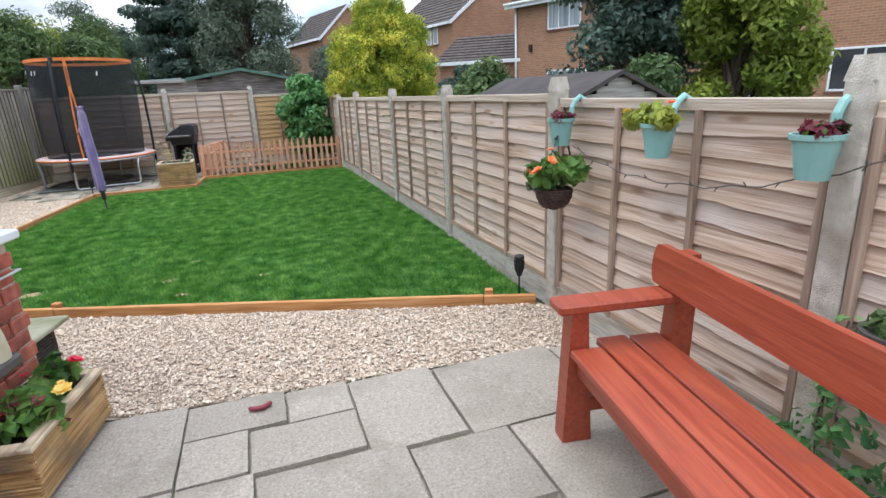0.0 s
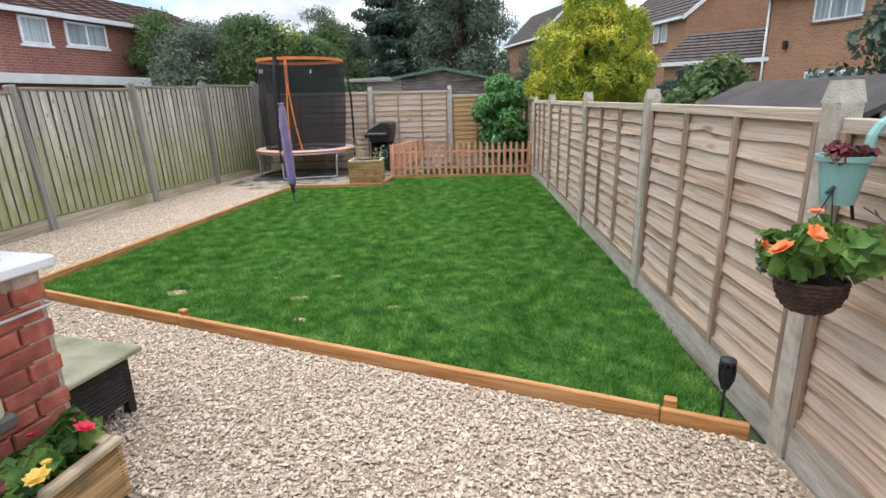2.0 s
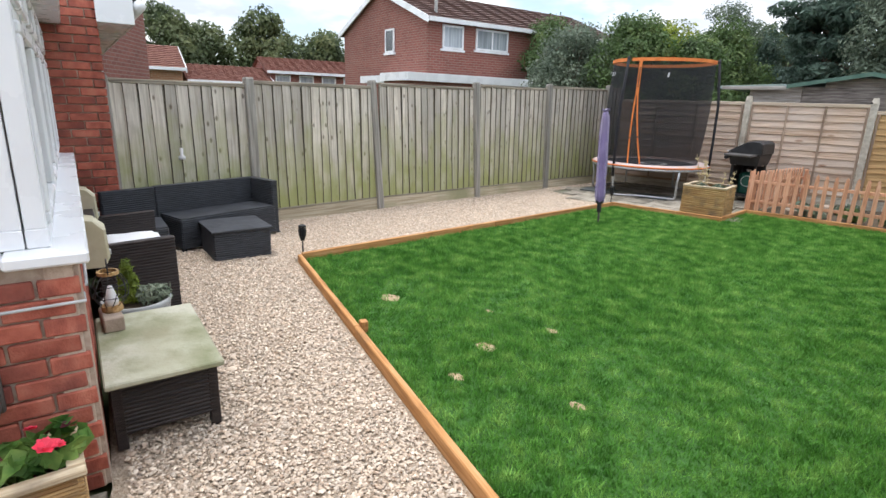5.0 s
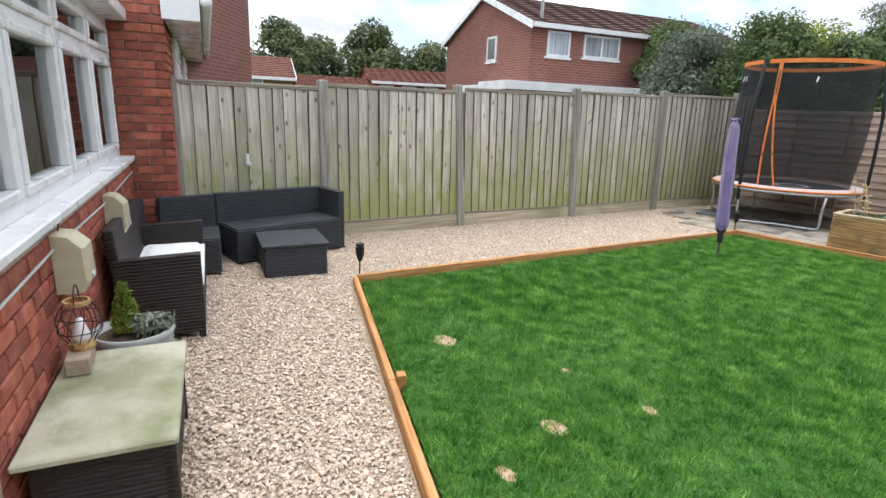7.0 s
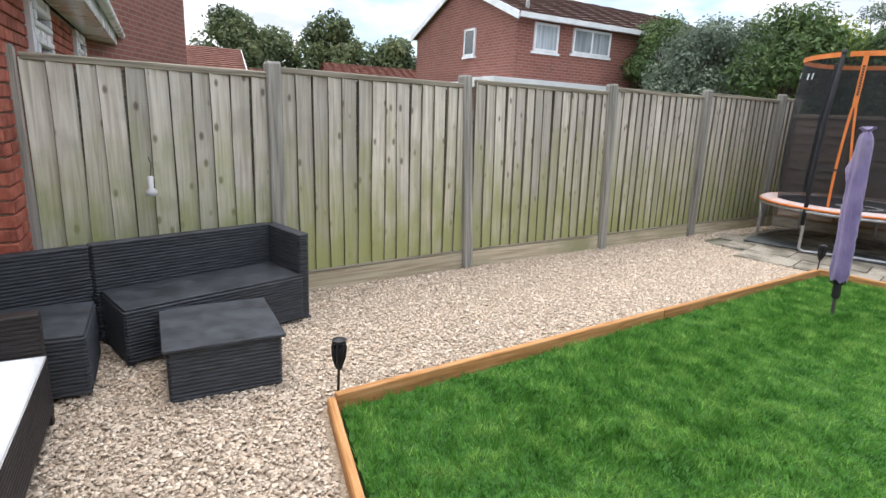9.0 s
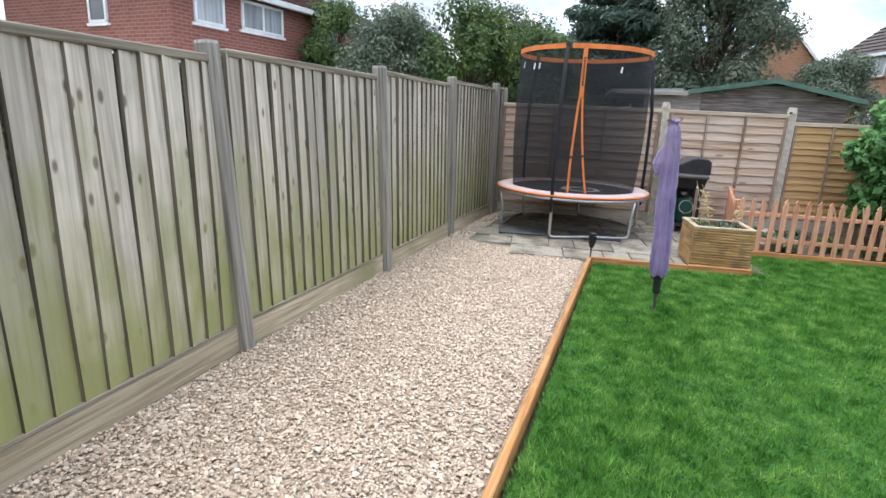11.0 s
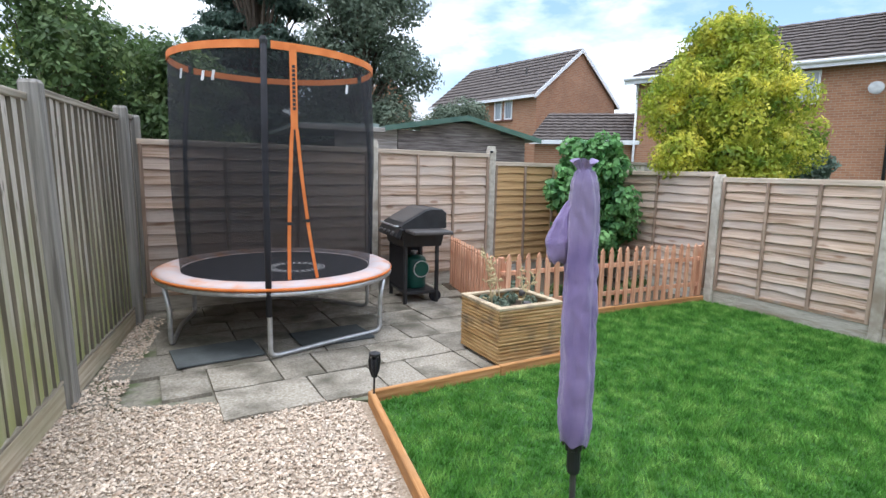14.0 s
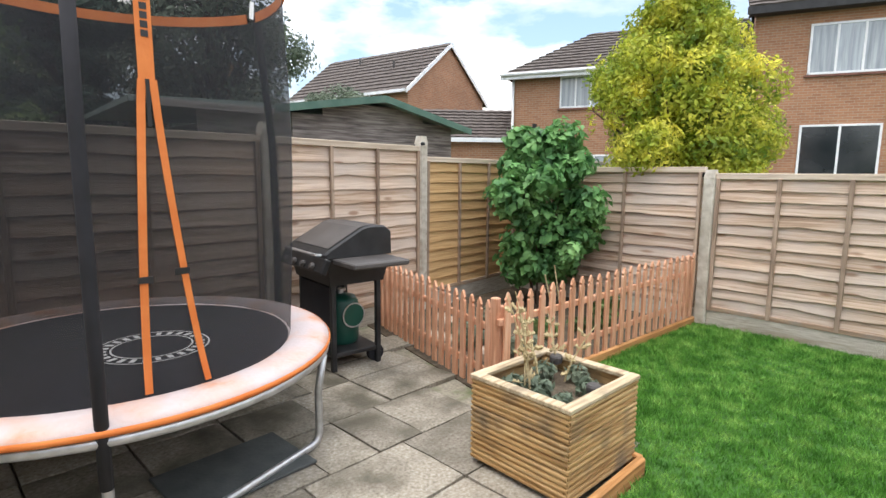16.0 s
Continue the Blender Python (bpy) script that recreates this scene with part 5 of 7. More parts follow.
def parasol(m):
    t = thing("parasol", "closed garden parasol in a crumpled purple cover on the lawn", "parasol", m)
    part("ground_spike", Shape().tube([(0, 0, -0.06), (0, 0, 0.24)], 0.014, 10), "charcoal_lid", t)
    part("socket", Shape().lathe([(0.0, 0.15), (0.026, 0.15), (0.03, 0.17), (0.03, 0.26), (0.038, 0.265), (0.038, 0.29), (0.02, 0.30), (0.0, 0.30)], 14), "black", t)
    for k in range(6):
        w = k * math.pi / 3
        part("rib_end", Shape().tube([(0.045 * math.cos(w), 0.045 * math.sin(w), 0.27), (0.05 * math.cos(w), 0.05 * math.sin(w), 0.36)], 0.006, 6), "black", t)
    s = Shape()
    rows, cols = 72, 56
    prof = [(0.0, 0.061), (0.05, 0.068), (0.4, 0.065), (0.75, 0.062), (0.88, 0.058), (0.95, 0.051), (0.985, 0.036), (1.0, 0.02)]
    for i in range(rows + 1):
        f = i / rows
        r = np.interp(f, [p[0] for p in prof], [p[1] for p in prof])
        for j in range(cols):
            w = 2 * math.pi * j / cols
            fold = 0.007 * math.sin(5 * w + 2.5 * noise.noise((f * 2, 0, 1))) + 0.007 * noise.noise((math.cos(w) * 1.5, math.sin(w) * 1.5, f * 5)) + 0.008 * noise.noise((math.cos(w) * 3, math.sin(w) * 3, f * 20 + w * 2)) + 0.004 * noise.noise((math.cos(w) * 6, math.sin(w) * 6, f * 44))
            q = r + fold * min(1, f * 8 + 0.3)
            s.v.append((q * math.cos(w) * 1.02, q * math.sin(w) * 0.92, 0.30 + 1.17 * f + (0.012 * math.sin(5 * w) if i in (0,) else 0)))
    for i in range(rows):
        for j in range(cols):
            s.f.append((i * cols + j, i * cols + (j + 1) % cols, (i + 1) * cols + (j + 1) % cols, (i + 1) * cols + j))
    s.f.append(tuple(rows * cols + j for j in range(cols)))
    part("cover", s, "purple", t, "crumpled purple cloth cover", smooth=True)
    # gathered knot at the top and the slack sleeve on one side
    k = Shape()
    rows, cols = 7, 30
    for i in range(rows + 1):
        f = i / rows
        for j in range(cols):
            w = 2 * math.pi * j / cols
            r = (0.030 - 0.012 * math.sin(math.pi * f) + 0.014 * f) * (1 + 0.35 * math.sin(6 * w + 2 * f) * f)
            k.v.append((r * math.cos(w), r * math.sin(w), 1.445 + 0.055 * f + 0.012 * math.sin(3 * w) * f))
    for i in range(rows):
        for j in range(cols):
            k.f.append((i * cols + j, i * cols + (j + 1) % cols, (i + 1) * cols + (j + 1) % cols, (i + 1) * cols + j))
    k.f.append(tuple(rows * cols + j for j in range(cols)))
    part("gathered_top", k, "purple", t)
    b = Shape()
    rows, cols = 18, 20
    for i in range(rows + 1):
        f = i / rows
        r = 0.012 + 0.044 * math.sin(math.pi * min(1, 0.10 + f * 0.93)) ** 0.8 * (0.5 + 0.75 * (1 - f))
        for j in range(cols):
            w = 2 * math.pi * j / cols
            q = r * (1 + 0.24 * math.sin(5 * w + f * 3) + 0.10 * math.sin(9 * w - f * 5)) + 0.009 * noise.noise((math.cos(w) * 2, math.sin(w) * 2, f * 8))
            b.v.append((-0.088 + 0.05 * f * f + q * math.cos(w), q * math.sin(w) * 0.7, 1.09 + 0.26 * f + 0.014 * math.sin(4 * w) * (1 - f)))
    for i in range(rows):
        for j in range(cols):
            b.f.append((i * cols + j, i * cols + (j + 1) % cols, (i + 1) * cols + (j + 1) % cols, (i + 1) * cols + j))
    b.f += [tuple(range(cols))[::-1], tuple(rows * cols + j for j in range(cols))]
    part("slack_fold", b, "purple", t, "bulging loose fold of cloth", smooth=True)
    return t


parasol(pose(-0.70, 9.41, 0.02, 2.0, -0.9, -50))


# ---------------------------------------------------------------- torch lights
def torch(x, y):
    t = thing("solar_torch", "small black solar torch light on a stake", "solar light", pose(x, y, 0.0, rng0.uniform(-2, 2), rng0.uniform(-2, 2), 0), "solar torches")
    part("stake", Shape().tube([(0, 0, -0.05), (0, 0, 0.20)], 0.007, 8), "black", t)
    for k in range(8):
        w = k * math.pi / 4
        bar = Shape().tube([(0.012 * math.cos(w), 0.012 * math.sin(w), 0.19), (0.032 * math.cos(w), 0.032 * math.sin(w), 0.25), (0.036 * math.cos(w), 0.036 * math.sin(w), 0.30), (0.030 * math.cos(w), 0.030 * math.sin(w), 0.335)], 0.005, 5)
        part("cage_bar", bar, "black", t)
    part("lamp_core", Shape().lathe([(0.0, 0.19), (0.014, 0.20), (0.026, 0.25), (0.028, 0.31), (0.0, 0.32)], 12), "black_soft", t)
    part("cap", Shape().lathe([(0.0, 0.33), (0.036, 0.33), (0.036, 0.345), (0.012, 0.355), (0.0, 0.356)], 14), "black", t)


torch(-1.85, 5.50)
torch(-1.18, 10.74)
torch(3.23, 3.61)

# ---------------------------------------------------------------- rattan furniture


def at_wall(s, w, z=0.0, turn=0.0):
    """A pose by the conservatory wall: s along it from the corner, w out from it; x runs along the wall away from the corner, y back to the wall."""
    return HOUSE @ pose(s, -w, z, 0, 0, turn)


def rattan_box(t, name, size, at, mat, m=None, seams=True):
    """A woven block with fine weave ridges on its upright faces."""
    s = Shape()
    n = max(3, int(size[2] / 0.020))
    rings = []
    for k in range(n):
        for f, o in ((0.05, -0.003), (0.3, 0.0025), (0.7, 0.0025), (0.95, -0.003)):
            rings.append((at[2] - size[2] / 2 + (k + f) * size[2] / n, o))
    c = 0.012
    for z, o in rings:
        hx, hy = size[0] / 2 + o, size[1] / 2 + o
        for x, y in ((-hx + c, -hy), (hx - c, -hy), (hx, -hy + c), (hx, hy - c), (hx - c, hy), (-hx + c, hy), (-hx, hy - c), (-hx, -hy + c)):
            s.v.append((at[0] + x, at[1] + y, z))
    for i in range(len(rings) - 1):
        for j in range(8):
            s.f.append((i * 8 + j, i * 8 + (j + 1) % 8, i * 8 + 8 + (j + 1) % 8, i * 8 + 8 + j))
    s.f += [tuple(range(8))[::-1], tuple((len(rings) - 1) * 8 + j for j in range(8))]
    return part(name, s, mat, t, "", m)


sofa = thing("corner_sofa", "dark grey rattan corner sofa in front of the fence", "sofa", pose(-3.19, 4.15, 0.015, 0, 0, 96), "rattan corner sofa")
# x runs along the fence, y towards the fence
G_ = "rattan_grey"
rattan_box(sofa, "seat", (1.10, 0.42, 0.30), (1.085, -0.245, 0.17), G_)
part("seat_top", box((1.09, 0.41, 0.015), (1.085, -0.245, 0.327), 0.005), G_, sofa)
rattan_box(sofa, "backrest", (1.12, 0.065, 0.60), (1.07, 0.0, 0.315), G_)
rattan_box(sofa, "backrest", (0.50, 0.065, 0.595), (0.255, 0.0, 0.312), G_)
rattan_box(sofa, "armrest", (0.08, 0.46, 0.60), (1.66, -0.20, 0.31), G_)
for x in (0.56, 1.69):
    part("foot", box((0.04, 0.04, 0.03), (x, -0.42, 0.0)), G_, sofa)
sofa2 = thing("corner_sofa", "dark grey rattan sofa end piece against the brick wall", "sofa", at_wall(3.17, 0.04, 0.015), "rattan corner sofa")
rattan_box(sofa2, "seat", (0.50, 0.60, 0.30), (0.26, -0.34, 0.17), G_)
part("seat_top", box((0.49, 0.59, 0.015), (0.26, -0.34, 0.327), 0.005), G_, sofa2)
rattan_box(sofa2, "backrest", (0.52, 0.06, 0.60), (0.30, 0.0, 0.312), G_)

coffee = thing("coffee_table", "low dark grey rattan coffee table on gravel", "table", at_wall(2.95, 1.00, 0.012, 1))
rattan_box(coffee, "body", (0.56, 0.54, 0.27), (0.30, -0.29, 0.135), G_)
part("tabletop", box((0.60, 0.58, 0.022), (0.30, -0.29, 0.283), 0.008), G_, coffee, "smooth dark grey top")

chair = thing("garden_sofa", "dark brown rattan two-seat sofa with a white cushion", "sofa", at_wall(1.84, 0.05, 0.012))
B_ = "rattan_brown"


def raked(t, name, x0, x1, y0, y1, z0, z1f, z1b, mat):
    """A woven side whose top edge slopes from front to back."""
    s = Shape()
    n = 24
    for k in range(n):
        for f, e in ((0.05, 0.003), (0.3, -0.002), (0.7, -0.002), (0.95, 0.003)):
            g = (k + f) / n
            zf, zb = z0 + (z1f - z0) * g, z0 + (z1b - z0) * g
            s.v += [(x0 + e, y0 + e, zf), (x1 - e, y0 + e, zf), (x1 - e, y1 - e, zb), (x0 + e, y1 - e, zb)]
    for i in range(4 * n - 1):
        for j in range(4):
            s.f.append((i * 4 + j, i * 4 + (j + 1) % 4, i * 4 + 4 + (j + 1) % 4, i * 4 + 4 + j))
    s.f += [(3, 2, 1, 0), tuple((4 * n - 1) * 4 + j for j in range(4))]
    return part(name, s, mat, t)


raked(chair, "side_panel", 0.0, 0.055, -0.50, -0.03, 0.04, 0.56, 0.54, B_)
raked(chair, "side_panel", 1.125, 1.18, -0.50, -0.03, 0.04, 0.54, 0.52, B_)
for x in (0.03, 1.15):
    for y in (-0.48, -0.05):
        part("leg", box((0.04, 0.04, 0.08), (x, y, 0.03)), B_, chair)
rattan_box(chair, "seat", (1.07, 0.48, 0.27), (0.59, -0.26, 0.195), B_)
rattan_box(chair, "backrest", (1.17, 0.055, 0.44), (0, 0, 0), B_, pose(0.59, -0.035, 0.505, -5, 0, 0))
cs = Shape()
nx, ny = 10, 8
for i in range(nx + 1):
    for j in range(ny + 1):
        a, b = i / nx, j / ny
        edge = min(a, 1 - a, b, 1 - b)
        cs.v.append((0.062 + 1.055 * a, -0.51 + 0.44 * b, 0.345 + 0.045 * min(1, edge / 0.12) ** 0.5 + 0.006 * noise.noise((a * 3, b * 3, 0))))
for i in range(nx):
    for j in range(ny):
        k = i * (ny + 1) + j
        cs.f.append((k, k + ny + 1, k + ny + 2, k + 1))
k0 = len(cs.v)
ring = [j for j in range(ny + 1)] + [i * (ny + 1) + ny for i in range(1, nx + 1)] + [nx * (ny + 1) + j for j in range(ny - 1, -1, -1)] + [i * (ny + 1) for i in range(nx - 1, 0, -1)]
cs.v += [(cs.v[i][0], cs.v[i][1], 0.332) for i in ring]
cs.f += [(ring[(i + 1) % len(ring)], ring[i], k0 + i, k0 + (i + 1) % len(ring)) for i in range(len(ring))]
cs.f.append(tuple(range(k0, k0 + len(ring))))
solo("seat_cushion", cs, "white_cloth", "flat white cushion lying on the two-seat rattan sofa", "cushion", at_wall(1.84, 0.05, 0.014), smooth=True)

stool = thing("storage_box", "dark brown rattan storage box with a weathered pale top", "storage box", at_wall(0.20, 0.025, 0.012))
for x in (0.03, 0.69):
    for y in (-0.42, -0.03):
        part("leg", box((0.045, 0.045, 0.34), (x, y, 0.17)), B_, stool)
rattan_box(stool, "body", (0.70, 0.42, 0.26), (0.36, -0.225, 0.20), B_)
part("lid", box((0.83, 0.47, 0.028), (0.335, -0.225, 0.355), 0.007), "weathered_top", stool, "weathered pale green-grey lid")
part("lid_rim", box((0.78, 0.455, 0.018), (0.345, -0.225, 0.332), 0.004), B_, stool)
solo("stone_block", box((0.20, 0.09, 0.075), (0, 0, 0.0375), 0.006), "block", "pale rough brick block lying on the storage box", "brick", at_wall(0.80, 0.09, 0.382, 4))

lantern = thing("wire_lantern", "round black wire lantern with a candle on the block", "lantern", at_wall(0.82, 0.10, 0.457))
for k in range(10):
    w = 2 * math.pi * k / 10
    pts = [(r * math.cos(w + tw), r * math.sin(w + tw), z) for r, z, tw in ((0.045, 0.03, 0), (0.078, 0.075, 0.2), (0.085, 0.12, 0.35), (0.068, 0.17, 0.5), (0.045, 0.20, 0.6))]
    part("wire", Shape().tube(pts, 0.0022, 5), "black", lantern)
for r, z in ((0.081, 0.085), (0.080, 0.145)):
    part("wire_ring", Shape().tube([(r * math.cos(a * math.pi / 12), r * math.sin(a * math.pi / 12), z) for a in range(24)], 0.0022, 5, True), "black", lantern)
part("wooden_base", Shape().lathe([(0.0, 0), (0.048, 0), (0.05, 0.015), (0.048, 0.03), (0.0, 0.03)], 18), "planter", lantern, "wooden base")
part("top_ring", Shape().lathe([(0.040, 0.195), (0.05, 0.195), (0.05, 0.212), (0.040, 0.212)], 18), "planter", lantern, "wooden top ring")
part("candle_jar", Shape().lathe([(0.0, 0.03), (0.03, 0.03), (0.033, 0.06), (0.02, 0.10), (0.012, 0.13), (0.0, 0.135)], 14), "white_cloth", lantern, "white candle", smooth=True)
part("handle", Shape().tube([(0.05 * math.cos(a), 0.0, 0.205 + 0.07 * math.sin(a)) for a in [k * math.pi / 10 for k in range(11)]], 0.003, 5), "black", lantern)

pot = thing("plant_pot", "wide pale grey pot with a small conifer on gravel", "plant pot", at_wall(1.23, 0.235, 0.012))
part("bowl", Shape().lathe([(0.0, 0.0), (0.12, 0.0), (0.15, 0.10), (0.182, 0.32), (0.187, 0.35), (0.172, 0.35), (0.165, 0.31), (0.0, 0.29)], 30), "pot_grey", pot, smooth=True)
part("soil", Shape().lathe([(0.0, 0.315), (0.183, 0.312)], 24), "soil", pot)
cs, rs = [(0.03, 0.03, 0.37 + 0.045 * k) for k in range(5)], [(0.075 - 0.012 * k, 0.075 - 0.012 * k, 0.05) for k in range(5)]
foliage("conifer", "leaf_yellowgreen", cs, rs, 700, 0.016, 31, pot, "small golden green dwarf conifer", stretch=2.5)
cs, rs = blob_set(5, 5, (0.07, 0.05, 0.02), 0.05, (-0.06, -0.08, 0.37))
foliage("shrub", "leaf_grey", cs, rs, 380, 0.020, 32, pot, "blue-green low shrub", stretch=2.4)
part("plant_label", box((0.035, 0.003, 0.05), (0.06, -0.10, 0.345)), "white_cloth", pot, "white plastic plant label")


# ---------------------------------------------------------------- wall lights on the brickwork
def wall_box(s, z):
    t = thing("wall_light", "cream weathered wall light casing on the brickwork", "wall light", at_wall(s, 0.0, z), "wall lights")
    prof = [(0.0, 0.0), (0.0, -0.10), (0.05, -0.125), (0.20, -0.12), (0.25, -0.07), (0.26, 0.0)]
    s_ = Shape()
    k = len(prof)
    for x, q in ((-0.085, 0.9), (-0.07, 1.0), (0.07, 1.0), (0.085, 0.9)):
        s_.v += [(x, y * q - 0.002, z_) for z_, y in prof]
    for i in range(3):
        for j in range(k):
            s_.f.append((i * k + j, (i + 1) * k + j, (i + 1) * k + (j + 1) % k, i * k + (j + 1) % k))
    s_.f += [tuple(range(k)), tuple(3 * k + j for j in range(k))[::-1]]
    part("casing", s_, "cream", t)
    part("sensor", box((0.05, 0.02, 0.025), (0, -0.125, 0.06)), "pot_grey", t)
    part("cable", Shape().tube([(0.02, -0.01, 0.25), (0.03, -0.02, 0.30), (0.05, -0.012, 0.28)], 0.004, 5), "charcoal_lid", t)


wall_box(1.05, 0.65)
wall_box(2.33, 0.62)
bulk = thing("bulkhead_light", "old bulkhead wall light with a clouded glass dome", "wall light", HOUSE @ pose(0.0, 0.37, 0.44, 0, 0, -90))
part("back_plate", box((0.19, 0.03, 0.36), (0, -0.015, 0.18), 0.01), "charcoal_lid", bulk)
part("rim", box((0.175, 0.11, 0.06), (0, -0.065, 0.05), 0.02), "charcoal_lid", bulk)
s = Shape()
for i in range(9):
    f = i / 8
    r = 0.085 * math.cos(f * math.pi / 2 * 0.98) ** 0.45
    for j in range(14):
        w = math.pi * j / 13
        s.v.append((r * math.cos(w), -0.03 - r * 1.05 * math.sin(w), 0.08 + 0.25 * f))
for i in range(8):
    for j in range(13):
        s.f.append((i * 14 + j, i * 14 + 14 + j, i * 14 + 15 + j, i * 14 + 1 + j))
part("glass_dome", s, "cream", bulk, "yellowed glass dome", smooth=True)


# ---------------------------------------------------------------- pots and basket on the fence
def fence_pot(y, z, r, h, label, plant):
    """A green plastic pot that hangs by its strap from the top rail."""
    x = 3.37 - r - 0.03
    t = thing("hanging_pot", label, "hanging pot", pose(x, y, z), "pots on the fence")
    part("pot_body", Shape().lathe([(0.0, 0.0), (r * 0.66, 0.0), (r * 0.70, 0.015), (r * 0.95, h - 0.02), (r * 1.08, h - 0.018), (r * 1.10, h), (r * 0.98, h), (r * 0.9, h - 0.03), (0.0, h - 0.035)], 26), "pot_green", t, smooth=False)
    part("strap", Shape().tube([(r * 0.9, 0.0, h - 0.01), (r + 0.0, 0.0, h + 0.06), (r + 0.02, 0.0, 1.425 - z), (r + 0.05, 0.0, 1.448 - z), (r + 0.085, 0.0, 1.43 - z), (r + 0.09, 0.0, 1.37 - z)], 0.016, 8), "pot_green", t, "green plastic strap")
    part("soil", Shape().lathe([(0.0, h - 0.02), (r * 0.95, h - 0.024)], 20), "soil", t)
    if plant == "red":
        cs, rs = blob_set(7, 5, (r * 0.5, r * 0.5, 0.01), 0.035, (0, 0, h + 0.005))
        foliage("plant", "leaf_red", cs, rs, 260, 0.026, 41 + int(y * 10), t, "dark red trailing leaves", stretch=1.2)
        foliage("plant", "leaf_ivy", cs, rs, 40, 0.03, 45 + int(y * 10), t, "a few green leaves", stretch=1.2)
    else:
        cs, rs = blob_set(8, 7, (r * 0.9, r * 1.2, 0.03), 0.045, (-0.02, 0, h + 0.035))
        foliage("plant", "leaf_yellowgreen", cs, rs, 220, 0.042, 43, t, "yellowing begonia leaves", stretch=1.3)
        flower(t, "petal_orange", (-0.05, -0.12, h + 0.09), 0.028, 3, "orange flower")
        flower(t, "petal_yellow", (-0.08, 0.13, h + 0.05), 0.026, 5, "yellow flower")
    return t


first_pot = fence_pot(3.13, 1.17, 0.075, 0.16, "small green plastic pot with red plants and a solar panel", "red")
fence_pot(2.29, 1.18, 0.077, 0.155, "green plastic pot with yellowing begonias on the fence", "yellow")
fence_pot(1.55, 1.18, 0.076, 0.15, "green plastic pot with a dark red plant on the fence", "red")
part("solar_cell", box((0.07, 0.05, 0.008), (0, 0, 0)), "charcoal_lid", first_pot, "small grey solar panel", pose(-0.025, 0, 0.175, 20, -15, 20))

basket = thing("hanging_basket", "dark wicker hanging basket with orange begonias on the post", "hanging basket", pose(3.20, 3.09, 0.80))
bs = Shape()
for i in range(9):
    f = i / 8
    r = 0.082 * math.sqrt(1 - (1 - f) ** 2.2) + 0.02
    pts = [((r + 0.004 * math.sin(k * 2.6 + i * 1.7)) * math.cos(2 * math.pi * k / 40), (r + 0.004 * math.sin(k * 2.6 + i * 1.7)) * math.sin(2 * math.pi * k / 40), 0.115 * f + 0.002 * math.sin(k * 1.9)) for k in range(40)]
    bs.tube(pts, 0.0095, 6, True)
part("wicker_bowl", bs, "wicker", basket)
part("liner", Shape().lathe([(0.02, 0.0), (0.06, 0.03), (0.088, 0.075), (0.092, 0.108), (0.0, 0.10)], 20), "soil", basket)
for k in range(3):
    w = 2 * math.pi * k / 3 + 0.5
    part("chain", Shape().tube([(0.096 * math.cos(w), 0.096 * math.sin(w), 0.115), (0.02, 0, 0.42)], 0.002, 5), "black", basket)
part("bracket", Shape().tube([(0.17, 0.10, 0.30), (0.12, 0.06, 0.40), (0.02, 0, 0.43), (0.0, 0, 0.41)], 0.006, 6), "black", basket)
cs, rs = blob_set(17, 9, (0.10, 0.09, 0.05), 0.07, (0.0, -0.06, 0.22))
foliage("begonia", "leaf_ivy", cs, rs, 330, 0.05, 51, basket, "green begonia leaves", stretch=1.3)
cs, rs = blob_set(18, 8, (0.08, 0.06, 0.07), 0.055, (-0.02, 0.10, 0.15))
foliage("trailing_plant", "leaf_grey", cs, rs, 700, 0.018, 52, basket, "grey-green trailing foliage", stretch=1.8)
for k, (x, y, z, r) in enumerate(((-0.17, -0.10, 0.25, 0.046), (-0.16, 0.01, 0.22, 0.044), (-0.10, -0.14, 0.31, 0.036), (-0.06, -0.06, 0.36, 0.028))):
    flower(basket, "petal_orange", (x, y, z), r, k + 20, "orange begonia flower")

# string of small lights drooping along the panel
pts = []
for k in range(25):
    f = k / 24
    pts.append((3.335 - 0.01 * math.sin(f * 9), 3.10 - 1.75 * f, 1.16 - 0.62 * f * (1 - f) + 0.10 * f + 0.008 * math.sin(f * 40)))
lights = thing("string_lights", "dark wire string of small fairy lights along the fence", "string lights")
part("wire", Shape().tube(pts, 0.0028, 5), "charcoal_lid", lights)
for k in range(1, 24, 2):
    p = Vector(pts[k])
    part("bulb", Shape().tube([p, p + Vector((-0.006, 0.01, 0.018 if k % 4 == 1 else -0.02))], [0.004, 0.002], 6), "charcoal_lid", lights)

# climber and pot behind the bench
climber = thing("climbing_plant", "straggling green climber at the foot of the fence", "plant", pose(3.28, 1.30, 0.03))
cs = [(0.04, 0.24 - 0.10 * k, 0.12 + 0.10 * (k % 3)) for k in range(9)] + [(0.06, 0.15, 0.45), (0.06, 0.1, 0.62), (0.06, -0.1, 0.55), (0.05, -0.45, 0.5)]
rs = [(0.05, 0.10, 0.08)] * 9 + [(0.03, 0.05, 0.12)] * 4
foliage("leaves", "leaf_bright", cs, rs, 420, 0.036, 61, climber, "small green leaves", stretch=1.4)
part("stem", Shape().tube([(0.02, 0.1, 0.0), (0.05, 0.14, 0.3), (0.06, 0.1, 0.68)], 0.004, 5), "bark", climber)
part("stem", Shape().tube([(0.02, -0.2, 0.0), (0.05, -0.12, 0.3), (0.06, -0.12, 0.62)], 0.004, 5), "bark", climber)
dark_pot = thing("plant_pot", "dark blue-grey plastic pot hanging on the fence", "plant pot", pose(3.27, 1.22, 0.60))
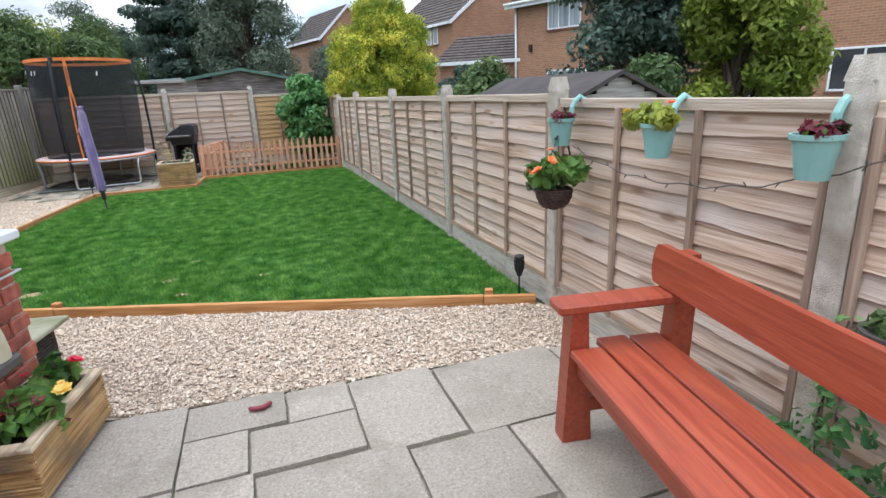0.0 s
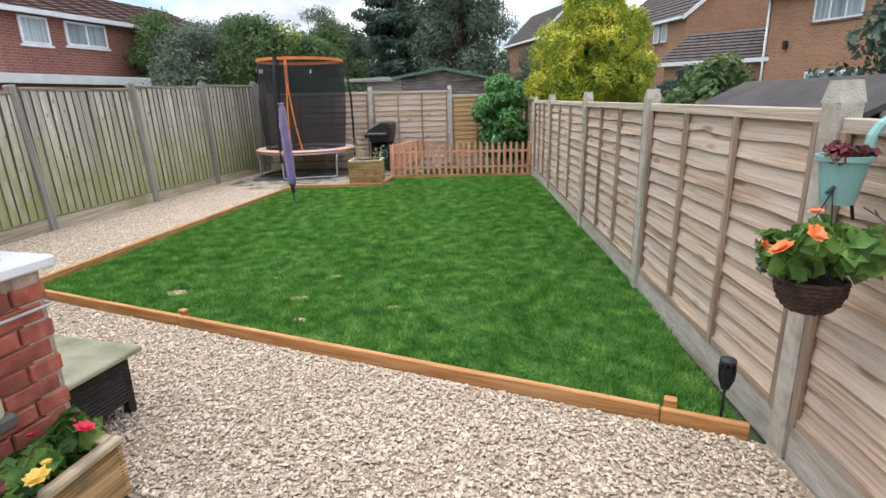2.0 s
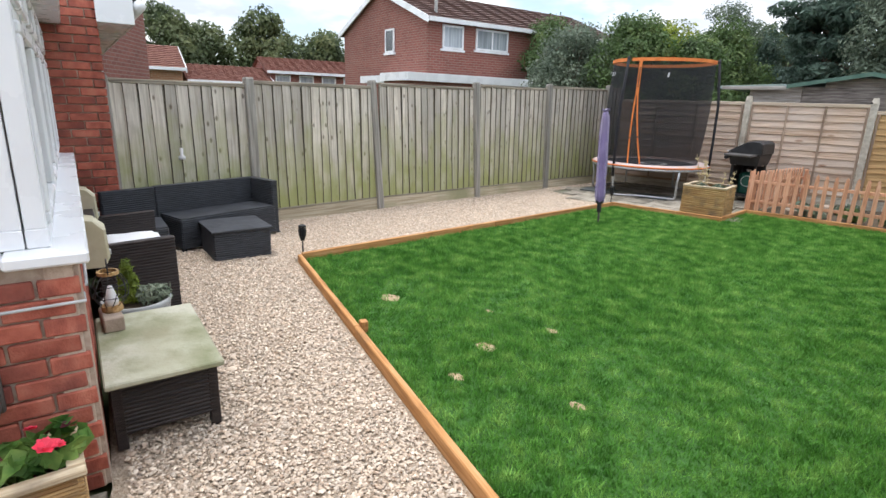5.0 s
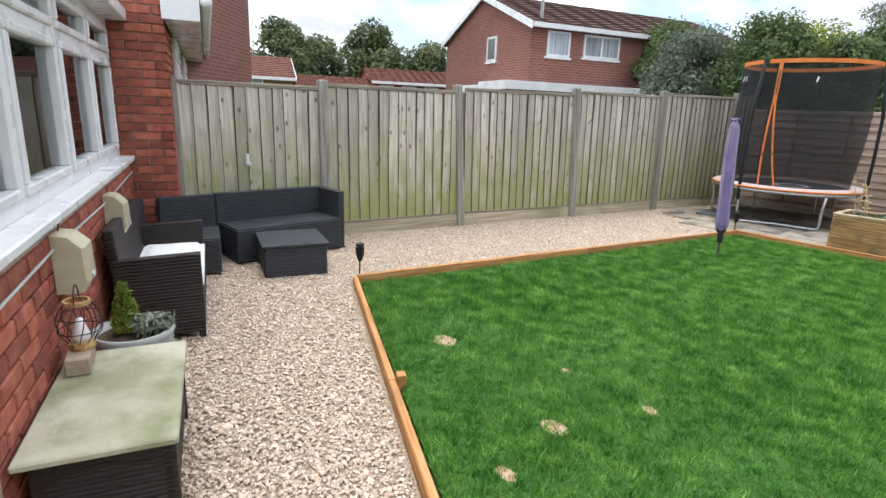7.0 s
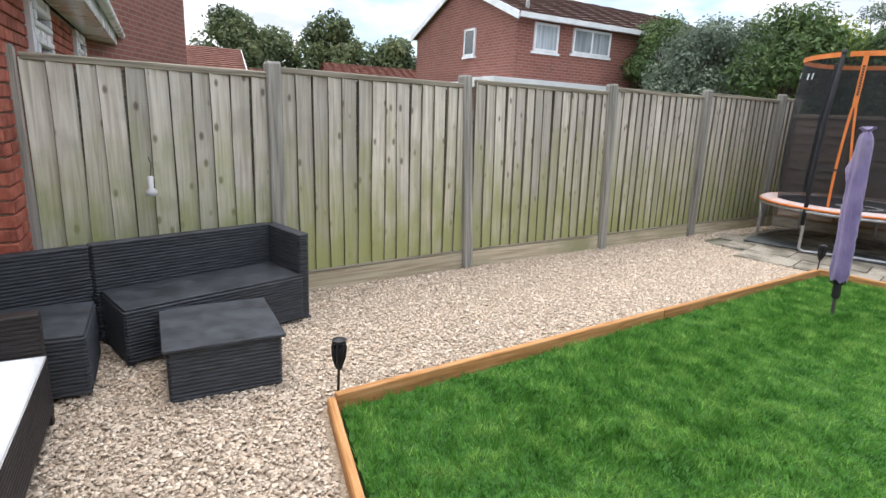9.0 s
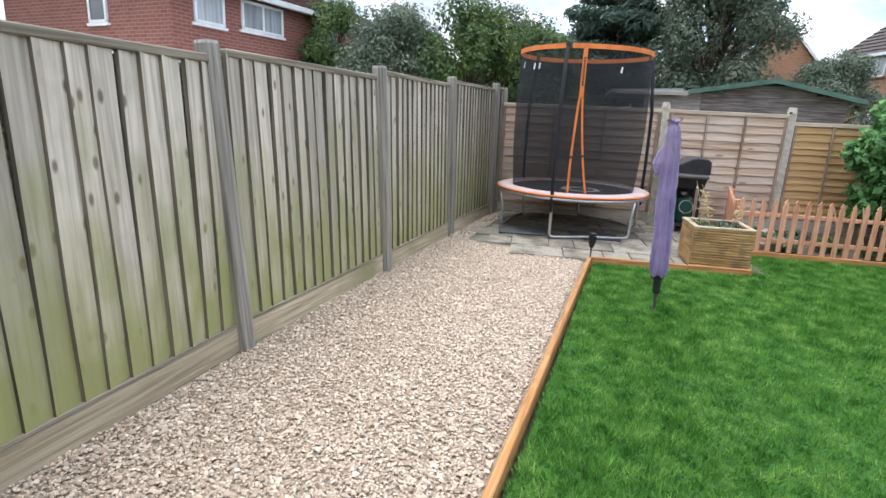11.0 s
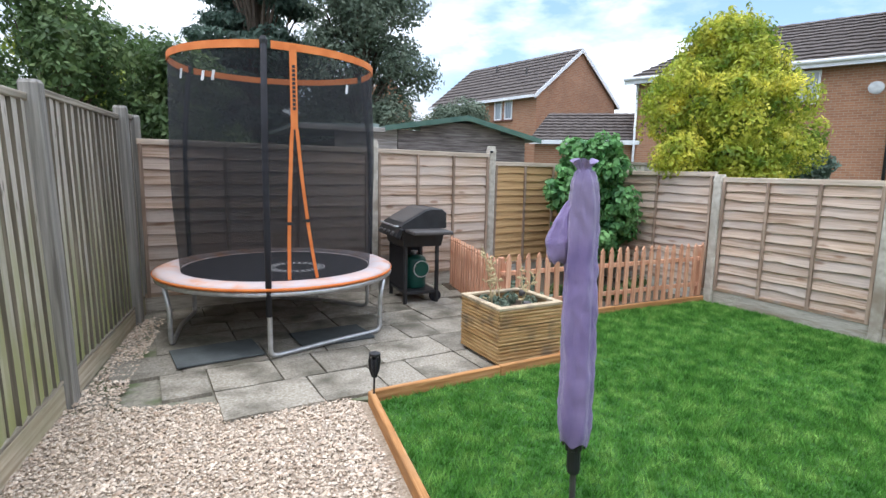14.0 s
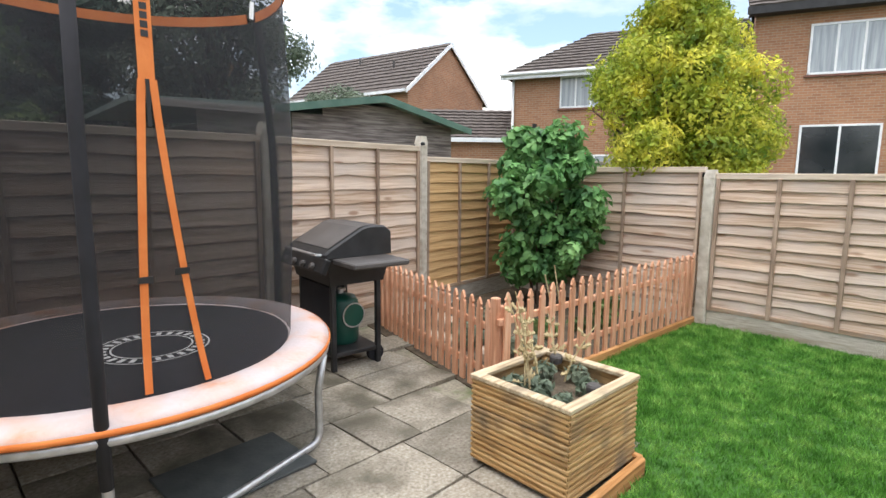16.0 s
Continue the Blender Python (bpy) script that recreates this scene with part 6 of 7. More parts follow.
part("pot_body", Shape().lathe([(0.0, 0.0), (0.06, 0.0), (0.085, 0.14), (0.095, 0.14), (0.095, 0.16), (0.08, 0.16), (0.0, 0.13)], 22), "charcoal_lid", dark_pot)
cs, rs = blob_set(9, 3, (0.04, 0.04, 0.01), 0.05, (0, 0, 0.18))
foliage("plant", "leaf_mid", cs, rs, 90, 0.03, 62, dark_pot, "sparse green leaves")

# toy on the patio, plastic holder on the left fence
w0 = [math.pi * (0.15 + 0.7 * k / 12) for k in range(13)]
solo("toy", Shape().tube([(0.06 * math.cos(a), -0.05 * math.sin(a), 0.014) for a in w0], [0.006] + [0.012] * 11 + [0.006], 8), "toy_pink", "small curved pink plastic toy lying on the patio", "toy", pose(1.37, 2.83, 0.036, 0, 0, 10), smooth=True)
tag = thing("bottle_feeder", "small clear plastic bottle feeder hanging on the fence", "bird feeder", pose(-3.44, 5.05, 0.86))
part("bottle", Shape().lathe([(0.0, 0.0), (0.035, 0.0), (0.035, 0.03), (0.015, 0.05), (0.018, 0.12), (0.0, 0.125)], 12), "dial_white", tag, smooth=True)
part("hook", Shape().tube([(0, 0, 0.12), (0.0, 0.01, 0.2), (-0.02, 0, 0.24)], 0.003, 5), "charcoal_lid", tag)

# plants in the corner bed
bush = thing("bush", "large-leaved bright green shrub in the corner bed", "bush", pose(2.75, 13.40, 0.0))
for k in range(7):
    w = k * 0.9
    part("stem", Shape().tube([(0.05 * math.cos(w), 0.05 * math.sin(w), 0.0), (0.15 * math.cos(w), 0.15 * math.sin(w), 0.5), (0.3 * math.cos(w), 0.3 * math.sin(w), 1.3)], [0.016, 0.012, 0.006], 6), "bark", bush)
cs, rs = [], []
rr = random.Random(77)
for k in range(75):
    w = rr.uniform(0, 2 * math.pi)
    z = rr.uniform(0.35, 1.84)
    q = 0.56 * math.sin(math.pi * min(1, z / 2.1)) ** 0.6
    cs.append((q * math.cos(w) * rr.uniform(0.3, 1), q * math.sin(w) * rr.uniform(0.3, 1), z))
    e = rr.uniform(0.12, 0.25)
    rs.append((e, e, e * 0.85))
foliage("crown", "leaf_bright", cs, rs, 9000, 0.08, 71, bush, "broad bright green leaves", stretch=1.25, droop=0.9, flat=0.7, shell=0.25)
cs, rs = blob_set(33, 6, (0.22, 0.12, 0.12), 0.09, (0.42, -0.25, 0.72))
foliage("side_shoot", "leaf_bright", cs, rs, 110, 0.075, 72, bush, "stray side shoots", droop=0.8)
for k, (x, y) in enumerate(((1.25, 12.35), (1.75, 12.6), (1.15, 12.9), (2.3, 12.4), (1.6, 13.1), (2.9, 12.6))):
    p = thing("bed_plant", "low ragged green plant in the soil bed", "plant", pose(x, y, 0.0), "plants in the bed")
    cs, rs = blob_set(80 + k, 5, (0.16, 0.14, 0.05), 0.08, (0, 0, 0.10))
    foliage("leaves", "leaf_mid" if k % 2 else "leaf_grey", cs, rs, 200, 0.05, 90 + k, p)
for k, (x, y) in enumerate(((1.9, 12.5), (2.25, 12.7))):
    cane = solo("garden_cane", Shape().tube([(0, 0, 0), (0.05 * k, 0.05, 0.62)], 0.006, 6), "twig", "pale bamboo cane stuck in the soil bed", "cane", pose(x, y, -0.02, 0, -14, 0), "canes")
for k, (x, y, rz) in enumerate(((1.05, 12.5, 20), (1.35, 13.4, 70), (0.95, 13.0, 100))):
    solo("stone_block", box((0.30, 0.16, 0.10), (0, 0, 0.05), 0.02), "block", "rough grey stone block lying on soil", "stone", pose(x, y, 0.0, 0, 0, rz), "stones in the bed")
solo("fence_bracket", box((0.05, 0.06, 0.05), (0, 0, 0), 0.01), "black", "small black bracket near the top of the post", "bracket", pose(3.30, 11.93, 1.46))
solo("fence_bracket", box((0.035, 0.04, 0.03), (0, 0, 0), 0.008), "black", "small black bracket near the top of the post", "bracket", pose(1.54, 13.975, 1.74))

# ---------------------------------------------------------------- sheds
shed = thing("shed", "old dark timber shed with green felt roof behind the fence", "shed", pose(0, 14.62, 0))
SX0, SX1, AP = -0.55, 2.62, 1.42
r = random.Random(2)
for k in range(15):
    z = 0.05 + 0.14 * k
    mat = "shed_pale" if k in (12, 13) else "shed_wood"
    if z < 1.9:
        a, b = SX0 + 0.1, SX1 - 0.12
        if mat == "shed_pale":
            part("board", box((0.86, 0.02, 0.15), (0.0, r.uniform(-0.004, 0.004), z + 0.07)), mat, shed, "bleached weatherboard")
            a = 0.44
        part("board", box((b - a, 0.02, 0.15), ((a + b) / 2, r.uniform(-0.004, 0.004), z + 0.07)), "shed_wood", shed)
    else:
        f = (z - 1.86) / 0.36
        a, b = 0.3 + (AP - 0.3) * f, SX1 - 0.1 + (AP - SX1 + 0.1) * f
        if b - a > 0.1:
            part("board", box((b - a, 0.02, 0.15), ((a + b) / 2, 0.0, z + 0.07)), "shed_wood", shed)
part("body", box((SX1 - SX0 - 0.26, 1.9, 1.86), ((SX0 + SX1) / 2, 0.98, 0.93)), "shed_wood", shed)
for (xa, za), (xb, zb) in (((0.2, 2.04), (AP, 2.24)), ((AP, 2.24), (SX1 + 0.06, 1.97))):
    s = Shape()
    vs = [(xa, -0.16, za), (xb, -0.16, zb), (xb, 2.0, zb), (xa, 2.0, za), (xa, -0.16, za - 0.035), (xb, -0.16, zb - 0.035), (xb, 2.0, zb - 0.035), (xa, 2.0, za - 0.035)]
    part("roof", s.add(vs, [(0, 1, 2, 3), (7, 6, 5, 4), (0, 4, 5, 1), (1, 5, 6, 2), (2, 6, 7, 3), (3, 7, 4, 0)]), "felt_green", shed, "grey-green roofing felt")
    s = Shape()
    vs = [(xa, -0.18, za + 0.01), (xb, -0.18, zb + 0.01), (xb, -0.16, zb + 0.01), (xa, -0.16, za + 0.01), (xa, -0.18, za - 0.06), (xb, -0.18, zb - 0.06), (xb, -0.16, zb - 0.06), (xa, -0.16, za - 0.06)]
    part("barge_board", s.add(vs, [(0, 1, 2, 3), (7, 6, 5, 4), (0, 4, 5, 1), (1, 5, 6, 2), (2, 6, 7, 3), (3, 7, 4, 0)]), "felt_trim", shed, "dark green edge trim")
part("roof", box((1.1, 2.1, 0.05), (-0.35, 0.9, 2.03)), "felt_green", shed, "grey-green roofing felt", pose(0, 0, 0, 0, -2, 0))
part("eaves_board", box((1.1, 0.03, 0.06), (-0.35, -0.16, 1.985)), "shed_pale", shed)

shed2 = thing("shed", "shed with black felt roof behind the lap fence", "shed", pose(4.75, 4.62, 0))
s = Shape()
for (xa, za), (xb, zb) in (((-0.55, 1.38), (0.0, 1.63)), ((0.0, 1.63), (0.75, 1.30))):
    vs = [(xa, -0.1, za), (xb, -0.1, zb), (xb, 2.3, zb), (xa, 2.3, za), (xa, -0.1, za - 0.04), (xb, -0.1, zb - 0.04), (xb, 2.3, zb - 0.04), (xa, 2.3, za - 0.04)]
    part("roof", Shape().add(vs, [(0, 1, 2, 3), (7, 6, 5, 4), (0, 4, 5, 1), (1, 5, 6, 2), (2, 6, 7, 3), (3, 7, 4, 0)]), "felt_black", shed2, "black roofing felt")
part("body", box((1.1, 2.15, 1.32), (0.08, 1.1, 0.66)), "shed_wood", shed2)
for k in range(4):
    f = k / 4
    part("gable_board", box((1.05 * (1 - f), 0.02, 0.075), (0.06 * (1 - f), -0.03, 1.32 + 0.068 * k)), "shed_pale", shed2)


# ---------------------------------------------------------------- houses round about
def tiled_roof(parent, a, b, c, d, mat, rows):
    """A roof plane with eaves a to b and ridge d to c, laid in stepped courses."""
    a, b, c, d = (Vector(p) for p in (a, b, c, d))
    n = (b - a).cross(d - a).normalized()
    if n.z < 0:
        n = -n
    s = Shape()
    for k in range(rows):
        f0, f1 = k / rows, (k + 1) / rows
        p, q = a.lerp(d, f0), b.lerp(c, f0)
        p1, q1 = a.lerp(d, f1), b.lerp(c, f1)
        up = n * 0.05
        cols = 24
        for j in range(cols + 1):
            g = j / cols
            roll = n * (0.018 * (j % 2))
            s.v += [tuple(p.lerp(q, g) + up + roll), tuple(p1.lerp(q1, g) + n * 0.005 + roll)]
        o = k * 2 * (cols + 1)
        for j in range(cols):
            e = o + 2 * j
            s.f.append((e, e + 2, e + 3, e + 1))
            if k:
                w = e - 2 * (cols + 1)
                s.f.append((w + 1, w + 3, e + 2, e))
    k0 = len(s.v)
    s.v += [tuple(p - n * 0.08) for p in (a, b, c, d)]
    s.f += [(k0 + 3, k0 + 2, k0 + 1, k0), (k0, k0 + 1, 2 * cols, 0)]
    return part("roof", s, mat, parent)


def house_window(parent, m, w, h, lights=2, pane="curtain_pane", lintel=True):
    """A white window set against a wall: x along the wall, y out of it, the origin at its lower left corner."""
    win = part("window", Shape().box((w, 0.06, 0.06), (w / 2, 0, 0.03)).box((w, 0.06, 0.06), (w / 2, 0, h - 0.03)).box((0.06, 0.06, h), (0.03, 0, h / 2)).box((0.06, 0.06, h), (w - 0.03, 0, h / 2)), "upvc", parent, "white framed window", m)
    for k in range(lights):
        a, b = 0.03 + (w - 0.06) * k / lights, 0.03 + (w - 0.06) * (k + 1) / lights
        part("pane", box((b - a - 0.02, 0.02, h - 0.1), ((a + b) / 2, 0.0, h / 2)), pane, win)
        if k:
            part("mullion", box((0.06, 0.055, h - 0.1), (a, 0.003, h / 2)), "upvc", win)
    part("sill", box((w + 0.12, 0.12, 0.06), (w / 2, 0.02, -0.035)), "tile_red" if lintel else "upvc", win)
    return win


def gable_house(name, label, a, b, depth, eaves, ridge, brick, tile, base=0.0):
    """A house whose gable end stands from a to b and which runs back from it by depth."""
    m, w = along(a, b)
    h = thing(name, label, "house", m)
    s = Shape()
    vs = [(0, 0, base), (w, 0, base), (w, 0, eaves), (w / 2, 0, ridge), (0, 0, eaves)]
    vs += [(x, depth, z) for x, y, z in vs]
    part("wall", s.add(vs, [(0, 1, 2, 3, 4), (9, 8, 7, 6, 5), (1, 6, 7, 2), (5, 0, 4, 9), (0, 5, 6, 1)]), brick, h)
    o = 0.25
    sl = (ridge - eaves) / (w / 2)
    tiled_roof(h, (-o, -0.12, eaves - o * sl), (-o, depth + 0.1, eaves - o * sl), (w / 2, depth + 0.1, ridge + 0.04), (w / 2, -0.12, ridge + 0.04), tile, 12)
    tiled_roof(h, (w + o, depth + 0.1, eaves - o * sl), (w + o, -0.12, eaves - o * sl), (w / 2, -0.12, ridge + 0.04), (w / 2, depth + 0.1, ridge + 0.04), tile, 12)
    for x0, x1 in ((-o, w / 2), (w + o, w / 2)):
        z0, z1 = eaves - o * sl, ridge
        vs = [(x0, -0.15, z0 + 0.05), (x1, -0.15, z1 + 0.05), (x1, -0.15, z1 - 0.14), (x0, -0.15, z0 - 0.14), (x0, -0.11, z0 + 0.05), (x1, -0.11, z1 + 0.05), (x1, -0.11, z1 - 0.14), (x0, -0.11, z0 - 0.14)]
        part("barge_board", Shape().add(vs, [(0, 1, 2, 3), (7, 6, 5, 4), (0, 4, 5, 1), (1, 5, 6, 2), (2, 6, 7, 3), (3, 7, 4, 0)]), "upvc", h, "white barge board")
    for x in (-o, w + o):
        part("gutter", box((0.10, depth + 0.2, 0.12), (x, depth / 2, eaves - o * sl - 0.02)), "upvc", h, "white gutter")
    return h


gh = gable_house("house", "orange brick gabled house with dark tiled roof", (11.75, 27.5), (17.3, 28.7), 7.5, 5.0, 7.15, "brick_orange", "tile_dark")
house_window(gh, pose(0, 0, 0, 0, 0, -90) @ pose(-1.9, 0.0, 3.9, 0, 0, 180) @ pose(-0.45, 0, 0), 0.5, 0.85, 1)
house_window(gh, pose(-0.03, 4.6, 3.9, 0, 0, 90), 1.0, 0.9, 2)
house_window(gh, pose(-0.03, 2.1, 3.9, 0, 0, 90), 0.5, 0.95, 1)
house_window(gh, pose(-0.03, 4.2, 1.4, 0, 0, 90), 1.2, 1.0, 2)
for x, y in ((1.4, 2.0), (2.1, 4.8)):
    part("roof_vent", Shape().tube([(x, y, 5.0 + 0.775 * x), (x, y, 5.35 + 0.775 * x)], 0.05, 8), "charcoal_lid", gh)

# long semi-detached pair beyond the right fence
row = thing("house", "long orange brick house pair with dark tiled roof", "house", pose(13.0, 23.0, 0, 0, 0, -66))
# x runs along the front towards the near end, the front looks to -y
part("wall", box((7.5, 7.0, 5.0), (3.75, 3.5, 2.5), 0.01), "brick_orange", row)
part("wall", box((7.0, 7.2, 6.35), (11.0, 3.4, 3.175), 0.01), "brick_orange", row, "", None)
tiled_roof(row, (-0.3, -0.35, 4.93), (7.6, -0.35, 4.93), (7.6, 3.5, 7.0), (2.2, 3.5, 7.0), "tile_dark", 13)
tiled_roof(row, (-0.3, 7.3, 4.93), (-0.3, -0.35, 4.93), (2.2, 3.5, 7.0), (2.2, 3.5, 7.0), "tile_dark", 13)
tiled_roof(row, (7.3, -0.6, 6.3), (14.7, -0.6, 6.3), (14.7, 3.2, 8.5), (7.3, 3.2, 8.5), "tile_dark", 13)
part("fascia", box((7.6, 0.04, 0.2), (3.5, -0.36, 4.86)), "upvc", row, "white fascia")
part("fascia", box((7.5, 0.04, 0.22), (11.0, -0.6, 6.2)), "black", row, "dark fascia")
part("soffit", box((7.4, 0.36, 0.03), (11.0, -0.4, 6.1)), "black", row)
part("gutter", Shape().tube([(-0.3, -0.42, 4.93), (7.3, -0.42, 4.93)], 0.06, 8), "upvc", row, "white gutter", smooth=True)
part("downpipe", Shape().tube([(0.08, -0.06, 4.85), (0.08, -0.06, 0.0)], 0.045, 8), "upvc", row, "white downpipe", smooth=True)
part("downpipe", Shape().tube([(7.42, -0.3, 6.1), (7.42, -0.3, 0.0)], 0.045, 8), "black", row, "dark downpipe", smooth=True)
house_window(row, pose(1.75, -0.02, 3.74), 1.6, 1.07, 3)
house_window(row, pose(1.75, -0.02, 1.0), 1.9, 1.15, 3)
house_window(row, pose(4.9, -0.02, 3.74), 0.75, 1.0, 1)
house_window(row, pose(8.9, -0.23, 4.35), 1.95, 1.40, 3)
house_window(row, pose(8.85, -0.23, 0.7), 1.95, 2.25, 2, "dark_pane")
house_window(row, pose(12.2, -0.23, 4.35), 1.2, 1.4, 2)
house_window(row, pose(11.9, -0.23, 1.0), 1.6, 1.2, 2, "dark_pane")
part("satellite_dish", Shape().lathe([(0.0, 0.0), (0.10, 0.015), (0.19, 0.055), (0.19, 0.065), (0.0, 0.015)], 18, (0, 0, 0), pose(7.0, -0.3, 4.05, 75, 20, 0)), "pot_grey", row, "grey satellite dish", smooth=True)
part("wall_lamp", box((0.12, 0.14, 0.28), (0.9, -0.08, 3.1)), "black", row)

garage = thing("garage", "low tiled garage between the brick houses", "garage", pose(10.2, 25.3, 0, 0, 0, -37))
part("wall", box((4.6, 3.2, 2.7), (2.3, 1.6, 1.35)), "brick_orange", garage)
tiled_roof(garage, (-0.2, -0.25, 2.75), (4.8, -0.25, 2.75), (4.8, 1.7, 3.95), (0.5, 1.7, 3.95), "tile_dark", 9)
part("fascia", box((5.0, 0.04, 0.16), (2.3, -0.26, 2.68)), "upvc", garage)

rh = gable_house("house", "red brick house with white windows behind the fence", (-15.4, 16.2), (-9.6, 14.93), 9.0, 4.05, 5.2, "brick_red", "tile_brown")
m_, w_ = along((-15.4, 16.2), (-9.6, 14.93))
house_window(rh, pose(3.35, -0.02, 3.1), 0.62, 0.75, 1, "dark_pane", False)
house_window(rh, pose(w_ + 0.02, 0.55, 3.15, 0, 0, 90) @ pose(0, -0.0, 0), 0.80, 0.70, 1, "curtain_pane", False)
house_window(rh, pose(w_ + 0.02, 1.85, 3.2, 0, 0, 90), 1.35, 0.65, 2, "curtain_pane", False)
house_window(rh, pose(w_ + 0.02, 4.6, 3.15, 0, 0, 90), 0.80, 0.70, 1, "curtain_pane", False)
part("flat_roof", box((1.6, 4.6, 0.22), (w_ + 0.78, 0.7, 2.20)), "upvc", rh, "white flat roof edge")
part("flat_roof", box((2.9, 0.9, 0.22), (w_ - 1.3, -0.45, 2.20)), "upvc", rh, "white flat roof edge")
part("porch_wall", box((1.4, 4.4, 2.2), (w_ + 0.75, 0.7, 1.1)), "brick_red", rh)
part("chimney_pot", Shape().tube([(w_ - 0.3, 0.5, 4.2), (w_ - 0.3, 0.5, 4.75)], 0.05, 8), "pot_grey", rh)

h3 = gable_house("house", "far low brick terrace with red tiled roof", (-19.6, 20.4), (-23.0, 21.4), 4.6, 2.75, 3.35, "brick_red", "tile_red")
for k in range(4):
    house_window(h3, pose(-0.03, 0.3 + 1.1 * k + 0.7, 2.0, 0, 0, 90) @ pose(-0.7, 0, 0), 0.7, 0.55, 1, "curtain_pane", False)
h4 = gable_house("house", "brown roofed bungalow beyond the fence", (-20.4, 15.8), (-23.5, 16.5), 3.4, 2.2, 2.8, "brick_orange", "tile_red")
h5 = gable_house("house", "brick house with white window beyond the fence", (-20.8, 12.1), (-24.0, 12.9), 3.0, 2.65, 3.45, "brick_orange", "tile_red")
house_window(h5, pose(-0.03, 1.2, 1.95, 0, 0, 90), 0.9, 0.6, 2, "curtain_pane", False)
h6 = gable_house("house", "tall red brick house side beyond the fence", (-10.6, 7.3), (-12.0, 5.4), 5.0, 5.0, 6.0, "brick_red", "tile_red")
h7 = gable_house("house", "distant brick house with dark tiled roof", (25.5, 19.0), (27.5, 14.0), 8.0, 3.6, 5.4, "brick_orange", "tile_dark")
house_window(h7, pose(1.0, -0.02, 2.4), 0.9, 0.8, 2)
h8 = gable_house("house", "distant house roof behind the trees", (6.4, 36.5), (10.0, 37.5), 6.0, 5.2, 7.0, "brick_orange", "tile_dark")

neighbour = thing("fence", "plain grey-brown boundary fence beyond the garden", "fence", pose(5.2, 15.6, 0, 0, 0, 8))
for k in range(34):
    part("board", box((0.145, 0.02, 1.72), (0.15 * k, 0.006 * (k % 2), 0.86)), "left_board", neighbour)
part("rail", box((5.1, 0.05, 0.06), (2.5, -0.02, 1.70)), "left_rail", neighbour)


# ---------------------------------------------------------------- trees
def tree(name, label, x, y, trunk_h, trunk_r, blobs, mat, count, size, seed, **kw):
    """A tapered trunk with limbs into each clump of the crown, and leaves through the clumps."""
    t = thing(name, label, "tree", pose(x, y, -0.05))
    rr = random.Random(seed)
    pts = [(0.05 * rr.uniform(-1, 1) * k, 0.05 * rr.uniform(-1, 1) * k, trunk_h * k / 5) for k in range(6)]
    part("trunk", Shape().tube(pts, [trunk_r * (1 - 0.14 * k) for k in range(6)], 10), "bark", t, "", smooth=True)
    for (cx, cy, cz), r in zip(*blobs):
        z0 = min(trunk_h * 0.9, max(trunk_h * 0.3, cz * 0.55))
        s = Shape().tube([(0, 0, z0), (cx * 0.45, cy * 0.45, (z0 + cz) / 2 + 0.1), (cx, cy, cz)], [trunk_r * 0.35, trunk_r * 0.2, trunk_r * 0.06], 6)
        part("limb", s, "bark", t)
    v, f = leaves(blobs[0], blobs[1], count, size, seed, **kw)
    part("crown", many("crown", v, f, MAT[mat]), "", t, "")
    return t


def crown(seed, n, w, h, z0, size):
    """Clumps that fill an uneven crown of width w and height h from z0 up."""
    rr = random.Random(seed)
    cs, rs = [], []
    for k in range(n):
        f = rr.uniform(0.04, 0.98)
        q = w * (math.sin(math.pi * (0.12 + 0.86 * f)) ** 0.7) * rr.uniform(0.1, 1.0) ** 0.6
        a = rr.uniform(0, 2 * math.pi)
        cs.append((q * math.cos(a), q * math.sin(a), z0 + h * f))
        e = size * rr.uniform(0.65, 1.25)
        rs.append((e, e, e * 0.85))
    return cs, rs


# golden shrub tree: upright shoots
cs, rs = crown(5, 90, 1.08, 2.5, 0.95, 0.34)
rr = random.Random(6)
for k in range(110):
    a, q = rr.uniform(0, 2 * math.pi), rr.uniform(0.0, 1.12)
    cs.append((q * math.cos(a), q * math.sin(a), 3.30 - 0.9 * q * q + rr.uniform(-0.25, 0.30)))
    rs.append((0.055, 0.055, rr.uniform(0.18, 0.32)))
cs = [(x * 1.06, y * 0.84, z) for x, y, z in cs]
tree("tree", "golden yellow-green leaved shrub tree behind the lap fence", 4.50, 12.78, 1.6, 0.09, (cs, rs), "leaf_gold", 76000, 0.033, 101, stretch=2.0, flat=0.1, droop=-0.3, shell=0.6)
tree("bush", "dark green rounded shrub beside the brick house", 6.6, 12.9, 0.9, 0.05, crown(9, 14, 0.55, 1.2, 0.9, 0.28), "leaf_dark", 5000, 0.06, 102)
tree("bush", "green shrub overhanging the lap fence", 5.1, 8.4, 0.9, 0.05, crown(10, 14, 0.9, 0.8, 1.0, 0.30), "leaf_mid", 4500, 0.06, 103)

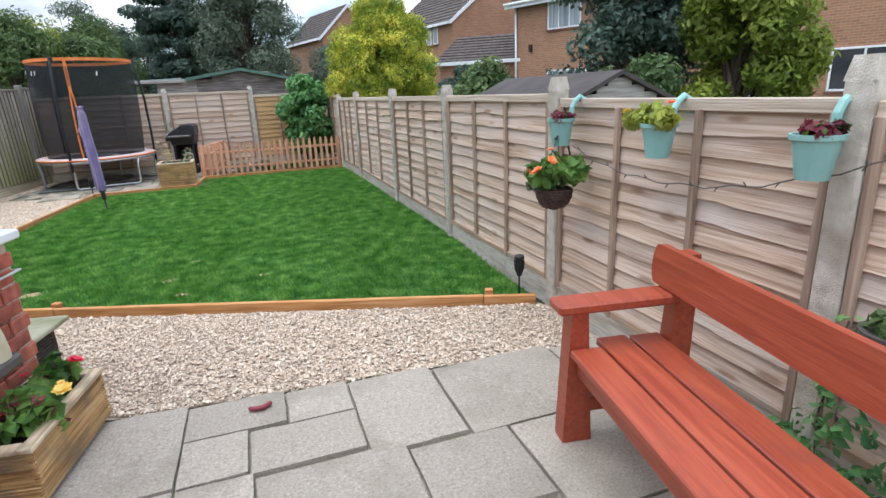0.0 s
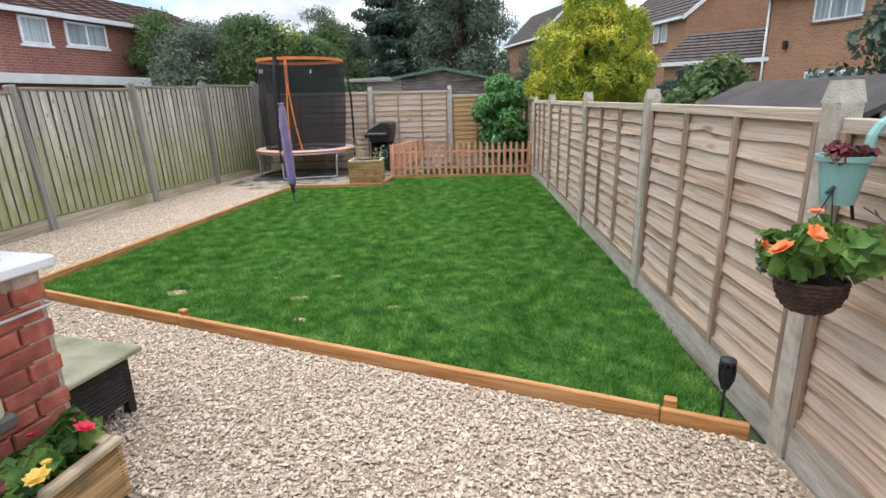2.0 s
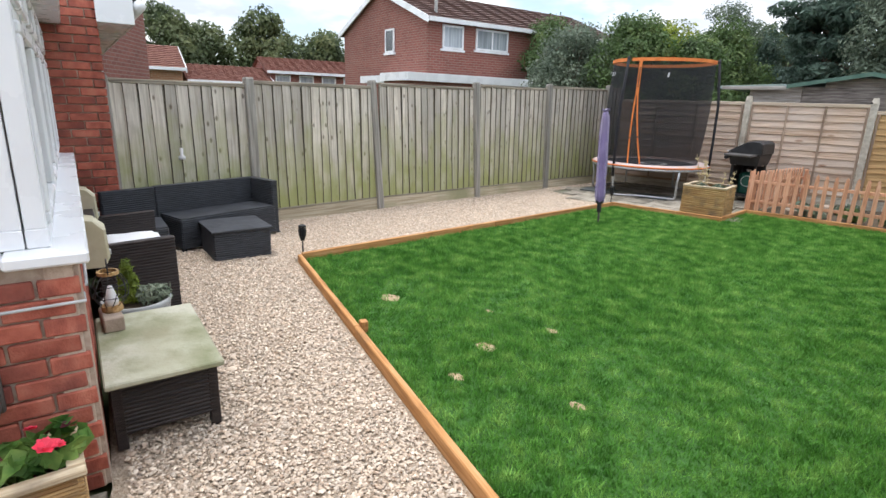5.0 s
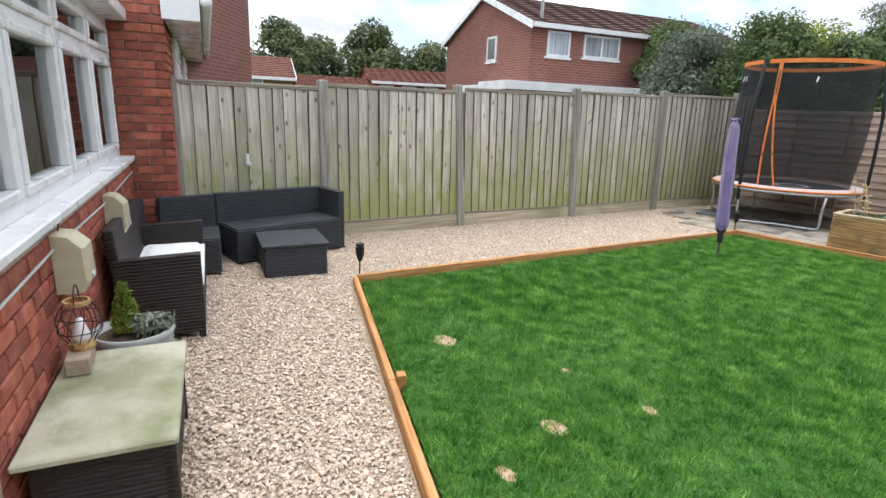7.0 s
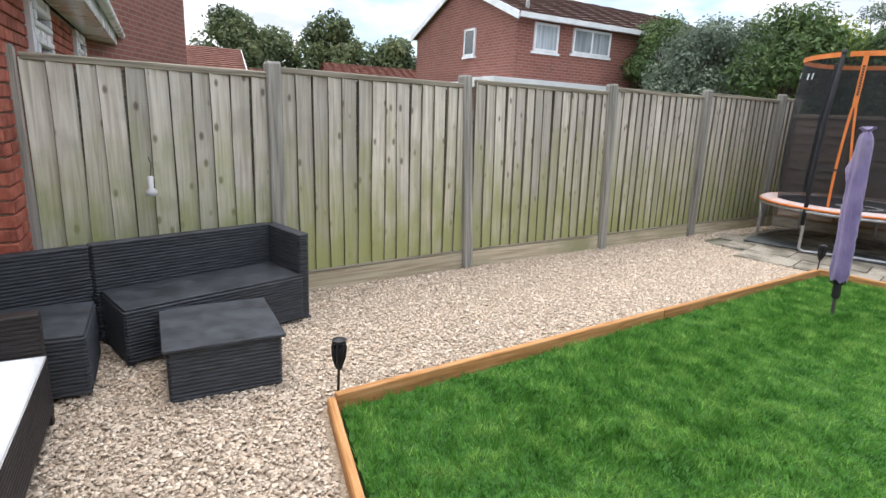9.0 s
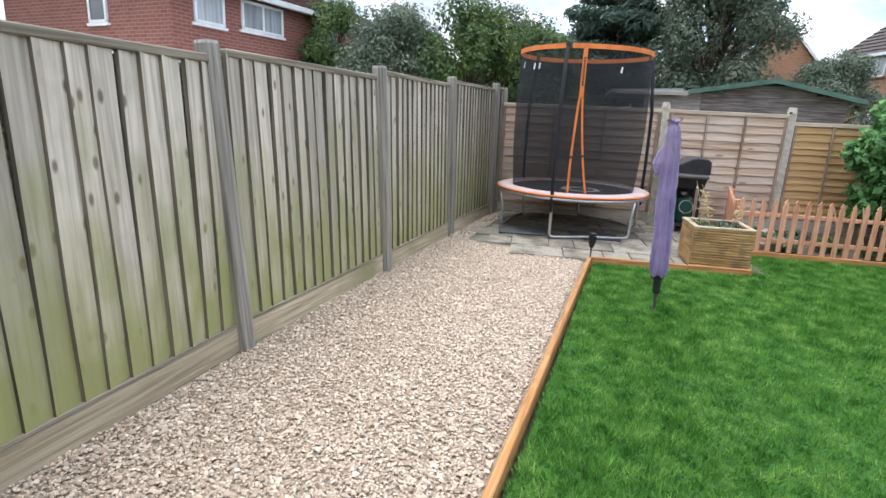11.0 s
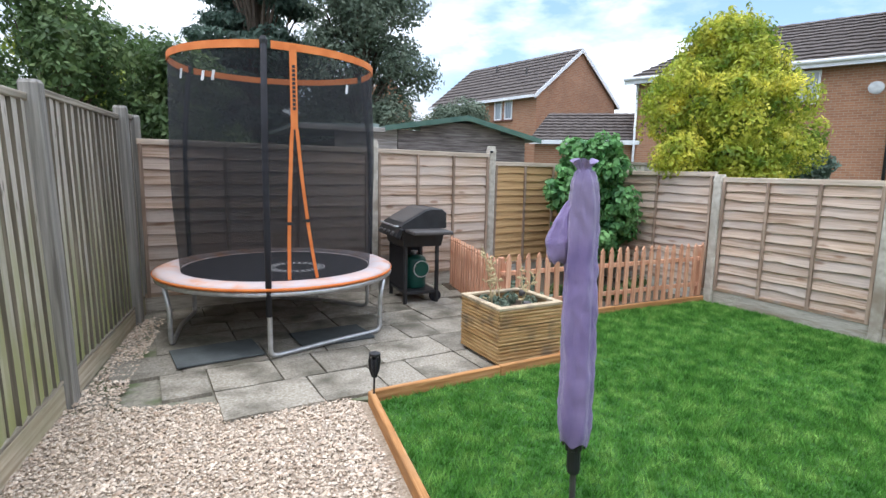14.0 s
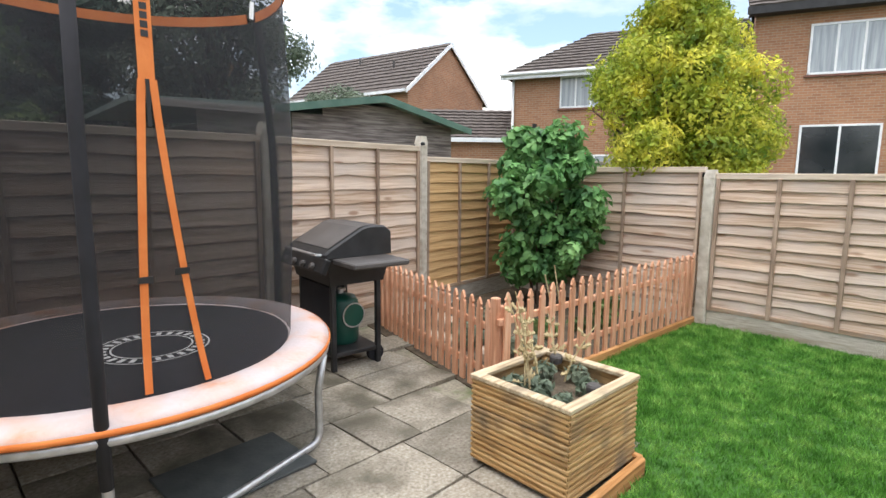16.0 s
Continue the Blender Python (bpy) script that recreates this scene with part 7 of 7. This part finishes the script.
# spruce with drooping tiers
cs, rs = [], []
rr = random.Random(8)
for k in range(130):
    z = rr.uniform(0.8, 10.5)
    q = 2.2 * (1 - z / 11.5) ** 0.8 * rr.uniform(0.35, 1.0)
    a = rr.uniform(0, 2 * math.pi)
    cs.append((q * math.cos(a), q * math.sin(a), z - 0.25 * q))
    rs.append((0.55, 0.55, 0.22))
tree("conifer_tree", "tall blue-green spruce behind the shed", -0.4, 22.3, 10.0, 0.22, (cs, rs), "leaf_dark", 48000, 0.075, 111, stretch=2.6, droop=0.7, shell=0.2)
tree("tree", "grey-green broad tree behind the shed", 1.7, 20.6, 4.0, 0.16, crown(21, 85, 1.45, 6.2, 1.2, 0.62), "leaf_grey", 52000, 0.055, 112, stretch=2.0, droop=0.6, shell=0.2)
tree("tree", "low rounded tree near the gabled house", 4.9, 21.5, 1.8, 0.1, crown(22, 26, 1.35, 2.3, 1.0, 0.45), "leaf_grey", 20000, 0.05, 113)
HEDGE = [(-8.1, 19.2, 1.15, 3.9, "leaf_mid"), (-6.6, 19.8, 1.1, 3.3, "leaf_grey"), (-5.4, 18.6, 1.1, 3.1, "leaf_mid"), (-4.1, 19.6, 1.2, 3.5, "leaf_yellowgreen"), (-2.8, 20.4, 1.2, 3.6, "leaf_mid"),
         (-7.3, 23.5, 1.6, 4.4, "leaf_grey"), (-4.4, 24.5, 1.9, 5.0, "leaf_grey"), (-2.3, 25.5, 1.8, 4.2, "leaf_dark"), (-9.6, 22.6, 1.2, 3.6, "leaf_mid"), (-3.7, 16.4, 1.15, 3.4, "leaf_mid"), (-2.2, 16.6, 0.9, 2.8, "leaf_mid"), (-5.4, 16.2, 1.1, 3.3, "leaf_grey")]
for k, (x, y, w, h, mat) in enumerate(HEDGE):
    tree("tree", {"leaf_mid": "dense mid-green garden tree beyond the fence", "leaf_grey": "thin grey-green tree beyond the fence", "leaf_dark": "dark green tree beyond the fence", "leaf_yellowgreen": "yellowish green bushy tree beyond the fence"}[mat],
         x, y, h * 0.5, 0.09, crown(30 + k, 60, w * 1.0, h * 1.06 - 0.4, 0.5, 0.44), mat, 17000, 0.055 if mat != "leaf_grey" else 0.048, 120 + k, stretch=1.9, shell=0.15)
tree("tree", "dark leafy tree behind the lap fence", 6.7, 7.2, 2.2, 0.12, crown(51, 44, 1.05, 3.4, 0.7, 0.42), "leaf_dark", 26000, 0.055, 141, shell=0.2)
tree("conifer_tree", "yellow-green feathery conifer behind the lap fence", 7.35, 5.75, 2.2, 0.07, crown(52, 70, 0.80, 3.0, 0.3, 0.30), "leaf_yellowgreen", 32000, 0.042, 142, stretch=2.6, droop=-0.4, shell=0.2)
tree("bush", "tangled green shrub behind the lap fence", 5.9, 5.6, 0.8, 0.05, crown(53, 14, 0.7, 0.9, 0.8, 0.26), "leaf_mid", 4000, 0.05, 143, shell=0.2)
FAR_TREES = [(-29, 14.5, 1.9, 5.8), (-27.5, 19.5, 2.4, 6.0), (-25.5, 22.5, 1.8, 5.0), (-31, 11.0, 1.8, 5.0), (-30, 17, 2.0, 5.2), (-22, 30, 2.6, 5.2), (-12, 36, 3.2, 6.2), (-6, 38, 3.2, 6.0), (1, 38, 3.4, 6.2), (6, 44, 3.0, 5.0), (-17, 33, 3.0, 5.4), (16, 46, 2.0, 6.0), (24.5, 24, 1.6, 3.4), (27, 11, 1.6, 3.0)]
for k, (x, y, w, h) in enumerate(FAR_TREES):
    tree("tree", "distant leafy tree beyond the houses", x, y, h * 0.55, 0.15, crown(60 + k, 60, w, h - 0.8, 0.8, 0.78), "leaf_far", 10000, 0.15, 160 + k, shell=0.3)

# ---------------------------------------------------------------- pieces of walls, pavements and paths
brick_face(house, pose(0.104, 0, 0), 3.69, 0.0, 0.93, True)
brick_face(house, pose(0, 2.5, 0, 0, 0, -90), 2.5, 0.0, 0.93, True)
brick_face(house, pose(WALL_LEN, 1.65, 0, 0, 0, -90), 1.35, 0.0, 3.6, False)
brick_face(house, pose(WALL_LEN, 0.30, 0, 0, 0, -90), 0.66, 0.0, 2.4, True)
brick_face(house, pose(WALL_LEN, 0.30, 0, 0, 0, -90), 0.66, 2.4, 3.6, False)
brick_face(house, pose(WALL_LEN + 0.02, -0.36, 0), 8.9, 0.0, 2.1, False)

# near patio: each slab as (x0, x1, y0, y1)
NEAR_SLABS = [(0.45, 1.03, 2.34, 3.0), (1.03, 1.50, 2.65, 2.95), (1.50, 1.82, 2.63, 2.92), (1.82, 2.28, 2.24, 2.89), (2.28, 3.0, 2.20, 2.84), (3.0, 3.37, 2.20, 2.80),
              (1.03, 1.32, 2.33, 2.65), (1.32, 1.82, 2.31, 2.63), (1.03, 1.34, 1.88, 2.33), (1.34, 1.98, 1.70, 2.29), (1.98, 2.45, 1.75, 2.22), (2.45, 2.95, 1.60, 2.20), (2.95, 3.37, 1.6, 2.2)]
y = 1.6
r = random.Random(12)
while y > -2.9:
    d = r.choice((0.45, 0.6, 0.3))
    x = 0.0
    while x < 3.3:
        w = r.choice((0.45, 0.6, 0.6, 0.75))
        b = min(x + w, 3.37)
        if b - x > 0.1:
            NEAR_SLABS.append((x, b, y - d, y))
        x = b
    y -= d
NEAR_SLABS += [(0.25, 1.03, 1.6, 2.34), (1.03, 1.34, 1.6, 1.88)]


def slab_mesh(seed):
    """A riven stone slab, one metre square, with a worn rim."""
    n = 6
    rr = random.Random(seed)
    vs, fs = [], []
    for i in range(n + 1):
        for j in range(n + 1):
            x, yy = i / n - 0.5, j / n - 0.5
            rim = i in (0, n) or j in (0, n)
            z = 0.03 + 0.0035 * noise.noise((x * 3 + seed * 9, yy * 3, 0)) + 0.002 * noise.noise((x * 9, yy * 9 + seed, 2)) - (0.006 if rim else 0)
            k = 1 + (rr.uniform(-0.012, 0.006) if rim else 0)
            vs.append((x * k, yy * k, z))
    for i in range(n):
        for j in range(n):
            a = i * (n + 1) + j
            fs.append((a, a + n + 1, a + n + 2, a + 1))
    ring = [j for j in range(n + 1)] + [i * (n + 1) + n for i in range(1, n + 1)] + [n * (n + 1) + j for j in range(n - 1, -1, -1)] + [i * (n + 1) for i in range(n - 1, 0, -1)]
    k0 = len(vs)
    vs += [(vs[i][0] * 1.005, vs[i][1] * 1.005, -0.02) for i in ring]
    for a in range(len(ring)):
        b = (a + 1) % len(ring)
        fs.append((ring[a], ring[b], k0 + b, k0 + a))
    return Shape().add(vs, fs).mesh("slab", MAT["slab"])


SLABS = [slab_mesh(k + 1) for k in range(6)]
OLD_SLABS = [me.copy() for me in SLABS]
for me in OLD_SLABS:
    me.materials[0] = MAT["slab_old"]


def slab(parent, m, x0, x1, y0, y1, kinds=SLABS):
    ob = part("slab", rng0.choice(kinds), "", parent, "", m @ pose((x0 + x1) / 2, (y0 + y1) / 2, rng0.uniform(-0.006, 0.002), rng0.uniform(-0.3, 0.3), rng0.uniform(-0.3, 0.3), rng0.choice((0, 180))))
    ob.scale = (x1 - x0 - 0.012, y1 - y0 - 0.012, 1)


for x0, x1, y0, y1 in NEAR_SLABS:
    slab(pavement_near, pose(0, 0, 0.004), x0, x1, y0, y1)

# far paving, turned a little with the back fence
FAR = pose(-1.2, 10.87, 0.004, 0, 0, 4)
rr = random.Random(5)
yy = 0.02
first = True
while yy < 2.75:
    d = rr.choice((0.3, 0.45, 0.45, 0.6))
    x = -1.75
    while x < 2.2:
        w = rr.choice((0.3, 0.45, 0.6, 0.6))
        c = FAR @ Vector((x + w / 2, yy + d / 2, 0))
        cx, cy = np.array([c.x]), np.array([c.y])
        poly = [(-2.60, 11.36), (-2.46, 11.2), (-1.3, 10.86), (-1.14, 10.82), (0.40, 10.94), (0.45, 11.9), (0.76, 13.82), (-0.2, 13.7), (-2.36, 13.56)]
        if inside(poly, cx, cy)[0]:
            slab(pavement_far, FAR, x, x + w, yy, yy + d, OLD_SLABS)
        x += w
    yy += d

# gravel stones
STONE_V = np.array([(1, 0, 0), (-1, 0, 0), (0, 1, 0), (0, -1, 0), (0, 0, 1), (0, 0, -1), (0.6, 0.6, 0.45), (-0.6, -0.55, 0.4)], float)
# open below, where they lie in the bed
STONE_F = np.array([(0, 2, 6), (2, 4, 6), (4, 0, 6), (1, 3, 7), (3, 4, 7), (4, 1, 7), (2, 1, 4), (3, 0, 4)])


def stones(x, y, rng, size):
    k = len(x)
    v = STONE_V[None] * rng.uniform(0.65, 1.35, (k, 8, 3))
    dims = np.stack([rng.uniform(0.75, 1.5, k), rng.uniform(0.6, 1.0, k), rng.uniform(0.42, 0.80, k)], 1) * size[:, None]
    v = v * dims[:, None, :]
    w = rng.uniform(0, 2 * np.pi, k)
    tilt = rng.normal(0, 0.35, k)
    c, s = np.cos(tilt)[:, None], np.sin(tilt)[:, None]
    v = np.stack([v[:, :, 0], v[:, :, 1] * c - v[:, :, 2] * s, v[:, :, 1] * s + v[:, :, 2] * c], 2)
    c, s = np.cos(w)[:, None], np.sin(w)[:, None]
    v = np.stack([v[:, :, 0] * c - v[:, :, 1] * s, v[:, :, 0] * s + v[:, :, 1] * c, v[:, :, 2]], 2)
    v[:, :, 0] += x[:, None]
    v[:, :, 1] += y[:, None]
    v[:, :, 2] += (0.002 + rng.uniform(0, 0.015, k))[:, None]
    f = STONE_F[None] + (np.arange(k) * 8)[:, None, None]
    return v.reshape(-1, 3), f.reshape(-1, 3)


GRAVEL_IN = [(0.50, 3.20), (0.70, 3.04), (3.36, 2.78), (3.33, 3.44), (-1.86, 5.40), (-1.25, 10.80), (-1.34, 10.93), (-2.46, 11.25), (-2.94, 11.42), (-3.62, 4.55), (-3.2, 4.18)]
x, y, rng = scatter(GRAVEL_IN, 135000, 3)
size = rng.gamma(5, 0.00112, len(x)) + 0.0030
v, f = stones(x, y, rng, size)
loose = part("loose_stones", many("loose_stones", v, f, MAT["stone"]), "", gravel_bed)
tagged(loose, kind="stuff")
x, y, rng = scatter([(-2.86, 11.35), (-2.62, 11.28), (-2.40, 13.35), (-2.62, 13.35)], 1600, 4)
v, f = stones(x, y, rng, rng.gamma(5, 0.0014, len(x)) + 0.0034)
v[:, 2] += 0.012
tagged(part("loose_stones", many("loose_stones", v, f, MAT["stone"]), "", pavement_far, "gravel washed along the foot of the fence"), kind="stuff")
STONE_MESHES = []
for k in range(8):
    v, f = stones(np.zeros(1), np.zeros(1), np.random.default_rng(k + 70), np.array([0.0105]))
    STONE_MESHES.append(many("stone", v, f, MAT["stone_piece"]))
x, y, rng = scatter([(1.0, 3.1), (2.6, 3.0), (2.0, 3.85), (0.8, 4.2)], 280, 8)
for a, b in zip(x, y):
    part("stone", STONE_MESHES[rng.integers(8)], "", gravel_bed, "", pose(a, b, 0.012, 0, 0, rng.uniform(0, 360)))

# grass blades, in tufts of uneven height
BARE = [(-0.42, 5.39, 0.065), (0.67, 5.25, 0.055), (0.83, 5.79, 0.032), (0.80, 4.82, 0.04), (0.30, 5.75, 0.025), (1.45, 5.05, 0.035)]


def grass(name, poly, count, seed, h):
    x, y, rng = scatter(poly, count, seed)
    keep = np.ones(len(x), bool)
    for bx, by, br in BARE:
        d = np.hypot((x - bx) / 1.5, y - by)
        keep &= (d > br) | (rng.uniform(0, 1, len(x)) < 0.42)
    x, y = x[keep], y[keep]
    k = len(x)
    x, y = x + 0.012 * np.sin(y * 57) * np.sin(x * 43), y + 0.012 * np.sin(x * 51) * np.sin(y * 39)
    lump = 0.8 + 0.22 * np.sin(x * 3.1 + 1.3 * np.sin(y * 2.3)) * np.sin(y * 2.7 + 0.9 * np.sin(x * 3.7)) + 0.16 * np.sin(x * 31 + 3 * np.sin(y * 9)) * np.sin(y * 21 + 2.5 * np.sin(x * 11))
    hh = h * np.clip(lump, 0.4, 1.6) * rng.uniform(0.6, 1.3, k)
    w = rng.uniform(0.0024, 0.0050, k)
    a = rng.uniform(0, 2 * np.pi, k)
    lean = rng.normal(0, 0.45, (k, 2)) * hh[:, None] + np.stack([0.08 * hh * np.sin(y * 5.3), 0.08 * hh * np.cos(x * 4.1)], 1)
    dx, dy = np.cos(a) * w, np.sin(a) * w
    z = np.full(k, 0.015)
    p0 = np.stack([x - dx, y - dy, z], 1)
    p1 = np.stack([x + dx, y + dy, z], 1)
    p2 = np.stack([x + lean[:, 0], y + lean[:, 1], z + hh], 1)
    v = np.stack([p0, p1, p2], 1).reshape(-1, 3)
    f = np.arange(3 * k).reshape(-1, 3)
    ob = part(name, many(name, v, f, MAT["grass"]), "", lawn)
    tagged(ob, kind="stuff")


grass("grass_blades", LAWN, 440000, 21, 0.042)
for bx, by, br in BARE:
    out = [(bx + 1.35 * br * math.cos(w) * (1 + 0.3 * noise.noise((bx * 9, w, 0))), by + br * math.sin(w) * (1 + 0.3 * noise.noise((by * 9, w, 5)))) for w in [k * math.pi / 8 for k in range(16)]]
    part("bare_patch", Shape().prism(out, 0.015, 0.022), "bare_soil", lawn, "dry bare patch of earth")
